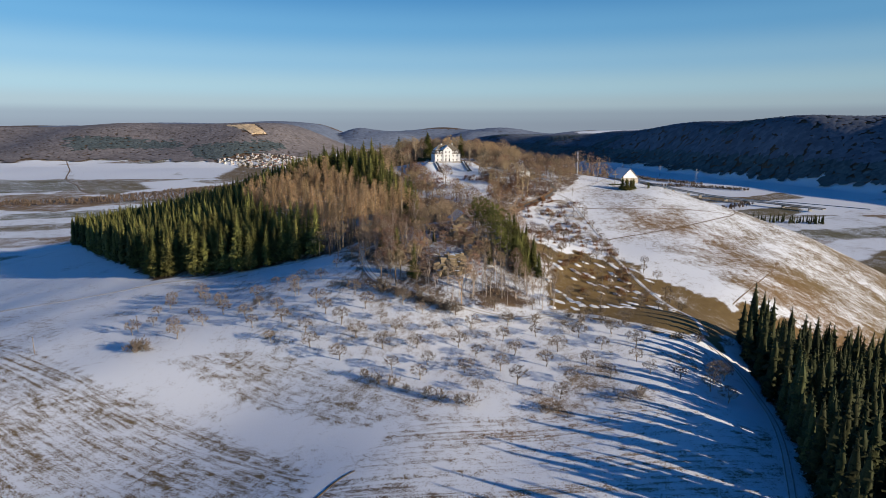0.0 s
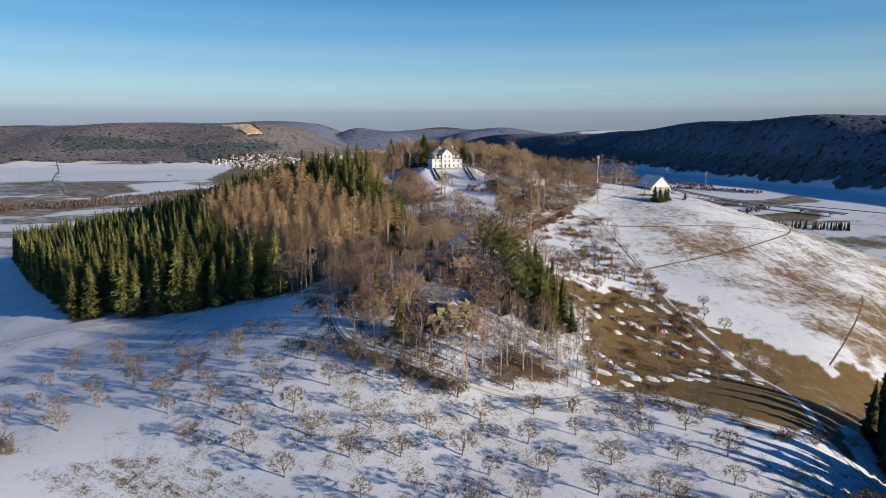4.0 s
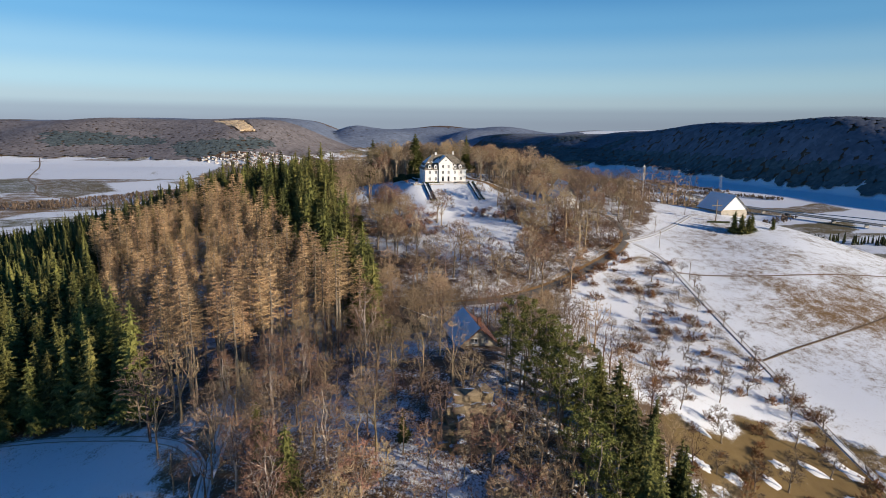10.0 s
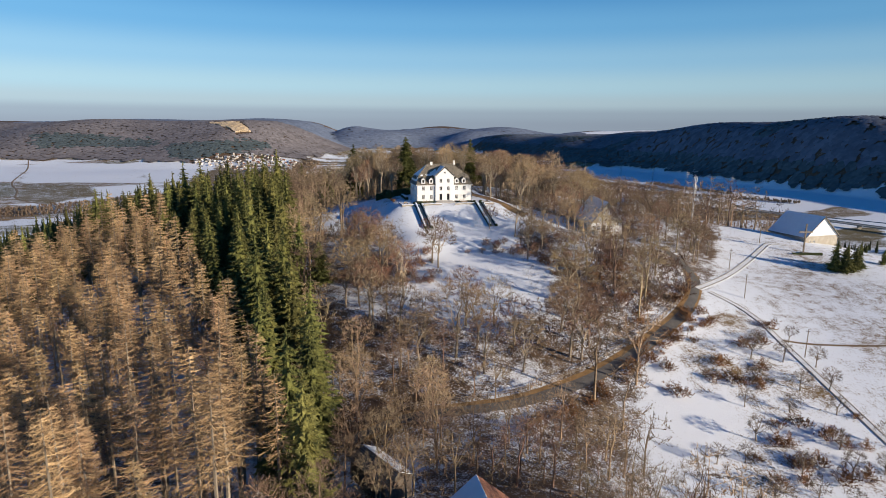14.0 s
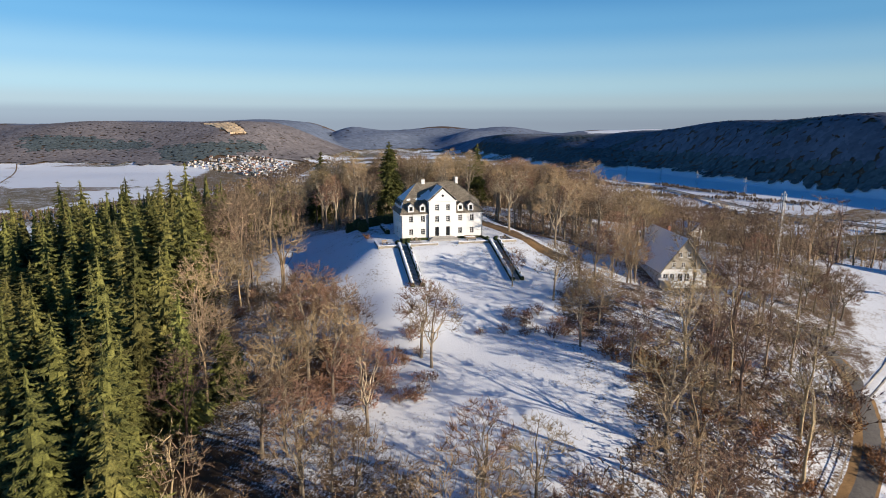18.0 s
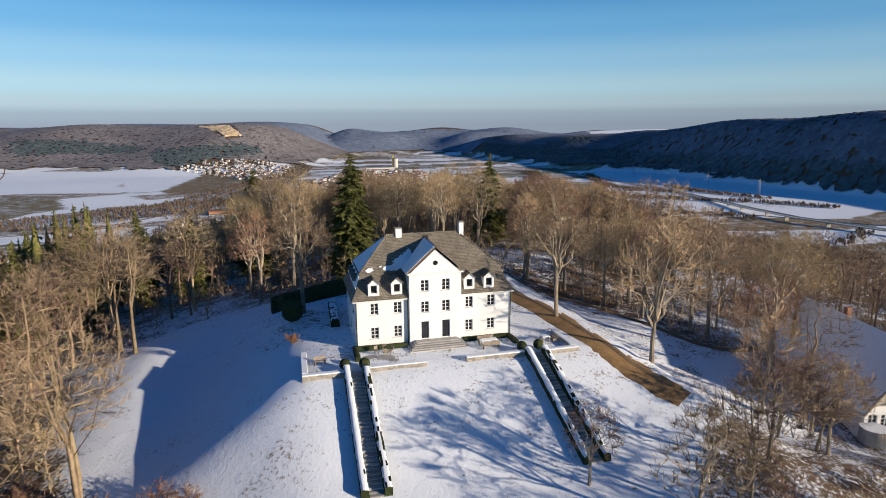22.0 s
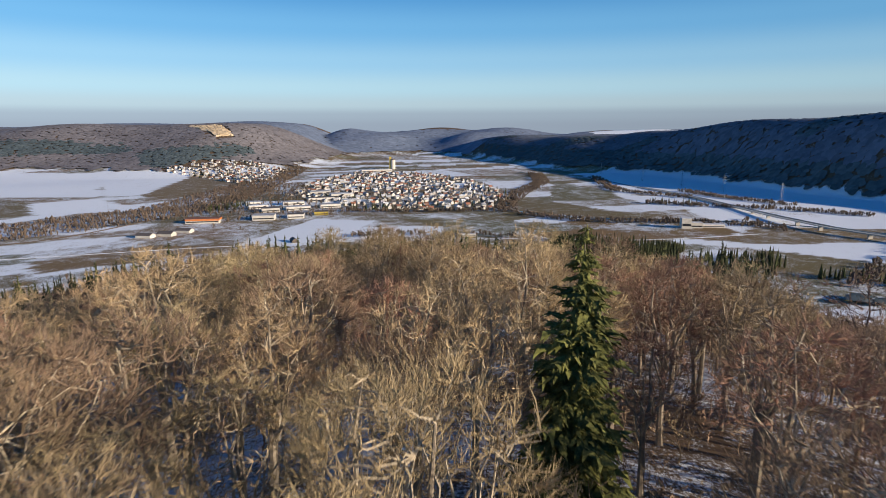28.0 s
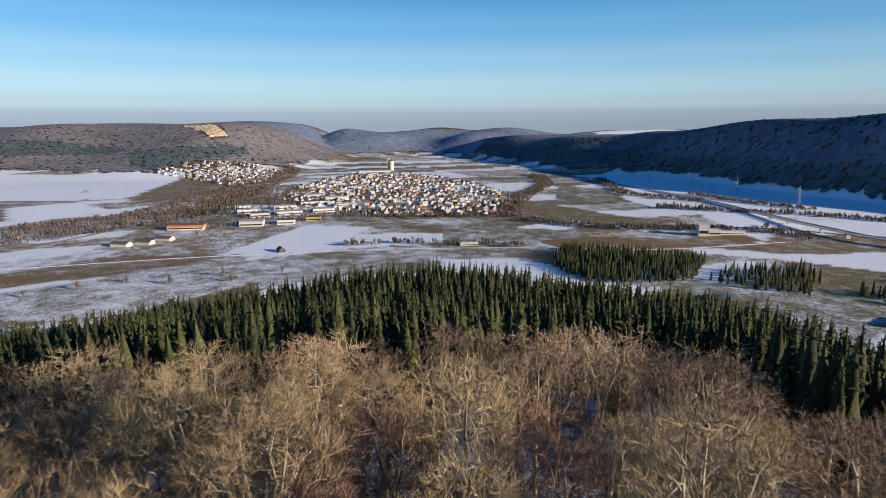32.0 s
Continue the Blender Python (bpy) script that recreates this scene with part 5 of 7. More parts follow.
road("field_edge", [(-40, 100), (-31, 117), (-25.5, 128), (-22, 132)], 0.7, DIRT, "trodden edge between two fields", "track")
road("grass_verge", [(9, 487), (14, 475), (17.8, 467.5), (20.8, 459.5), (23.4, 453), (26.3, 447.5), (29.5, 443.5), (31.5, 441.5)], 4.6, VERGE, "dry golden-brown grass beside the castle drive", "verge", lift=0.09)
road("forest_track", [(9, 489), (15, 475.5), (18.8, 468), (21.8, 460), (24.4, 453.5), (27.2, 448), (30, 444.3)], 1.5, DIRT, "brown earth drive beside the castle", "track")
road("forest_track", [(8, 490), (18, 486.5), (29.1, 480.2), (33.2, 476), (37.6, 472), (43.7, 465.8), (50, 466), (60, 472), (70, 474)], 1.8, DIRT, "dark trodden path along the wood edge", "track")


# ---- the castle ----
def build_castle():
    c = thing("castle", pose(C_X, C_Y, C_Z, 0, 0, C_TURN), "white baroque castle with a grey mansard roof", "castle")
    W, D, EAVE, BREAK, RIDGE = 10.1, 11.4, 6.2, 9.0, 13.1
    wins = [(u, z) for z in (1.15, 4.25) for u in (-7.75, -4.85, 4.4, 7.35)]
    win = window_meshes(1.0, 1.45)
    door = window_meshes(1.05, 2.35, 4, 2, False)
    small = window_meshes(0.85, 1.1, 3, 2, False)
    body = Shape()
    front = lambda a, d, z: (a, d, z)
    facade(body, front, -W, -3.45, -0.6, EAVE, [(u - 0.5, u + 0.5, z, z + 1.45) for u, z in wins if u < 0])
    facade(body, front, 3.2, W, -0.6, EAVE, [(u - 0.5, u + 0.5, z, z + 1.45) for u, z in wins if u > 0])
    left_wins = [(v, z) for z in (1.15, 4.25) for v in (2.2, 5.7, 9.2)]
    facade(body, lambda a, d, z: (-W + d, D - a, z), 0, D, -0.6, EAVE, [(D - v - 0.5, D - v + 0.5, z, z + 1.45) for v, z in left_wins])
    facade(body, lambda a, d, z: (W - d, a, z), 0, D, -0.6, EAVE, [(v - 0.5, v + 0.5, z, z + 1.45) for v, z in left_wins])
    facade(body, lambda a, d, z: (-a, D - d, z), -W, W, -0.6, EAVE, [(-u - 0.5, -u + 0.5, z, z + 1.45) for u, z in wins])
    part("wall", body, WALL, c)
    # middle bay with its pediment
    RU0, RU1, RV, RZ, RA = -3.45, 3.2, -0.55, 9.2, 12.2
    mid = (RU0 + RU1) / 2
    bay = Shape()
    mid_wins = [(u, z) for z in (4.2, 6.95) for u in (-1.5, 1.2)]
    doors = [(-1.5, 0.72), (1.2, 0.72)]
    facade(bay, lambda a, d, z: (a, RV + d, z), RU0, RU1, -0.6, RZ, [(u - 0.5, u + 0.5, z, z + 1.45) for u, z in mid_wins] + [(u - 0.525, u + 0.525, z, z + 2.35) for u, z in doors])
    bay.poly((RU0, RV, RZ), (RU1, RV, RZ), (mid, RV, RA))
    bay.poly((RU0, RV, -0.6), (RU0, RV, RZ), (RU0, 3, RZ), (RU0, 3, -0.6))
    bay.poly((RU1, RV, -0.6), (RU1, 3, -0.6), (RU1, 3, RZ), (RU1, RV, RZ))
    part("middle_bay", bay, WALL, c)
    corn = Shape()
    corn.box(RU0 - 0.25, RU1 + 0.25, RV - 0.22, RV - 0.003, RZ - 0.08, RZ + 0.12)
    part("cornice", corn, TRIM, c)
    for x0, x1, y0, y1 in ((-W - 0.3, RU0 - 0.003, -0.3, -0.003), (RU1 + 0.003, W + 0.3, -0.3, -0.003), (-W - 0.3, -W - 0.003, 0.0, D), (W + 0.003, W + 0.3, 0.0, D)):
        part("eaves_board", Shape().box(x0, x1, y0, y1, EAVE - 0.22, EAVE - 0.02), TRIM, c)
    rosette = Shape()
    n = 16
    for k in range(n):
        a, b = k * math.tau / n, (k + 1) * math.tau / n
        for r0, r1, y0 in ((0.0, 0.2, RV - 0.02), (0.2, 0.3, RV - 0.05)):
            rosette.poly((mid + r0 * math.cos(a), y0, 10.5 + r0 * math.sin(a)), (mid + r0 * math.cos(b), y0, 10.5 + r0 * math.sin(b)), (mid + r1 * math.cos(b), y0, 10.5 + r1 * math.sin(b)), (mid + r1 * math.cos(a), y0, 10.5 + r1 * math.sin(a)))
    part("round_window", rosette, GLASS, c)
    for u, z in wins:
        put_window(c, win, pose(u, 0.12, z))
        put_window(c, win, pose(-u, D - 0.12, z, 0, 0, 180))
    for v, z in left_wins:
        put_window(c, win, pose(-W + 0.12, v, z, 0, 0, -90))
        put_window(c, win, pose(W - 0.12, v, z, 0, 0, 90))
    for u, z in mid_wins:
        put_window(c, win, pose(u, RV + 0.12, z))
    for u, z in doors:
        ob = part("french_door", door[0], None, c, "tall white glazed garden door", pose(u, RV + 0.1, z))
        part("pane", door[1], None, ob)
    # mansard: steep lower slopes, hipped top
    o, i1, i2 = 0.45, 1.0, 1.9
    lo = [(-W - o, -o), (W + o, -o), (W + o, D + o), (-W - o, D + o)]
    hi = [(-W + i1, i2), (W - i1, i2), (W - i1, D - i2), (-W + i1, D - i2)]
    mans = Shape()
    for k in range(4):
        a, b, p, q = lo[k], lo[(k + 1) % 4], hi[k], hi[(k + 1) % 4]
        ma, mb = [(x * 0.45 + X * 0.55, y * 0.45 + Y * 0.55) for (x, y), (X, Y) in ((a, p), (b, q))]
        mans.poly((*a, EAVE - 0.02), (*b, EAVE - 0.02), (*mb, EAVE + 1.15), (*ma, EAVE + 1.15))
        mans.poly((*ma, EAVE + 1.15), (*mb, EAVE + 1.15), (*q, BREAK), (*p, BREAK))
    mans.poly(*[(*p, EAVE - 0.02) for p in lo[::-1]])
    part("mansard_slope", mans, TILES, c)
    e = 0.22
    top = [(-W + i1 - e, i2 - e), (W - i1 + e, i2 - e), (W - i1 + e, D - i2 + e), (-W + i1 - e, D - i2 + e)]
    R0, R1, RVm = (-5.2, D / 2), (4.4, D / 2), D / 2
    B = BREAK + 0.05
    upper = Shape()
    T = [(*p, B) for p in top]
    r0, r1 = (*R0, RIDGE), (*R1, RIDGE)
    upper.poly(T[0], T[1], r1, r0).poly(T[1], T[2], r1).poly(T[2], T[3], r0, r1).poly(T[3], T[0], r0)
    low = [(x, y, B - 0.18) for x, y, z in T]
    for k in range(4):
        upper.poly(low[k], low[(k + 1) % 4], T[(k + 1) % 4], T[k])
    upper.poly(*low[::-1])
    part("upper_roof", upper, TILES, c)
    cap = Shape()
    cap.tube([Vector(r0) + Vector((0, 0, 0.02)), Vector(r1) + Vector((0, 0, 0.02))], [0.14, 0.14], 6)
    for t, r in ((T[0], r0), (T[1], r1), (T[2], r1), (T[3], r0)):
        cap.tube([Vector(t), Vector(r)], [0.11, 0.11], 5)
    part("ridge_tiles", cap, TILES, c)
    # pediment roof
    ped = Shape()
    back = i2 + (RA + 0.25 - B) / (RIDGE - B) * (RVm - i2)
    pz = RA + 0.28
    for u, sgn in ((RU0 - 0.35, 1), (RU1 + 0.35, -1)):
        pts = [(u, RV - 0.3, RZ + 0.02), (mid, RV - 0.3, pz), (mid, back, pz), (u, i2 + 0.2, RZ + 0.02)]
        ped.slab(pts if sgn < 0 else pts[::-1], 0.16)
    part("pediment_roof", ped, TILES, c)
    # settled snow on the shaded slopes
    sn = Shape()
    lift = lambda p, q, r, f=0.0: [Vector(x) for x in (p, q, r)]
    def patch(pts, h=0.07):
        v = [Vector(p) for p in pts]
        nrm = (v[1] - v[0]).cross(v[2] - v[0]).normalized()
        if nrm.z < 0:
            v, nrm = v[::-1], -nrm
        sn.slab([p + nrm * h for p in v], h - 0.01)
    a, b, r = Vector(T[3]), Vector(T[0]), Vector(r0)
    patch([a.lerp(r, 0.02), b.lerp(a, 0.06).lerp(r, 0.03), r.lerp(b, 0.04), r])
    patch([Vector((-W + 0.25, D - 1, EAVE + 1.25)), Vector((-W + 0.25, 0.9, EAVE + 1.25)), Vector((-W + i1 - 0.1, i2, BREAK - 0.1)), Vector((-W + i1 - 0.1, D - i2, BREAK - 0.1))])
    patch([(RU0 - 0.33, RV - 0.22, RZ + 0.02), (mid, RV - 0.22, pz), (mid, back, pz), (RU0 - 0.33, i2 + 0.2, RZ + 0.02)], 0.24)
    slope = lambda u, f: Vector(T[0]).lerp(Vector(r0), f) * (1 - (u + W) / (2 * W)) + Vector(T[1]).lerp(Vector(r1), f) * ((u + W) / (2 * W))
    rr = random.Random(3)
    for u, f, w, h in ((-6.2, 0.03, 2.0, 0.17), (-5.2, 0.05, 1.9, 0.24), (-4.4, 0.1, 1.2, 0.3), (-4.6, 0.06, 2.4, 0.4), (-3.6, 0.2, 1.6, 0.42), (-9.0, 0.03, 1.2, 0.12), (-7.6, 0.14, 0.35, 0.05), (-5.9, 0.26, 0.4, 0.04), (-4.3, 0.44, 0.6, 0.06)):
        n = 16
        ring = []
        for k in range(n):
            t = k * math.tau / n
            ring.append(slope(u + w / 2 * math.cos(t) * rr.uniform(0.6, 1.15), f + h / 2 * (1 + math.sin(t) * rr.uniform(0.6, 1.15))))
        patch(ring, 0.06)
    part("roof_snow", sn, SNOW, c, "settled snow on the shaded roof slopes")
    # dormers
    def dormer(m):
        d = Shape()
        facade(d, lambda a, dd, z: (a, dd, z), -0.68, 0.68, 0.0, 1.55, [(-0.425, 0.425, 0.25, 1.35)], 0.12)
        for s in (-0.68, 0.68):
            pts = [(s, 0, 0), (s, 2.2, 0), (s, 2.2, 1.55), (s, 0, 1.55)]
            d.poly(*(pts if s > 0 else pts[::-1]))
        d.poly((-0.68, 0, 1.55), (0.68, 0, 1.55), (0, 0, 2.15))
        ob = part("dormer", d, WALL, c, "white gabled dormer", m)
        rf = Shape()
        for s in (-1, 1):
            pts = [(s * 0.86, -0.18, 1.45), (0, -0.18, 2.24), (0, 2.4, 2.24), (s * 0.86, 2.4, 1.45)]
            rf.slab(pts if s < 0 else pts[::-1], 0.09)
        part("dormer_roof", rf, TILES, ob)
        w = part("dormer_window", small[0], None, ob, "", pose(0, 0.06, 0.25))
    for u in (-7.75, -4.9, 4.45, 7.05):
        dormer(pose(u, 0.05, 6.65))
    for v in (3.4, 5.7, 8.0):
        dormer(pose(-W + 0.2, v, 6.65, 0, 0, -90))
        dormer(pose(W - 0.2, v, 6.65, 0, 0, 90))
    # chimneys, roof light, downpipes
    for u, z1, s in ((-3.6, 13.9, 0.4), (4.9, 14.4, 0.3)):
        ch = part("chimney", Shape().box(u - s, u + s, RVm - 0.35, RVm + 0.35, 11.5, z1), WALL, c, "white rendered chimney")
        part("chimney_cap", Shape().box(u - s - 0.08, u + s + 0.08, RVm - 0.43, RVm + 0.43, z1, z1 + 0.12), STONE, ch)
    g = slope(0.6, 0.86)
    part("roof_light", Shape().box(-0.3, 0.3, -0.4, 0.4, 0, 0.12), DARKMETAL, c, "small dark roof light", Matrix.Translation(g) @ pose(0, 0, 0.02, 44, 0, 0))
    for u, v, z in ((-W + 0.12, -0.1, EAVE - 0.2), (W - 0.12, -0.1, EAVE - 0.2), (RU0 - 0.14, -0.1, EAVE - 0.2)):
        p = Shape()
        p.tube([Vector((u, v, -0.1)), Vector((u, v, z))], [0.055, 0.055], 6)
        part("downpipe", p, DARKMETAL, c, "dark rain downpipe")
    # broad stone steps
    st = thing("garden_steps", pose(*from_castle(mid, RV), C_Z, 0, 0, C_TURN), "broad grey stone steps at the garden doors", "steps")
    for k in range(5):
        w, dpt, h = 2.7 + 0.28 * k, 1.0 + 0.38 * k, 0.7 - 0.14 * k
        part("step", Shape().box(-w, w, -dpt, -0.01 if k else -0.012, -0.1, h, 0.02), PAVING, st)


build_castle()


def local(name, u, v, label, category, turn=0.0, z=0.0, group=""):
    x, y = from_castle(u, v)
    return thing(name, pose(x, y, C_Z + z, 0, 0, C_TURN + turn), label, category, group)


def garden_wall(u, v, length, turn, label):
    """A low dry wall of stones with a snow cap, along its own x."""
    w = local("garden_wall", u, v, label, "wall", turn)
    r = random.Random(int(u * 10 + v))
    stone = [Shape().box(-0.29, 0.29, -0.3, 0.3, 0.0, 0.26, 0.02).mesh("stone", STONE), Shape().box(-0.22, 0.22, -0.31, 0.31, 0.0, 0.26, 0.03).mesh("stone", STONE)]
    core = Shape().box(0, length, -0.26, 0.26, -1.2, 0.3)
    part("core", core, STONE, w)
    for row in range(5):
        x = 0.1 * (row % 2)
        while x < length - 0.15:
            k = r.randrange(2)
            ln = (0.58, 0.44)[k]
            part("stone", stone[k], None, w, "", pose(min(x + ln / 2, length - ln / 2), r.uniform(-0.015, 0.015), 0.12 - 0.27 * row))
            x += ln + 0.015
    s = Shape().box(-0.02, length + 0.02, -0.34, 0.34, 0.385, 0.5, 0.05)
    part("snow_cap", s, SNOW, w, "snow lying along the wall top")


garden_wall(-9.4, -6.85, 6.6, 0, "low stone terrace wall capped with snow")
garden_wall(2.0, -6.8, 7.3, 0, "low stone terrace wall capped with snow")
garden_wall(-16.8, -7.3, 4.6, 0, "stone wall round the snowy seat terrace")
garden_wall(-16.5, -6.9, 6.4, 90, "stone wall round the snowy seat terrace")
garden_wall(12.3, -7.0, 4.0, 0, "stone wall round the small side terrace")
garden_wall(15.9, -6.6, 6.0, 90, "stone wall round the small side terrace")


def hedge_run(points, width, tall, label, snow=0.0, seed=1):
    """A clipped hedge along ground points, with an uneven surface; optional snow on top."""
    r = random.Random(seed)
    base = Vector(points[0])
    ob = thing("hedge", Matrix.Translation(base), label, "hedge")
    s, cap = Shape(), Shape()
    line = []
    for a, b in zip(points, points[1:]):
        a, b = Vector(a) - base, Vector(b) - base
        n = max(2, int((b - a).length / 0.45))
        line += [a.lerp(b, k / n) for k in range(n + (1 if b == Vector(points[-1]) - base else 0))]
    prof = [(-0.5, -0.3), (-0.52, 0.3), (-0.48, 0.85), (-0.2, 1.0), (0.2, 1.0), (0.48, 0.85), (0.52, 0.3), (0.5, -0.3)]
    for k, sh in enumerate((s, cap) if snow else (s,)):
        pr = prof if k == 0 else [(-0.47, 0.84), (-0.4, 1.06), (-0.15, 1.14), (0.15, 1.14), (0.4, 1.06), (0.47, 0.84)]
        m = len(pr)
        for i, p in enumerate(line):
            d = (line[min(i + 1, len(line) - 1)] - line[max(i - 1, 0)])
            side = Vector((d.y, -d.x, 0)).normalized()
            for a, z in pr:
                j = 1 + r.uniform(-0.09, 0.09)
                sh.v.append(p + side * a * width * j + Vector((0, 0, z * tall * (1 + r.uniform(-0.05, 0.05)))))
        for i in range(len(line) - 1):
            for q in range(m - 1):
                a = i * m + q
                if k and r.random() > snow:
                    continue
                sh.f.append((a, a + m, a + m + 1, a + 1))
        if not k:
            sh.f.append(tuple(range(m)))
            sh.f.append(tuple(range(len(sh.v) - m, len(sh.v)))[::-1])
    part("leaves", s, BOXWOOD, ob)
    if snow:
        part("snow_cap", cap, SNOW, ob, "snow lying on the clipped top", smooth=True)


def on_lawn(u, v, lift=0.0):
    x, y = from_castle(u, v)
    return (x, y, ground(x, y) + lift)


def garden_stair(u0, u1, label):
    """A long flight down the bank, following its slope."""
    x, y = from_castle((u0 + u1) / 2, -6.4)
    st = thing("garden_stair", Matrix.Translation((x, y, C_Z)), label, "stairs")
    n, v0, v1 = 32, -6.8, -22.4
    step_mesh = Shape().box(-(u1 - u0) / 2, (u1 - u0) / 2, -0.5, 0.06, -0.5, 0.0, 0.012).mesh("step", PAVING)
    for k in range(n):
        v = v0 + (v1 - v0) * k / n
        a, b = from_castle((u0 + u1) / 2, v), from_castle((u0 + u1) / 2, v - 0.5)
        z = ground(*b) + 0.16 if k else C_Z + 0.02
        part("step", step_mesh, None, st, "", pose(a[0] - x, a[1] - y, z - C_Z, 0, 0, C_TURN))
    for u, sn in ((u0 - 0.42, 0.97), (u1 + 0.42, 0.75)):
        hedge_run([on_lawn(u, v0 + (v1 - v0) * k / 14) for k in range(15)], 0.75, 0.85, "clipped evergreen hedge beside the garden stairs under snow", sn, int(u * 7))


garden_stair(-11.5, -10.2, "long straight stone stairs down the snowy bank")
garden_stair(10.2, 11.5, "long straight stone stairs down the snowy bank")
for pts, w, h, lab in (([(-10.0, -0.55), (-3.9, -0.65)], 0.7, 0.55, "low box hedge along the castle wall"), ([(-10.3, -0.3), (-10.3, -4.0)], 0.6, 0.6, "low box hedge beside the terrace"),
                       ([(3.5, -0.6), (9.6, -0.6), (9.7, -3.2)], 0.7, 0.5, "low box hedge round the terrace bed"), ([(-12.0, 9.0), (-11.8, 19.5)], 1.1, 1.0, "clipped hedge topped with snow beside the lawn"),
                       ([(-21, 24.5), (-10, 26.5), (-2, 26.5)], 1.6, 2.6, "tall dark yew hedge behind the lawn")):
    hedge_run([on_lawn(u, v) for u, v in pts], w, h, lab, 0.8 if "snow" in lab else 0.0, int(pts[0][0] * 3))


def ball(radius, seed, tall=1.0):
    bm = bmesh.new()
    bmesh.ops.create_icosphere(bm, subdivisions=3, radius=radius)
    r = random.Random(seed)
    for v in bm.verts:
        v.co *= 1 + r.uniform(-0.06, 0.06)
        v.co.z = v.co.z * tall + radius * tall * 0.92
    me = bpy.data.meshes.new("leaves")
    bm.to_mesh(me)
    bm.free()
    me.materials.append(BOXWOOD)
    return me


ball_mesh = ball(0.62, 5)
for u, v in ((-12.0, -5.7), (-9.8, -5.9), (9.5, -5.6), (11.7, -5.5)):
    b = local("topiary_ball", u, v, "round clipped box ball at the stair head", "topiary", group="box balls at the stairs")
    part("leaves", ball_mesh, None, b)
b = local("yew_bush", -17.7, 13.4, "dark rounded yew on the shaded lawn", "bush")
part("leaves", ball(1.5, 8, 1.1), None, b)
b = local("yew_bush", -18.5, 17.5, "dark rounded yew on the shaded lawn", "bush")
part("leaves", ball(1.2, 9, 1.3), None, b)


def table_set(u, v, turn, w, d, label):
    t = local("garden_table", u, v, label, "table", turn)
    part("tabletop", Shape().box(-w / 2, w / 2, -d / 2, d / 2, 0.70, 0.75, 0.01), WOODWORK, t)
    part("snow_cap", Shape().box(-w / 2 + 0.02, w / 2 - 0.02, -d / 2 + 0.02, d / 2 - 0.02, 0.755, 0.83, 0.05), SNOW, t)
    leg = Shape().box(-0.05, 0.05, -0.05, 0.05, 0, 0.7).mesh("leg", WOODWORK)
    for x in (-w / 2 + 0.1, w / 2 - 0.1):
        for y in (-d / 2 + 0.1, d / 2 - 0.1):
            part("leg", leg, None, t, "", pose(x, y, 0))


def bench(u, v, turn, w, label, name="garden_bench"):
    t = local(name, u, v, label, "bench", turn)
    for k in range(3):
        part("slat", Shape().box(-w / 2, w / 2, -0.22 + 0.15 * k, -0.10 + 0.15 * k, 0.42, 0.46), WOODWORK, t)
    part("backrest", Shape().box(-w / 2, w / 2, 0.22, 0.26, 0.55, 0.9, 0.01), WOODWORK, t)
    leg = Shape().box(-0.04, 0.04, -0.2, 0.24, 0, 0.42).mesh("leg", WOODWORK)
    for x in (-w / 2 + 0.1, w / 2 - 0.1):
        part("leg", leg, None, t, "", pose(x, 0, 0))


def chair(u, v, turn):
    t = local("garden_chair", u, v, "grey weathered wooden garden chair on the terrace", "chair", turn, group="chairs on the terrace")
    part("seat", Shape().box(-0.24, 0.24, -0.24, 0.24, 0.42, 0.46), WOODWORK, t)
    part("backrest", Shape().box(-0.24, 0.24, 0.2, 0.24, 0.5, 0.92), WOODWORK, t)
    leg = Shape().box(-0.025, 0.025, -0.025, 0.025, 0, 0.42).mesh("leg", WOODWORK)
    for x in (-0.2, 0.2):
        for y in (-0.2, 0.2):
            part("leg", leg, None, t, "", pose(x, y, 0))


table_set(6.1, -2.9, 4, 2.3, 0.95, "long wooden garden table under snow")
bench(6.1, -3.9, 184, 2.2, "wooden bench beside the long garden table")
bench(6.1, -1.9, 4, 2.2, "wooden bench beside the long garden table")
table_set(13.4, -3.6, 10, 1.1, 0.9, "small wooden table on the side terrace")
bench(14.6, -3.4, -90, 1.3, "small wooden bench on the side terrace")
bench(-14.7, -3.6, 20, 1.4, "dark garden seat on the snowy terrace")
for u, v, a in ((-7.9, -2.0, 20), (-6.9, -1.8, -10), (-6.2, -2.4, -60), (-7.0, -3.0, 190)):
    chair(u, v, a)
for u, v, r0 in ((-8.6, -3.0, 0.9), (-7.0, -3.6, 1.2), (-6.2, -4.6, 0.7)):
    n, s = 11, Shape()
    rr = random.Random(int(u * 5))
    s.poly(*[(r0 * rr.uniform(0.8, 1.1) * math.cos(k * math.tau / n), r0 * 0.7 * rr.uniform(0.8, 1.1) * math.sin(k * math.tau / n), 0.03) for k in range(n)])
    x, y = from_castle(u, v)
    p = tagged(new("bare_paving", s.mesh("bare_paving", PAVING)), "snow-free patch of stone paving", "paving", kind="structure")
    p.matrix_basis = pose(x, y, C_Z)
sh = local("fire_bush", -17.5, 5.1, "small rusty-leaved bush on the lawn", "bush")
part("twigs", bare_tree_shapes(300, 1.3, 0.9, 0.7, 7, 4, 10, 0.03, stems=5, thick=0.6, start=0.1, sides=3)[1], DRY, sh)


# ---- farm buildings ----
FARM_WALL = grain("weathered_render", (0.30, 0.26, 0.20), (0.50, 0.45, 0.37), scale=0.8, fine=8, bump=0.2, spread=0.05)
BOARDS = grain("dark_boards", (0.06, 0.045, 0.035), (0.15, 0.12, 0.09), scale=1.0, fine=10, bump=0.2)


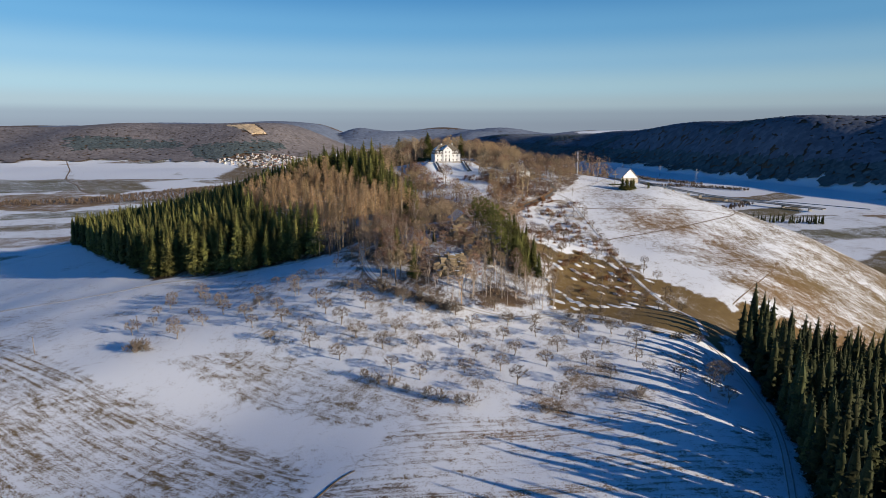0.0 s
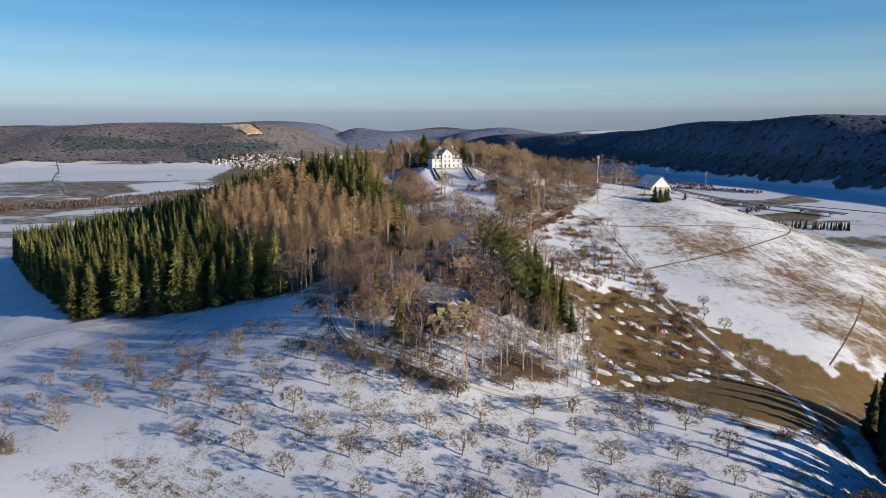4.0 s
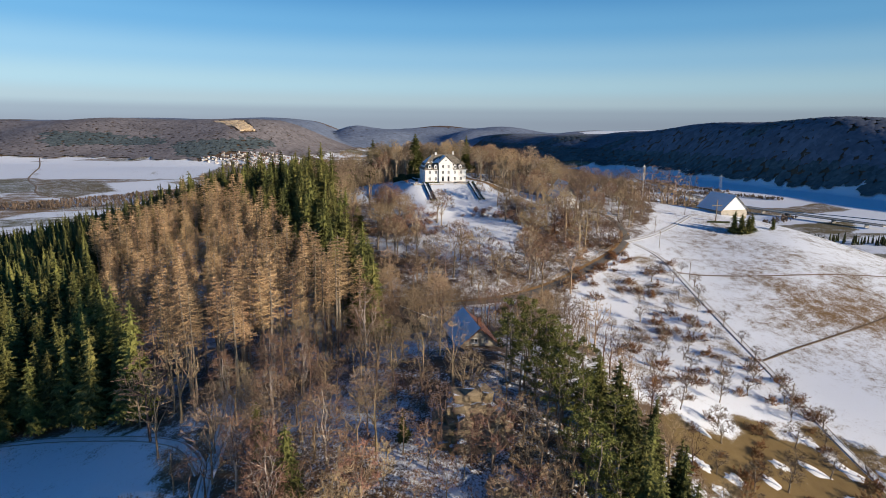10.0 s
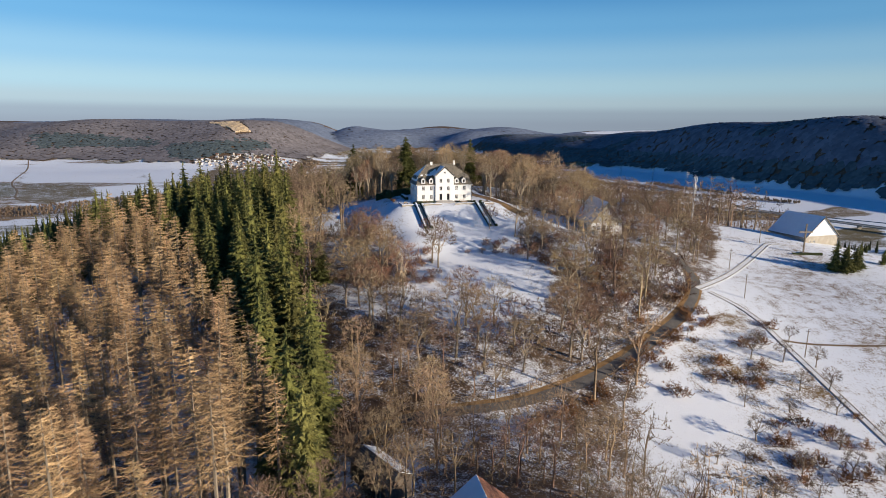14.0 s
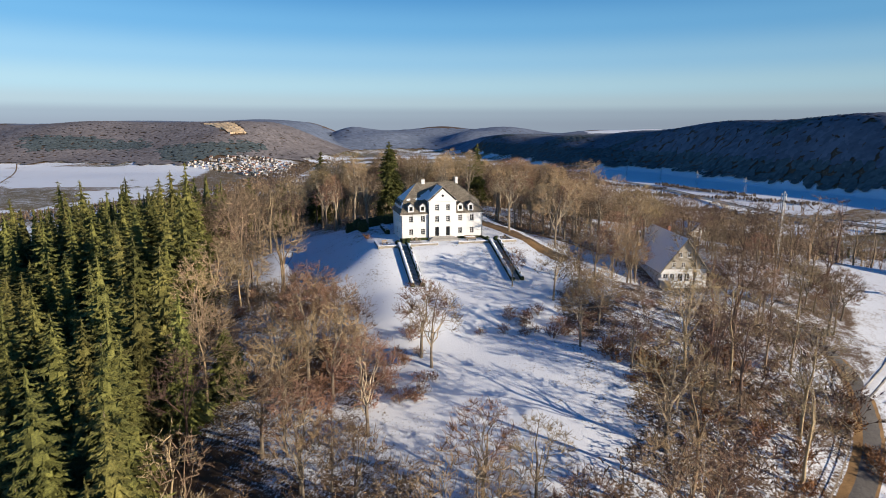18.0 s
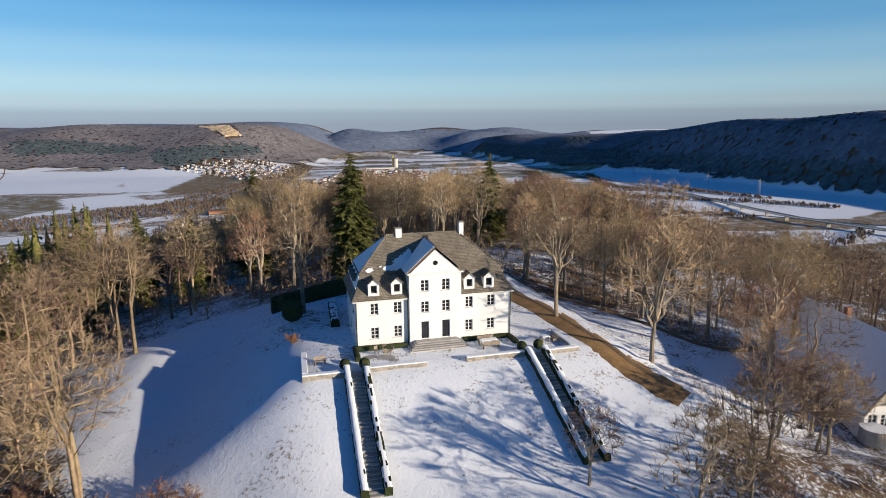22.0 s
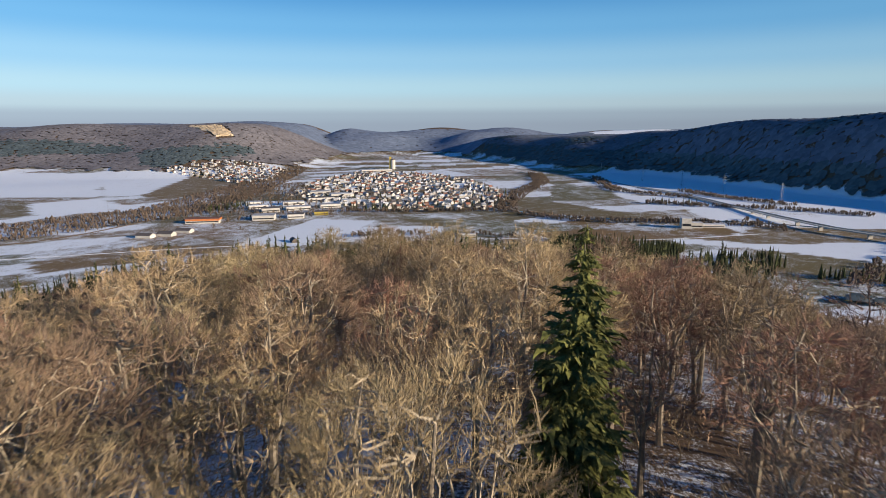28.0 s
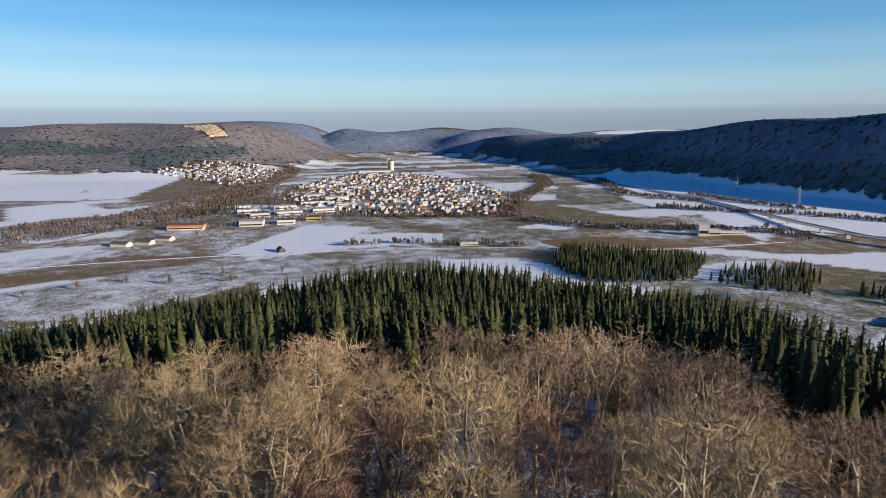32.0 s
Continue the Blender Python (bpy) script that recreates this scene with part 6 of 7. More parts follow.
def gable_house(name, x, y, z, turn, w, l, eave, ridge, wall, roof, label, category, holes=(), snow=(), over=0.5, base=None, chimney=None, gable=None):
    """A house with its gable towards -y (its own axes), middle of the front gable at x, y. holes: front windows (a, z, w, h)."""
    c = thing(name, pose(x, y, z, 0, 0, turn), label, category)
    s = Shape()
    facade(s, lambda a, d, q: (a, d, q), -w / 2, w / 2, -1.2, eave, [(a - ww / 2, a + ww / 2, q, q + hh) for a, q, ww, hh in holes if q + hh < eave], 0.2)
    s.poly((-w / 2, l, -1.2), (-w / 2, 0, -1.2), (-w / 2, 0, eave), (-w / 2, l, eave))
    s.poly((w / 2, 0, -1.2), (w / 2, l, -1.2), (w / 2, l, eave), (w / 2, 0, eave))
    s.poly((w / 2, l, -1.2), (-w / 2, l, -1.2), (-w / 2, l, eave), (w / 2, l, eave))
    part("wall", s, base or wall, c)
    part("gable", Shape().poly((-w / 2, 0, eave), (w / 2, 0, eave), (0, 0, ridge)), gable or wall, c)
    part("gable", Shape().poly((w / 2, l, eave), (-w / 2, l, eave), (0, l, ridge)), gable or wall, c)
    for a, q, ww, hh in holes:
        m = window_meshes(ww, hh, 3, 2)
        put_window(c, m, pose(a, 0.08 if q + hh < eave else -0.07, q))
    f = (ridge - eave) / (w / 2)
    for sgn in (-1, 1):
        e = w / 2 + over
        pts = [(sgn * e, -over, eave - f * over + 0.1), (0, -over, ridge + 0.1), (0, l + over, ridge + 0.1), (sgn * e, l + over, eave - f * over + 0.1)]
        r = Shape().slab(pts if sgn < 0 else pts[::-1], 0.2)
        ob = part("roof", r, roof, c)
        if (sgn < 0 and "left" in snow) or (sgn > 0 and "right" in snow):
            q = [(px, py + (0.15 if py < 0 else -0.15), pz + 0.1) for px, py, pz in pts]
            part("roof_snow", Shape().slab(q if sgn < 0 else q[::-1], 0.09), SNOW, ob, "thin snow on the shaded slope")
    if chimney:
        a, b, h = chimney
        part("chimney", Shape().box(a - 0.35, a + 0.35, b - 0.35, b + 0.35, eave, ridge + h), RED_TILES if "red" in label else STONE, c)
    return c


farm_holes = [(-2.6, 3.8, 0.9, 1.2), (-0.4, 3.8, 0.9, 1.2), (2.0, 3.8, 0.9, 1.2), (4.2, 3.8, 0.9, 1.2), (-1.2, 6.3, 0.9, 1.2), (0.8, 6.3, 0.9, 1.2), (-4.4, 0.7, 1.1, 1.6), (-2.8, 0.7, 1.1, 1.6), (-0.9, 0.5, 1.2, 1.9), (0.7, 0.5, 1.2, 1.9)]
gable_house("farmhouse", 60.4, 445.8, 141.5, 2, 10.8, 21, 3.4, 10.6, FARM_WALL, TILES, "old farmhouse with a steep grey tiled roof and weathered gable", "house", farm_holes, ("left",), 0.7, WALL, (1.5, 14, 0.7))
tank = thing("water_tank", pose(55.5, 444.5, 141.3), "round pale water tank in front of the farmhouse", "tank")
tk = Shape()
tk.tube([Vector((0, 0, -0.4)), Vector((0, 0, 1.5))], [1.5, 1.5], 18)
part("shell", tk, STEEL, tank)
part("lid", Shape().poly(*[(1.5 * math.cos(k * math.tau / 18), 1.5 * math.sin(k * math.tau / 18), 1.5) for k in range(18)]), SNOW, tank)
barn_holes = [(-5.6, 1.3, 0.9, 1.1), (-3.6, 1.3, 0.9, 1.1)]
barn = gable_house("barn", 145.1, 459.1, 134.4, 17, 15.5, 16.4, 4.1, 11.2, FARM_WALL, TILES, "long barn with a white gable and snowy roof", "barn", barn_holes, ("left",), 0.6, gable=WALL)
side_win = window_meshes(1.0, 1.1, 2, 2)
for k in range(6):
    put_window(barn, side_win, pose(-7.78, 1.9 + 2.5 * k, 1.2, 0, 0, -90))
gable_house("shed", 119.0, 467.0, 134.6, 4, 5.2, 16, 2.4, 3.6, BOARDS, TILES, "low wooden shed under a snowy roof", "shed", (), ("left", "right"), 0.4)
gable_house("shed", 108.0, 476.0, 135.4, 60, 5, 7, 2.4, 3.9, BOARDS, TILES, "small dark wooden shed among trees", "shed", (), ("left",), 0.4)
cab_holes = [(-1.2, 3.3, 1.6, 1.0), (1.4, 3.3, 0.9, 1.0), (-2.2, 0.9, 1.2, 1.1), (1.2, 0.9, 1.2, 1.1)]
gable_house("cabin", 10.4, 294.0, 128.4, 12, 9.0, 14.5, 2.7, 6.6, FARM_WALL, RED_TILES, "old red-roofed house at the wood edge", "house", cab_holes, ("left",), 0.6, None, (1.4, 5.5, 0.6))
gable_house("shed", -3.0, 316.0, 127.2, 40, 4.5, 9, 2.2, 3.4, BOARDS, TILES, "dark low shed behind the red-roofed house", "shed", (), ("right",), 0.3)
gable_house("shed", 96.0, 520.0, ground(96, 520), 20, 8, 12, 3, 6, WALL, TILES, "white outbuilding seen through the trees", "shed", (), ("left", "right"), 0.4)

# wooden cross with a stone base
cr = thing("wayside_cross", pose(129.2, 443.7, ground(129.2, 443.7)), "tall pale wooden cross beside the barn", "cross")
part("upright", Shape().box(-0.2, 0.2, -0.2, 0.2, -0.4, 10.4, 0.01), WOODWORK, cr)
part("crossbar", Shape().box(-2.3, 2.3, -0.23, 0.23, 7.4, 7.8, 0.01), WOODWORK, cr)
part("base", Shape().box(-0.9, 0.9, -0.9, 0.9, -0.5, 0.5, 0.15), STONE, cr)
part("planting_bed", Shape().box(-4.5, 6.0, -1.6, -0.95, -0.6, 0.5, 0.1), BOXWOOD, cr, "low dark evergreen bed")

# transmitter mast
mast = thing("transmitter_mast", pose(113.2, 500, ground(113.2, 500)), "slim steel transmitter mast with antenna panels", "mast")
p = Shape()
p.tube([Vector((0, 0, -0.5)), Vector((0, 0, 14)), Vector((0, 0, 20.5))], [0.42, 0.34, 0.2], 10)
part("pole", p, STEEL, mast)
panel = Shape().box(-0.2, 0.2, -0.1, 0.1, 0, 2.2, 0.03).mesh("antenna_panel", TRIM)
for k in range(6):
    a = k * math.tau / 3
    z = 17.6 if k < 3 else 14.4
    part("antenna_panel", panel, None, mast, "white antenna panel", pose(0.75 * math.cos(a), 0.75 * math.sin(a), z, 0, 0, math.degrees(a) + 90))
for z, s in ((13.2, 0.5), (13.9, 0.4)):
    d = Shape()
    d.tube([Vector((0.4, 0, z)), Vector((0.75, 0.1, z))], [s * 0.3, s], 12)
    part("dish", d, TRIM, mast, "round microwave dish")
part("ladder", Shape().box(0.36, 0.42, -0.2, -0.16, 0, 19).box(0.36, 0.42, 0.16, 0.2, 0, 19), STEEL, mast)
ring = Shape()
for z in (14.2, 17.4, 19.9):
    ring.box(-0.8, 0.8, -0.04, 0.04, z, z + 0.08).box(-0.04, 0.04, -0.8, 0.8, z, z + 0.08)
part("platform", ring, STEEL, mast)


def pole(x, y, tall, label, arm=True):
    t = thing("utility_pole", pose(x, y, ground(x, y)), label, "pole", "wooden line poles")
    p = Shape()
    p.tube([Vector((0, 0, -0.5)), Vector((0, 0, tall))], [0.13, 0.1], 7)
    part("post", p, WOODWORK, t)
    if arm:
        part("insulator_arm", Shape().box(-0.5, 0.5, -0.05, 0.05, tall - 0.6, tall - 0.5), DARKMETAL, t)


for x, y in ((88.6, 402.7), (94.4, 424.7), (89.5, 374.3), (118, 452), (-121, 222), (-153, 208), (-60, 236), (70, 250), (84, 300)):
    pole(x, y, 7.0, "weathered wooden line pole in the snow")

# rail fence along the drive
fence = thing("rail_fence", pose(0, 0, 0), "pale wooden rail fence along the drive", "fence")
post = Shape().box(-0.07, 0.07, -0.07, 0.07, -0.4, 1.1, 0.01).mesh("post", WOODWORK)
prev = None
for i in range(2, len(drive) - 8):
    if i % 1 == 0:
        d = (drive[i + 1] - drive[i - 1]).normalized()
        x, y = drive[i].x - d.y * 2.7, drive[i].y + d.x * 2.7
        q = Vector((x, y, ground(x, y)))
        part("post", post, None, fence, "", Matrix.Translation(q))
        if prev:
            for h in (0.55, 1.0):
                r = Shape()
                r.tube([prev + Vector((0, 0, h)), q + Vector((0, 0, h))], [0.06, 0.06], 5)
                part("rail", r, WOODWORK, fence)
        prev = q
# fence of posts along the path under the trees
# rocks on the nose
def rock_material():
    m, nt, bsdf = nodes_of("pale_limestone")
    geo = node(nt, "ShaderNodeNewGeometry")
    pos = geo.outputs["Position"]
    flat = node(nt, "ShaderNodeMapping", [("Vector", pos)], Scale=(0.5, 0.5, 2.2))
    a = node(nt, "ShaderNodeTexNoise", [("Vector", flat.outputs["Vector"])], Scale=0.8, Detail=6.0, Roughness=0.7)
    b = node(nt, "ShaderNodeTexNoise", [("Vector", pos)], Scale=0.35, Detail=3.0)
    stone = node(nt, "ShaderNodeMix", [("Factor", node(nt, "ShaderNodeMapRange", [("Value", a.outputs["Fac"])], From_Min=0.3, From_Max=0.68).outputs["Result"])], data_type="RGBA")
    stone.inputs[6].default_value, stone.inputs[7].default_value = (0.08, 0.06, 0.04, 1), (0.40, 0.31, 0.19, 1)
    moss = node(nt, "ShaderNodeMix", [("Factor", node(nt, "ShaderNodeMapRange", [("Value", b.outputs["Fac"])], From_Min=0.52, From_Max=0.62, To_Max=0.75).outputs["Result"]), (6, stone.outputs[2])], data_type="RGBA")
    moss.inputs[7].default_value = (0.17, 0.125, 0.055, 1)
    up = node(nt, "ShaderNodeSeparateXYZ", [("Vector", geo.outputs["True Normal"])])
    lie = node(nt, "ShaderNodeMath", [(0, up.outputs["Z"]), (1, b.outputs["Fac"])], operation="MULTIPLY")
    snow = node(nt, "ShaderNodeMix", [("Factor", node(nt, "ShaderNodeMapRange", [("Value", lie.outputs[0])], From_Min=0.5, From_Max=0.56).outputs["Result"]), (6, moss.outputs[2])], data_type="RGBA")
    snow.inputs[7].default_value = (0.78, 0.815, 0.86, 1)
    nt.links.new(snow.outputs[2], bsdf.inputs["Base Color"])
    bsdf.inputs["Roughness"].default_value = 0.9
    bp = node(nt, "ShaderNodeBump", [("Height", a.outputs["Fac"])], Strength=0.9, Distance=0.3)
    nt.links.new(bp.outputs["Normal"], bsdf.inputs["Normal"])
    return m


ROCK = rock_material()


def crag(x, y, wide, deep, tall, turn, seed, label):
    """A broken rock face: cracked blocks in rough beds, the lower ones standing further out."""
    r = random.Random(seed)
    ob = thing("rock_outcrop", pose(x, y, ground(x, y) - 0.8, 0, 0, turn), label, "rock", "crags on the nose")
    beds = max(3, int(tall / 1.3))
    for k in range(beds):
        f = k / (beds - 1)
        run = wide * (1 - 0.45 * f ** 2)
        n = max(3, int(run / r.uniform(1.5, 2.1)))
        for i in range(n):
            cx = (i + 0.5 + r.uniform(-0.3, 0.3)) / n * run - run / 2 + wide * 0.08 * math.sin(k * 2.1)
            cy = deep * (0.55 * f - 0.5 + 0.35 * (2 * cx / wide) ** 2) + r.uniform(-0.5, 0.5)
            w, d, h = r.uniform(0.9, 1.6), r.uniform(1.1, 2.2), tall / beds * r.uniform(0.6, 0.95)
            c = Vector((cx, cy + d * 0.4, tall * f * 0.9 + r.uniform(-0.25, 0.25)))
            bm = bmesh.new()
            for sx in (-1, 0, 1):
                for sy in (-1, 1):
                    for sz in (-1, 1):
                        swell = 1.0 if sx else 1.15
                        bm.verts.new(c + Vector((w * (sx + r.uniform(-0.3, 0.3)), d * (sy * swell + r.uniform(-0.35, 0.3)), h * (sz * swell + r.uniform(-0.4, 0.4)))))
            hull = bmesh.ops.convex_hull(bm, input=bm.verts[:])
            bmesh.ops.delete(bm, geom=list({v for v in hull["geom_interior"] + hull["geom_unused"] if isinstance(v, bmesh.types.BMVert)}), context="VERTS")
            me = bpy.data.meshes.new("rock")
            bm.to_mesh(me)
            bm.free()
            me.materials.append(ROCK)
            part("rock", me, None, ob)


crag(4, 240.5, 15.0, 6.0, 6.8, 8, 2, "broken pale limestone face above the road")
crag(-3.5, 246, 6.0, 4.0, 3.0, -12, 3, "low mossy limestone ledge among bare trees")
crag(7, 264, 12.0, 7.0, 7.5, 10, 5, "pale limestone crag with snow on its top")
crag(13, 252, 5.0, 3.5, 2.6, 20, 6, "low mossy limestone ledge among bare trees")


# snow left in the lee of the fruit trees on the brown slope
def snow_patches():
    r = random.Random(61)
    s = Shape()
    for tx, ty in SLOPE_ROWS + [(46 + 7 * k + r.uniform(-3, 3), 221 + 1.5 * k + r.uniform(-3, 3)) for k in range(9)]:
        if ty > 300 or not inside(np.array(tx), np.array(ty), BROWN) or r.random() < 0.12:
            continue
        for part_no in range(r.randint(1, 2)):
            cx, cy = tx - 2.6 - 1.2 * part_no + r.uniform(-0.8, 0.8), ty + 1.2 + 1.6 * part_no + r.uniform(-0.8, 0.8)
            a, b, turn, n = r.uniform(1.5, 2.7), r.uniform(1.1, 2.0), radians(-24 + r.uniform(-18, 18)), 16
            wob = [r.uniform(0.62, 1.2) for _ in range(n)]
            rim = []
            for ring, lift in ((1.0, -0.05), (0.86, 0.1), (0.4, 0.16)):
                for k in range(n):
                    w = k * math.tau / n
                    u, v = a * ring * wob[k] * math.cos(w), b * ring * wob[k] * math.sin(w)
                    rim.append((cx + u * math.cos(turn) - v * math.sin(turn), cy + u * math.sin(turn) + v * math.cos(turn), lift))
            z = height(np.array([p[0] for p in rim]), np.array([p[1] for p in rim]))
            base = len(s.v)
            s.v += [Vector((p[0], p[1], float(h) + p[2])) for p, h in zip(rim, z)]
            for q in range(2):
                s.f += [(base + q * n + k, base + q * n + (k + 1) % n, base + (q + 1) * n + (k + 1) % n, base + (q + 1) * n + k) for k in range(n)]
            s.f.append(tuple(base + 2 * n + k for k in range(n)))
    tagged(new("snow_patches", s.mesh("snow_patches", SNOW, True)), "bright leftover snow patches on the brown grass slope", "snow", kind="stuff")


snow_patches()


# ---- valley: village, bridge, copses, far woods ----
ROOFS = [grain("dark_roof", (0.05, 0.045, 0.045), (0.12, 0.10, 0.095), scale=0.3, fine=3), grain("red_roof", (0.17, 0.065, 0.04), (0.30, 0.13, 0.08), scale=0.3, fine=3), grain("snowy_roof", (0.22, 0.22, 0.24), (0.62, 0.63, 0.66), scale=0.15, fine=1.5)]
PLASTER = grain("village_plaster", (0.40, 0.36, 0.31), (0.66, 0.62, 0.56), scale=0.3, fine=3, spread=0.25)


def village_house(k):
    r = random.Random(400 + k)
    w, l, e = r.uniform(7.5, 9.5), r.uniform(9, 13), r.uniform(3.8, 5.8)
    h = e + w * r.uniform(0.3, 0.42)
    ob = new("village_house")
    tagged(ob, ("white village house with a dark roof", "white village house with a red tiled roof", "white village house under a thin snowy roof")[k % 3], "house", "houses of the village")
    s = Shape().box(-w / 2, w / 2, -l / 2, l / 2, -2, e)
    for y, d in ((-l / 2, 1), (l / 2, -1)):
        pts = [(-w / 2, y, e), (w / 2, y, e), (0, y, h)]
        s.poly(*(pts if d > 0 else pts[::-1]))
    part("wall", s, PLASTER, ob)
    rf = Shape()
    for sg in (-1, 1):
        f = (h - e) / (w / 2)
        pts = [(sg * (w / 2 + 0.6), -l / 2 - 0.6, e - 0.6 * f + 0.15), (0, -l / 2 - 0.6, h + 0.15), (0, l / 2 + 0.6, h + 0.15), (sg * (w / 2 + 0.6), l / 2 + 0.6, e - 0.6 * f + 0.15)]
        rf.slab(pts if sg < 0 else pts[::-1], 0.25)
    part("roof", rf, ROOFS[k % 3], ob)
    part("chimney", Shape().box(0.6, 1.3, 0.5, 1.2, e, h + 0.9), PLASTER, ob)
    wn = Shape()
    for sx in (-1, 1):
        for q in range(3):
            for z in (1.2, 3.6):
                if z + 1.2 < e:
                    wn.box(sx * w / 2 - 0.05, sx * w / 2 + 0.05, -l / 2 + 1.5 + q * l / 3.4, -l / 2 + 2.7 + q * l / 3.4, z, z + 1.2)
    for q in (-1, 1):
        for z in (1.2, 3.6):
            wn.box(q * w * 0.22 - 0.5, q * w * 0.22 + 0.5, -l / 2 - 0.05, -l / 2 + 0.05, z, z + 1.2)
    part("window_row", wn, GLASS, ob)
    return ob


VILLAGE = [(-400, 1960), (-400, 2300), (-330, 2720), (-60, 2700), (80, 2400), (165, 2060), (165, 1900), (104, 1710), (-97, 1690), (-150, 1720), (-240, 1790), (-330, 1900)]
SUBURB = [(-1030, 2635), (-945, 2825), (-760, 2920), (-600, 2825), (-550, 2425), (-620, 2300), (-850, 2540)]
houses = [village_house(k) for k in range(6)]
spots = []
for poly, a, dx, dy, seed in ((VILLAGE, 28, 21, 28, 71), (SUBURB, -20, 21, 32, 72)):
    c = np.array(poly)
    mx, my = c[:, 0].mean(), c[:, 1].mean()
    r = random.Random(seed)
    for i in range(-40, 41):
        for j in range(-40, 41):
            if j % 3 == 0 and r.random() < 0.5:
                continue
            u, v = i * dx + r.uniform(-6, 6), j * dy + 10 * math.sin(i * 0.5) + r.uniform(-5, 5)
            x, y = mx + u * math.cos(radians(a)) - v * math.sin(radians(a)), my + u * math.sin(radians(a)) + v * math.cos(radians(a))
            if inside(np.array(x), np.array(y), poly) and r.random() < 0.86:
                spots.append((x, y, a + 90 * r.randrange(2) + r.uniform(-25, 25)))
spots.sort(key=lambda s: s[1])
for i, (x, y, a) in enumerate(spots[:280]):
    k = rng.randrange(6)
    m = pose(x, y, ground(x, y), 0, 0, a)
    if i < 6:
        houses[i].matrix_basis = m
    else:
        copy_thing(houses[k], m)
for kind in range(3):
    s = Shape()
    w = Shape()
    for x, y, a in spots[280 + kind::3]:
        m = pose(x, y, ground(x, y), 0, 0, a)
        n = len(w.v)
        ww, l, e, h = 4.6, 6.0, 5.0, 8.2
        b = Shape().box(-ww, ww, -l, l, -2, e).poly((-ww, -l, e), (ww, -l, e), (0, -l, h)).poly((ww, l, e), (-ww, l, e), (0, l, h))
        w.v += [m @ p for p in b.v]
        w.f += [tuple(n + q for q in f) for f in b.f]
        n = len(s.v)
        b = Shape().poly((-ww - 0.5, -l - 0.5, e - 0.2), (0, -l - 0.5, h + 0.2), (0, l + 0.5, h + 0.2), (-ww - 0.5, l + 0.5, e - 0.2)).poly((0, -l - 0.5, h + 0.2), (ww + 0.5, -l - 0.5, e - 0.2), (ww + 0.5, l + 0.5, e - 0.2), (0, l + 0.5, h + 0.2))
        s.v += [m @ p for p in b.v]
        s.f += [tuple(n + q for q in f) for f in b.f]
    ob = thing("far_houses", pose(0, 0, 0), ("far village houses with dark roofs", "far village houses with red roofs", "far village houses under snow")[kind], "houses", kind="stuff")
    part("walls", w, PLASTER, ob)
    part("roofs", s, ROOFS[kind], ob)


def hall(x, y, turn, w, l, h, wall, roof, label, strip=None):
    """A flat-roofed works or market hall."""
    ob = thing("hall", pose(x, y, ground(x, y), 0, 0, turn), label, "hall")
    part("wall", Shape().box(-w / 2, w / 2, -l / 2, l / 2, -2, h), wall, ob)
    part("roof", Shape().box(-w / 2 - 0.3, w / 2 + 0.3, -l / 2 - 0.3, l / 2 + 0.3, h + 0.003, h + 0.8, 0.1), roof, ob)
    if strip:
        part("facade_band", Shape().box(-w / 2 - 0.35, w / 2 + 0.35, -l / 2 - 0.35, l / 2 + 0.35, h * 0.6, h - 0.2), strip, ob)
    part("window_row", Shape().box(-w / 2 + 1, w / 2 - 1, -l / 2 - 0.06, l / 2 + 0.06, h * 0.25, h * 0.5), GLASS, ob)
    return ob


ORANGE = grain("orange_cladding", (0.42, 0.12, 0.03), (0.55, 0.18, 0.05), scale=0.2, fine=3)
YELLOW = grain("yellow_cladding", (0.5, 0.36, 0.06), (0.6, 0.45, 0.1), scale=0.2, fine=3)
hall(-428, 1540, 8, 58, 22, 8, PLASTER, ROOFS[1], "long market hall with an orange front", ORANGE)
hall(-330, 1580, 8, 40, 26, 9, PLASTER, ROOFS[2], "white works building with a flat roof")
hall(-275, 1600, 8, 30, 20, 8, PLASTER, ROOFS[0], "white works building with a flat roof")
hall(-235, 1640, 8, 26, 16, 7, YELLOW, ROOFS[0], "yellow hall at the village edge")
for x, y, w, l, k in ((-300, 1720, 50, 22, 2), (-240, 1760, 44, 20, 2), (-350, 1690, 36, 24, 0), (-390, 1740, 40, 18, 2), (-280, 1860, 60, 20, 0), (-330, 1800, 46, 24, 2), (-210, 1840, 36, 18, 2), (-420, 1800, 30, 22, 2), (-250, 1940, 46, 30, 2), (-310, 1990, 50, 26, 2), (-250, 2760, 120, 24, 2)):
    hall(x, y, 20, w, l, 7 + (x % 3), PLASTER, ROOFS[k], "pale works hall among the village trees")
for x, y, a in ((-452, 1398, 20), (-425, 1412, 20), (-408, 1440, 20)):
    gable_house("field_barn", x, y, ground(x, y), a + 60, 14, 26, 4.5, 7.5, PLASTER, ROOFS[0], "pale field barn with a dark roof", "barn", (), (), 0.6)
gable_house("field_hut", -215, 1349, ground(-215, 1349), 30, 9, 14, 3.5, 7, BOARDS, ROOFS[0], "brown wooden hut in the snowy field", "hut", (), (), 0.5)
hall(44, 1400, 10, 26, 10, 4, PLASTER, ROOFS[2], "low white building among bare trees")
hall(419, 1475, -6, 16, 14, 17, PLASTER, ROOFS[2], "tall white mill building in the meadow")
hall(437, 1478, -6, 22, 12, 9, PLASTER, ROOFS[2], "white mill annexe in the meadow")
hall(468, 1484, -6, 40, 10, 5, PLASTER, ROOFS[2], "low white shed beside the mill")

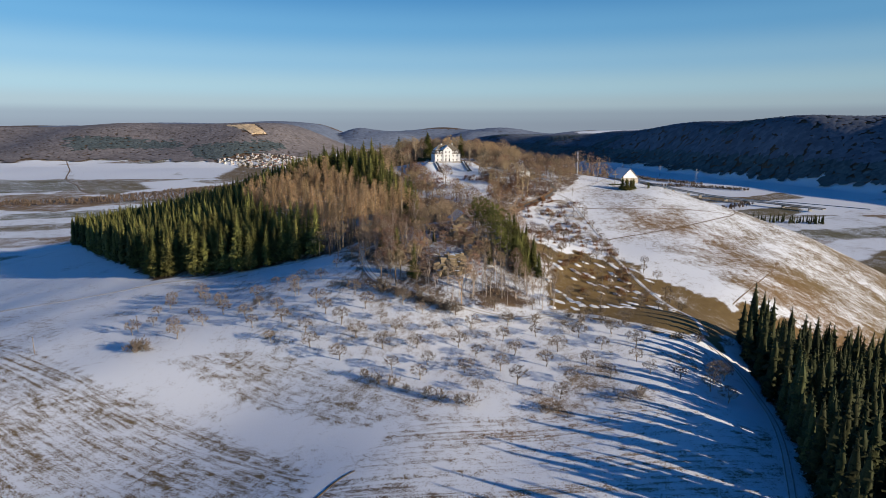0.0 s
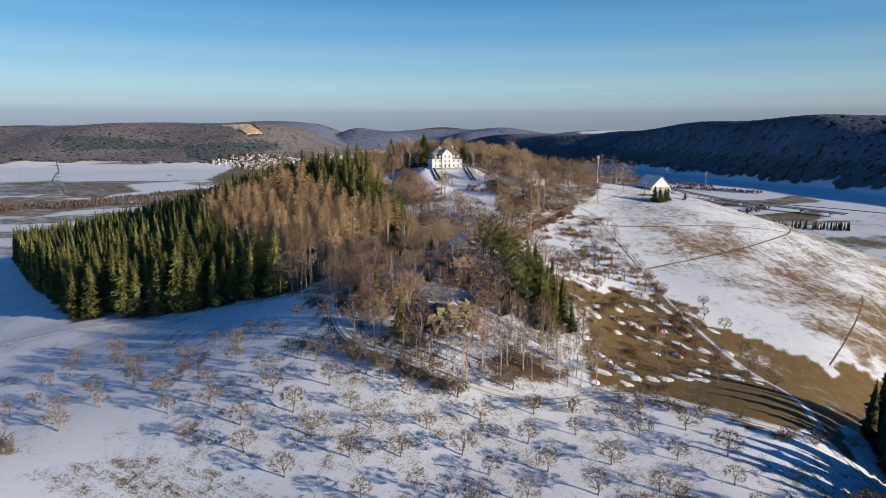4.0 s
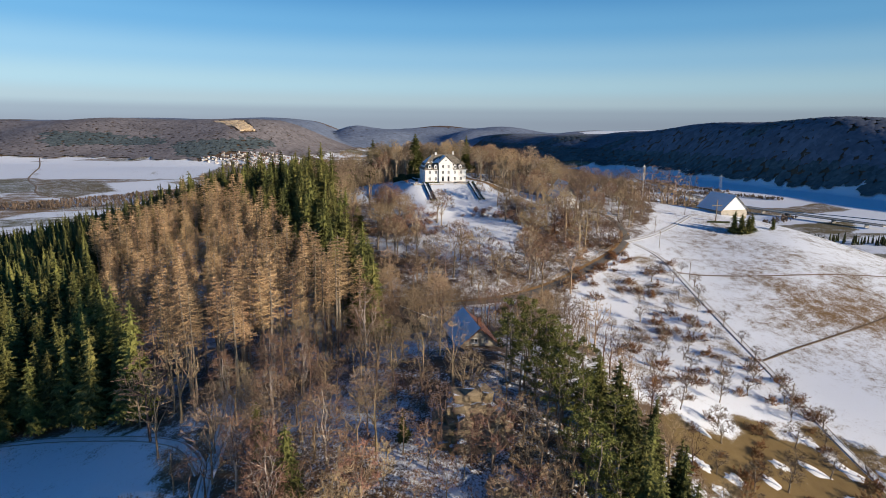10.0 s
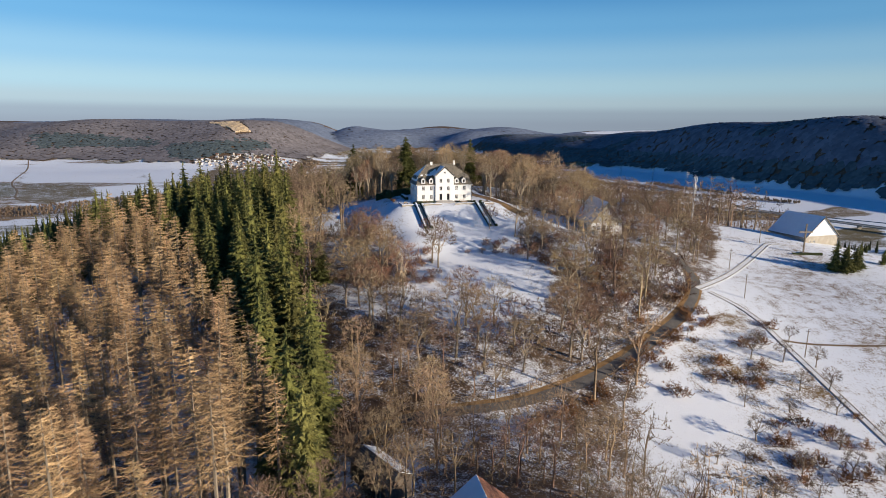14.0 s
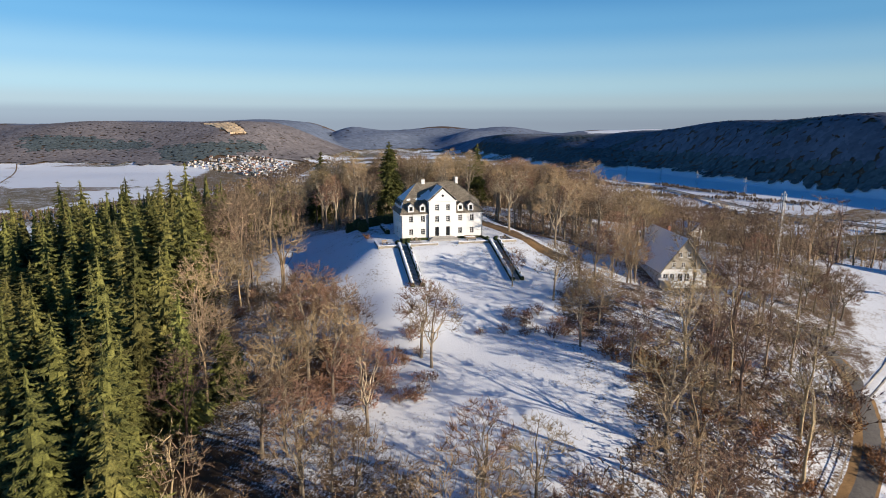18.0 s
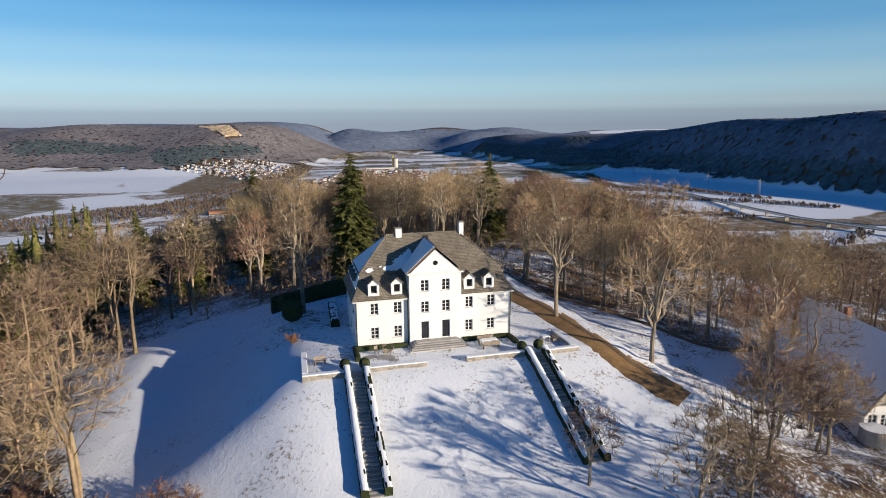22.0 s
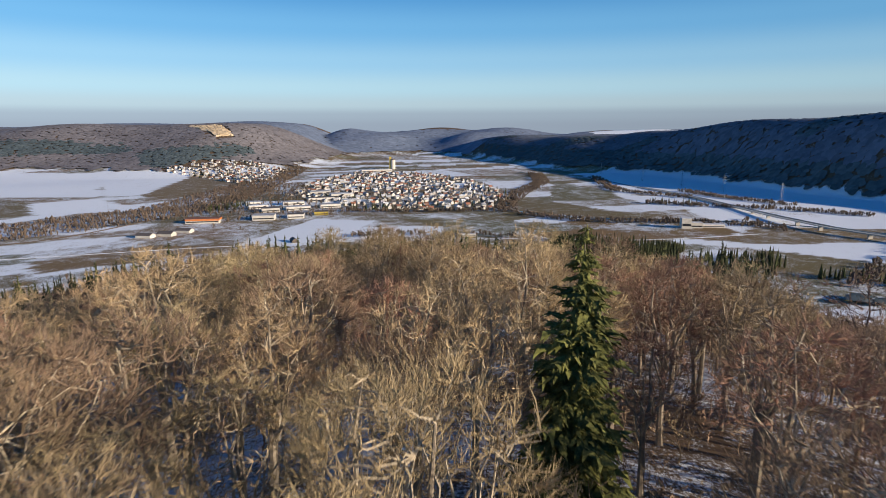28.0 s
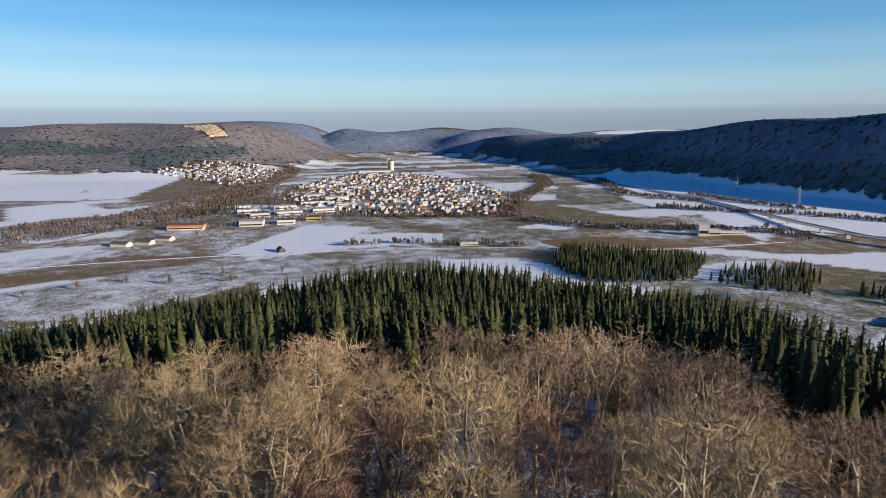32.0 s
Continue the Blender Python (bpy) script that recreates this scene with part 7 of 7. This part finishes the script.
# grain silo
silo = thing("silo", pose(-198, 2900, ground(-198, 2900)), "tall pale concrete silo tower above the village", "silo")
p = Shape()
p.tube([Vector((0, 0, -3)), Vector((0, 0, 38))], [10, 10], 16)
part("tower", p, PLASTER, silo)
part("lift_head", Shape().box(-14, -6, -5, 5, 0, 50, 0.3), YELLOW, silo, "yellow lift tower")
part("cap", Shape().box(-8, 8, -8, 8, 38, 41, 1.5), ROOFS[0], silo)

# road bridge over the valley floor
CONCRETE = grain("concrete", (0.30, 0.28, 0.25), (0.48, 0.45, 0.41), scale=0.1, fine=1)
bridge = thing("road_bridge", pose(0, 0, 0), "long low concrete road bridge on pale piers", "bridge")
line = [(770, 1180, 14), (700, 1300, 14), (640, 1427, 14), (622, 1560, 13), (615, 1690, 12), (610, 1850, 10), (600, 1990, 8), (560, 2150, 7)]
for (x0, y0, z0), (x1, y1, z1) in zip(line, line[1:]):
    a, b = Vector((x0, y0, z0)), Vector((x1, y1, z1))
    sd = Vector((b.y - a.y, a.x - b.x, 0)).normalized() * 6
    part("deck_span", Shape().slab([a - sd, b - sd, b + sd, a + sd][::-1], 1.8), CONCRETE, bridge)
    for e in (-1, 1):
        part("parapet", Shape().slab([a + sd * e * 1.0 + Vector((0, 0, 1.2)), b + sd * e + Vector((0, 0, 1.2)), b + sd * e * 0.94 + Vector((0, 0, 1.2)), a + sd * e * 0.94 + Vector((0, 0, 1.2))], 1.2), CONCRETE, bridge)
for (x0, y0, z0), (x1, y1, z1) in zip(line, line[1:]):
    for f in (0.2, 0.6):
        x, y, z = x0 + (x1 - x0) * f, y0 + (y1 - y0) * f, z0 + (z1 - z0) * f
        part("pier", Shape().box(-3.5, 3.5, -1.2, 1.2, ground(x, y) - 1, z - 1.6), CONCRETE, bridge, "", pose(x, y, 0))
road("valley_road", [(560, 2150), (520, 2350), (430, 2700), (300, 3100), (150, 3500)], 9, ASPHALT, "main road along the valley floor", lift=0.6)
road("railway", [(-1400, 1060), (-900, 1240), (-633, 1370), (-540, 1560), (-520, 1800), (-500, 2100), (-480, 2500)], 7, DIRT, "railway line on its low bank", "railway", lift=0.6)
road("field_way", [(-700, 1210), (-400, 1300), (-215, 1342), (-60, 1372), (110, 1376), (300, 1360), (520, 1420)], 4, PACKED, "snowy farm way across the valley", lift=0.4)
road("field_way", [(-1710, 2700), (-1480, 2350), (-1250, 1960), (-1080, 1740), (-960, 1570), (-830, 1480)], 5, DIRT, "dark farm way between snowy fields", lift=0.6)
RIVER, rn, rb = nodes_of("river_water")
rb.inputs["Base Color"].default_value, rb.inputs["Roughness"].default_value = (0.03, 0.045, 0.05, 1), 0.08
road("river", [(900, 1230), (640, 1500), (420, 1560), (260, 1600), (150, 1690), (140, 1800), (180, 2000), (300, 2300), (330, 2700)], 14, RIVER, "narrow winding river between trees", "river", lift=0.5)


PYLON = grain("weathered_pylon_steel", (0.16, 0.17, 0.18), (0.26, 0.27, 0.28), rough=0.6, scale=1, fine=5)


def pylon(x, y, tall):
    t = thing("power_pylon", pose(x, y, ground(x, y), 0, 0, 20), "tall steel lattice power pylon", "pylon", "power pylons")
    s = Shape()
    for sx, sy in ((-1, -1), (1, -1), (1, 1), (-1, 1)):
        s.tube([Vector((sx * 3, sy * 3, -1)), Vector((sx * 0.5, sy * 0.5, tall))], [0.16, 0.12], 4)
    for k in range(6):
        z, w = tall * k / 6, 3 - 2.5 * k / 6
        s.tube([Vector((-w, -w, z)), Vector((w * 0.8, -w * 0.8, z + tall / 6))], [0.09, 0.09], 4)
        s.tube([Vector((w, w, z)), Vector((-w * 0.8, w * 0.8, z + tall / 6))], [0.09, 0.09], 4)
    part("lattice_tower", s, PYLON, t)
    for z, w in ((tall * 0.72, 9), (tall * 0.86, 7)):
        part("cross_arm", Shape().box(-w, w, -0.2, 0.2, z, z + 0.4, 0.05), PYLON, t)


for x, y in ((790, 1845), (745, 2035), (690, 2175), (635, 2345), (560, 2560)):
    pylon(x, y, 42)


def dome_shape(seed, tall, wide):
    """A low rounded treetop; its neighbours close up to a canopy."""
    r, s = random.Random(seed), Shape()
    for k in range(5):
        a, q = k * math.tau / 5 + r.uniform(-0.4, 0.4), wide * r.uniform(0.75, 1.25)
        s.v.append(Vector((q * math.cos(a), q * math.sin(a), tall * r.uniform(0.2, 0.4))))
    s.v.append(Vector((r.uniform(-1.5, 1.5), r.uniform(-1.5, 1.5), tall)))
    s.f += [(k, (k + 1) % 5, 5) for k in range(5)]
    return (s,)


def tuft_shape(seed, blades, tall, wide, w):
    """A bare bush or small tree as a spray of twigs, for woods far off."""
    r, s = random.Random(seed), Shape()
    for k in range(blades):
        a, e = k * 2.4 + r.uniform(-0.4, 0.4), r.uniform(0.15, 1.0)
        top = Vector((math.cos(a) * wide * e, math.sin(a) * wide * e, tall * (1.05 - 0.45 * e * e) * r.uniform(0.8, 1.1)))
        s.blade(top, Vector((top.x * 0.2, top.y * 0.2, tall * r.uniform(-0.05, 0.2))), w * r.uniform(0.7, 1.3), Vector((-math.sin(a), math.cos(a), r.uniform(-0.5, 0.5))))
    return (s,)


VALLEYWOOD = grain("valley_brush", (0.075, 0.054, 0.04), (0.19, 0.135, 0.095), scale=0.05, fine=0.6, island=True, spread=0.3)


def along(points, width, spacing, seed):
    """Places strewn in a band along a line."""
    r, out = random.Random(seed), []
    for (x0, y0), (x1, y1) in zip(points, points[1:]):
        d = math.hypot(x1 - x0, y1 - y0)
        for _ in range(int(d * width / spacing ** 2)):
            f, o = r.random(), r.uniform(-width / 2, width / 2)
            out.append((x0 + (x1 - x0) * f + (y1 - y0) / d * o, y0 + (y1 - y0) * f - (x1 - x0) / d * o))
    return out


RAIL_WOOD = [(-562, 1482), (-490, 1608), (-461, 1740), (-461, 2079), (-541, 2882), (-610, 2987), (-610, 2648), (-615, 2309), (-628, 2007), (-640, 1720), (-760, 1530), (-900, 1380), (-1300, 1260), (-1300, 1180), (-900, 1270), (-660, 1380)]
bands = scatter(RAIL_WOOD, 8.5, 81, lambda x, y: wave_noise(x, y, 55, 82) < -0.75)
bands += along([(-140, 1400), (-60, 1420), (0, 1405), (60, 1410), (120, 1385)], 22, 8, 83)
bands += along([(160, 1640), (260, 1560), (420, 1530), (560, 1500)], 36, 6, 84)
bands += along([(130, 1660), (150, 1800), (200, 2000), (310, 2300), (340, 2650)], 50, 7, 85)
bands += along([(-195, 1690), (-100, 1680), (100, 1690)], 22, 6, 86)
bands += along([(460, 1800), (590, 1720), (700, 1690), (830, 1600)], 30, 6, 87)
bands += along([(510, 2460), (470, 2060), (600, 1900)], 40, 7, 88)
bands += along([(640, 2060), (680, 1900), (760, 1740)], 30, 6, 89)
bands += along([(560, 1560), (580, 1440)], 26, 8, 90)
bands += along([(700, 1330), (620, 1250), (500, 1150), (440, 1080)], 24, 8, 91)
bands += [(x + rng.uniform(-8, 8), y + rng.uniform(-8, 8)) for x, y in ((-294, 1180), (-380, 1150), (-340, 1190), (-420, 1120), (-460, 1110), (-500, 1090), (-250, 1215), (-310, 1260), (-230, 1180), (-180, 1230), (-340, 1460), (-390, 1480), (-300, 1440))]
r = random.Random(95)
bands += [(x + r.uniform(-14, 14), y + r.uniform(-14, 14)) for x, y, a in spots for _ in range(2) if r.random() < 0.75]
bands += [p for p in scatter([(-520, 1560), (-430, 1520), (-200, 1620), (-190, 1700), (-330, 1900), (-400, 2300), (-480, 2300), (-520, 1900)], 17, 99)]
wood_stuff("valley_trees", [tuft_shape(200 + k, 13, 9, 4.8, 0.8) for k in range(5)], bands, (0.35, 1.0), VALLEYWOOD, "bare trees and bushes along the valley floor", "trees", 21)
tiny_fir = [conifer_shapes(210 + i, 20, 4.0, 9, 7, 0.4, 0, fold=False)[1:] for i in range(2)]
copse = scatter([(140, 1240), (175, 1168), (240, 1172), (285, 1185), (345, 1290), (180, 1370), (150, 1300)], 6.2, 92)
copse += scatter([(290, 1180), (375, 1118), (430, 1190), (440, 1240), (350, 1230)], 9, 93)
copse += along([(430, 1130), (560, 1060), (680, 1040)], 26, 8, 94)
copse += [(x + r.uniform(-14, 14), y + r.uniform(-14, 14)) for x, y, a in spots if r.random() < 0.24]
copse += along([(470, 1800), (560, 1760)], 40, 14, 96) + along([(-480, 1680), (-430, 1790)], 40, 11, 97) + along([(-190, 1725), (-90, 1712)], 22, 9, 98)
wood_stuff("valley_spruces", tiny_fir, copse, (0.5, 0.85), NEEDLE_D, "dark spruce copses in the valley", "trees", 22)


# bare wood of the right hill: haze and cool shade painted into its blue-grey
SHADEWOOD = grain("hazy_shaded_bare_wood", (0.105, 0.12, 0.15), (0.15, 0.168, 0.205), scale=0.006, fine=0.07, island=True, spread=0.16, sheen=0.1)


def far_places(x0, x1, y0, y1, spacing, seed, rule):
    q = np.random.RandomState(seed)
    gx, gy = np.meshgrid(np.arange(x0, x1, spacing), np.arange(y0, y1, spacing))
    gx, gy = gx + q.uniform(-1.2, 1.2, gx.shape) * spacing, gy + q.uniform(-1.2, 1.2, gy.shape) * spacing
    keep = rule(gx, gy, height(gx, gy))
    return np.stack([gx[keep], gy[keep]], -1)


QUARRY_RIM = [(-1265, 3450), (-1040, 3180), (-990, 3120), (-930, 3200), (-985, 3290), (-1090, 3450)]


def in_quarry(x, y):
    return inside(x, y, QUARRY_RIM)


FOOT_SPRUCE = [(-1960, 3110), (-1680, 3135), (-1361, 3070), (-1286, 2944), (-1596, 2953), (-1790, 2880)]
LOWER_SPRUCE = [(-1245, 2931), (-1022, 2985), (-852, 3117), (-809, 3056), (-880, 2900), (-923, 2785), (-1041, 2661), (-1152, 2741)]


def pine_part(x, y):
    wx, wy = x + 22 * wave_noise(x, y, 60, 67), y + 30 * wave_noise(x, y, 70, 68)
    return (wave_noise(x, y, 420, 66) > 0.62) & (x > 0) | inside(wx, wy, FOOT_SPRUCE) | inside(wx, wy, LOWER_SPRUCE)


left_rule = lambda x, y, z: (z > 24 + 6 * wave_noise(x, y, 160, 41)) & ~in_quarry(x, y) & ~inside(x, y, SUBURB)
left = far_places(-2700, -380, 2480, 4000, 12, 101, left_rule)
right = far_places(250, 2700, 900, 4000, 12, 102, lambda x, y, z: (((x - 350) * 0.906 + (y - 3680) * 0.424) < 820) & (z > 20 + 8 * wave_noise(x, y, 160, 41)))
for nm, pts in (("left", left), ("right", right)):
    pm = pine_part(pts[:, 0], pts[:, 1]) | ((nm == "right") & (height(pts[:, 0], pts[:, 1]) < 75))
    wood_stuff("far_wood", [dome_shape(110 + k, 2.6, 14) for k in range(4)], pts[~pm], (0.55, 1.1), FARWOOD if nm == "left" else SHADEWOOD, "bare brown forest on the far hillside, greyed with painted haze", "forest", 31, -3.0, smooth=True, drape=True)
    wood_stuff("far_spruce_wood", [dome_shape(120 + k, 4.2, 12) for k in range(3)], pts[pm], (0.7, 1.1), FARSPRUCE, "dark spruce forest on the far hillside, greyed with painted haze", "forest", 32, -3.0, smooth=True, drape=True)
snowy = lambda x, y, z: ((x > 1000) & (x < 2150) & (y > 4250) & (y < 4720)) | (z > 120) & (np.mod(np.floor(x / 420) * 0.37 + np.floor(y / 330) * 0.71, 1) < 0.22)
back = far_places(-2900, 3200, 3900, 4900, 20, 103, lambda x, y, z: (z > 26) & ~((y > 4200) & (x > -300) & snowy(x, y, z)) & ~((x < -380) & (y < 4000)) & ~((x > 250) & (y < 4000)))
# these crowns carry the haze in their blue base colour
wood_stuff("far_wood", [dome_shape(130 + k, 3.0, 24) for k in range(4)], back, (0.8, 1.3), FARHAZE, "bare forest on the far ridges, blued with painted haze", "forest", 33, -3.0, smooth=True, drape=True)
# quarry face on the wooded hill
QUARRY = grain("quarry_rubble", (0.38, 0.27, 0.15), (0.62, 0.48, 0.31), scale=0.02, fine=0.15, bump=0.4)
qs = Shape()
nx, ny = 30, 40
for j in range(ny):
    for i in range(nx):
        f, g = i / (nx - 1), j / (ny - 1)
        x = (-1270 * (1 - g) - 1000 * g) * (1 - f) + (-1095 * (1 - g) - 945 * g) * f
        y = (3450 * (1 - g) + 3160 * g) * (1 - f) + (3450 * (1 - g) + 3225 * g) * f
        edge = 1.0 if 1 < i < nx - 2 and 1 < j < ny - 2 else 0.0
        x, y = x + 7 * math.sin(j * 0.9 + i * 2.1), y + 8 * math.sin(i * 1.3 + j * 0.4)
        terrace = (g * 7 + 0.35 * math.sin(f * 9)) % 1.0
        qs.v.append(Vector((x, y, ground(x, y) + (3.5 + 4 * terrace ** 3 - 1.5 * terrace) * edge - 5 * (1 - edge))))
for j in range(ny - 1):
    for i in range(nx - 1):
        a = j * nx + i
        qs.f.append((a + nx, a + nx + 1, a + 1, a))
tagged(new("quarry", qs.mesh("quarry", QUARRY)), "pale terraced quarry cut into the wooded hill", "quarry", kind="structure")
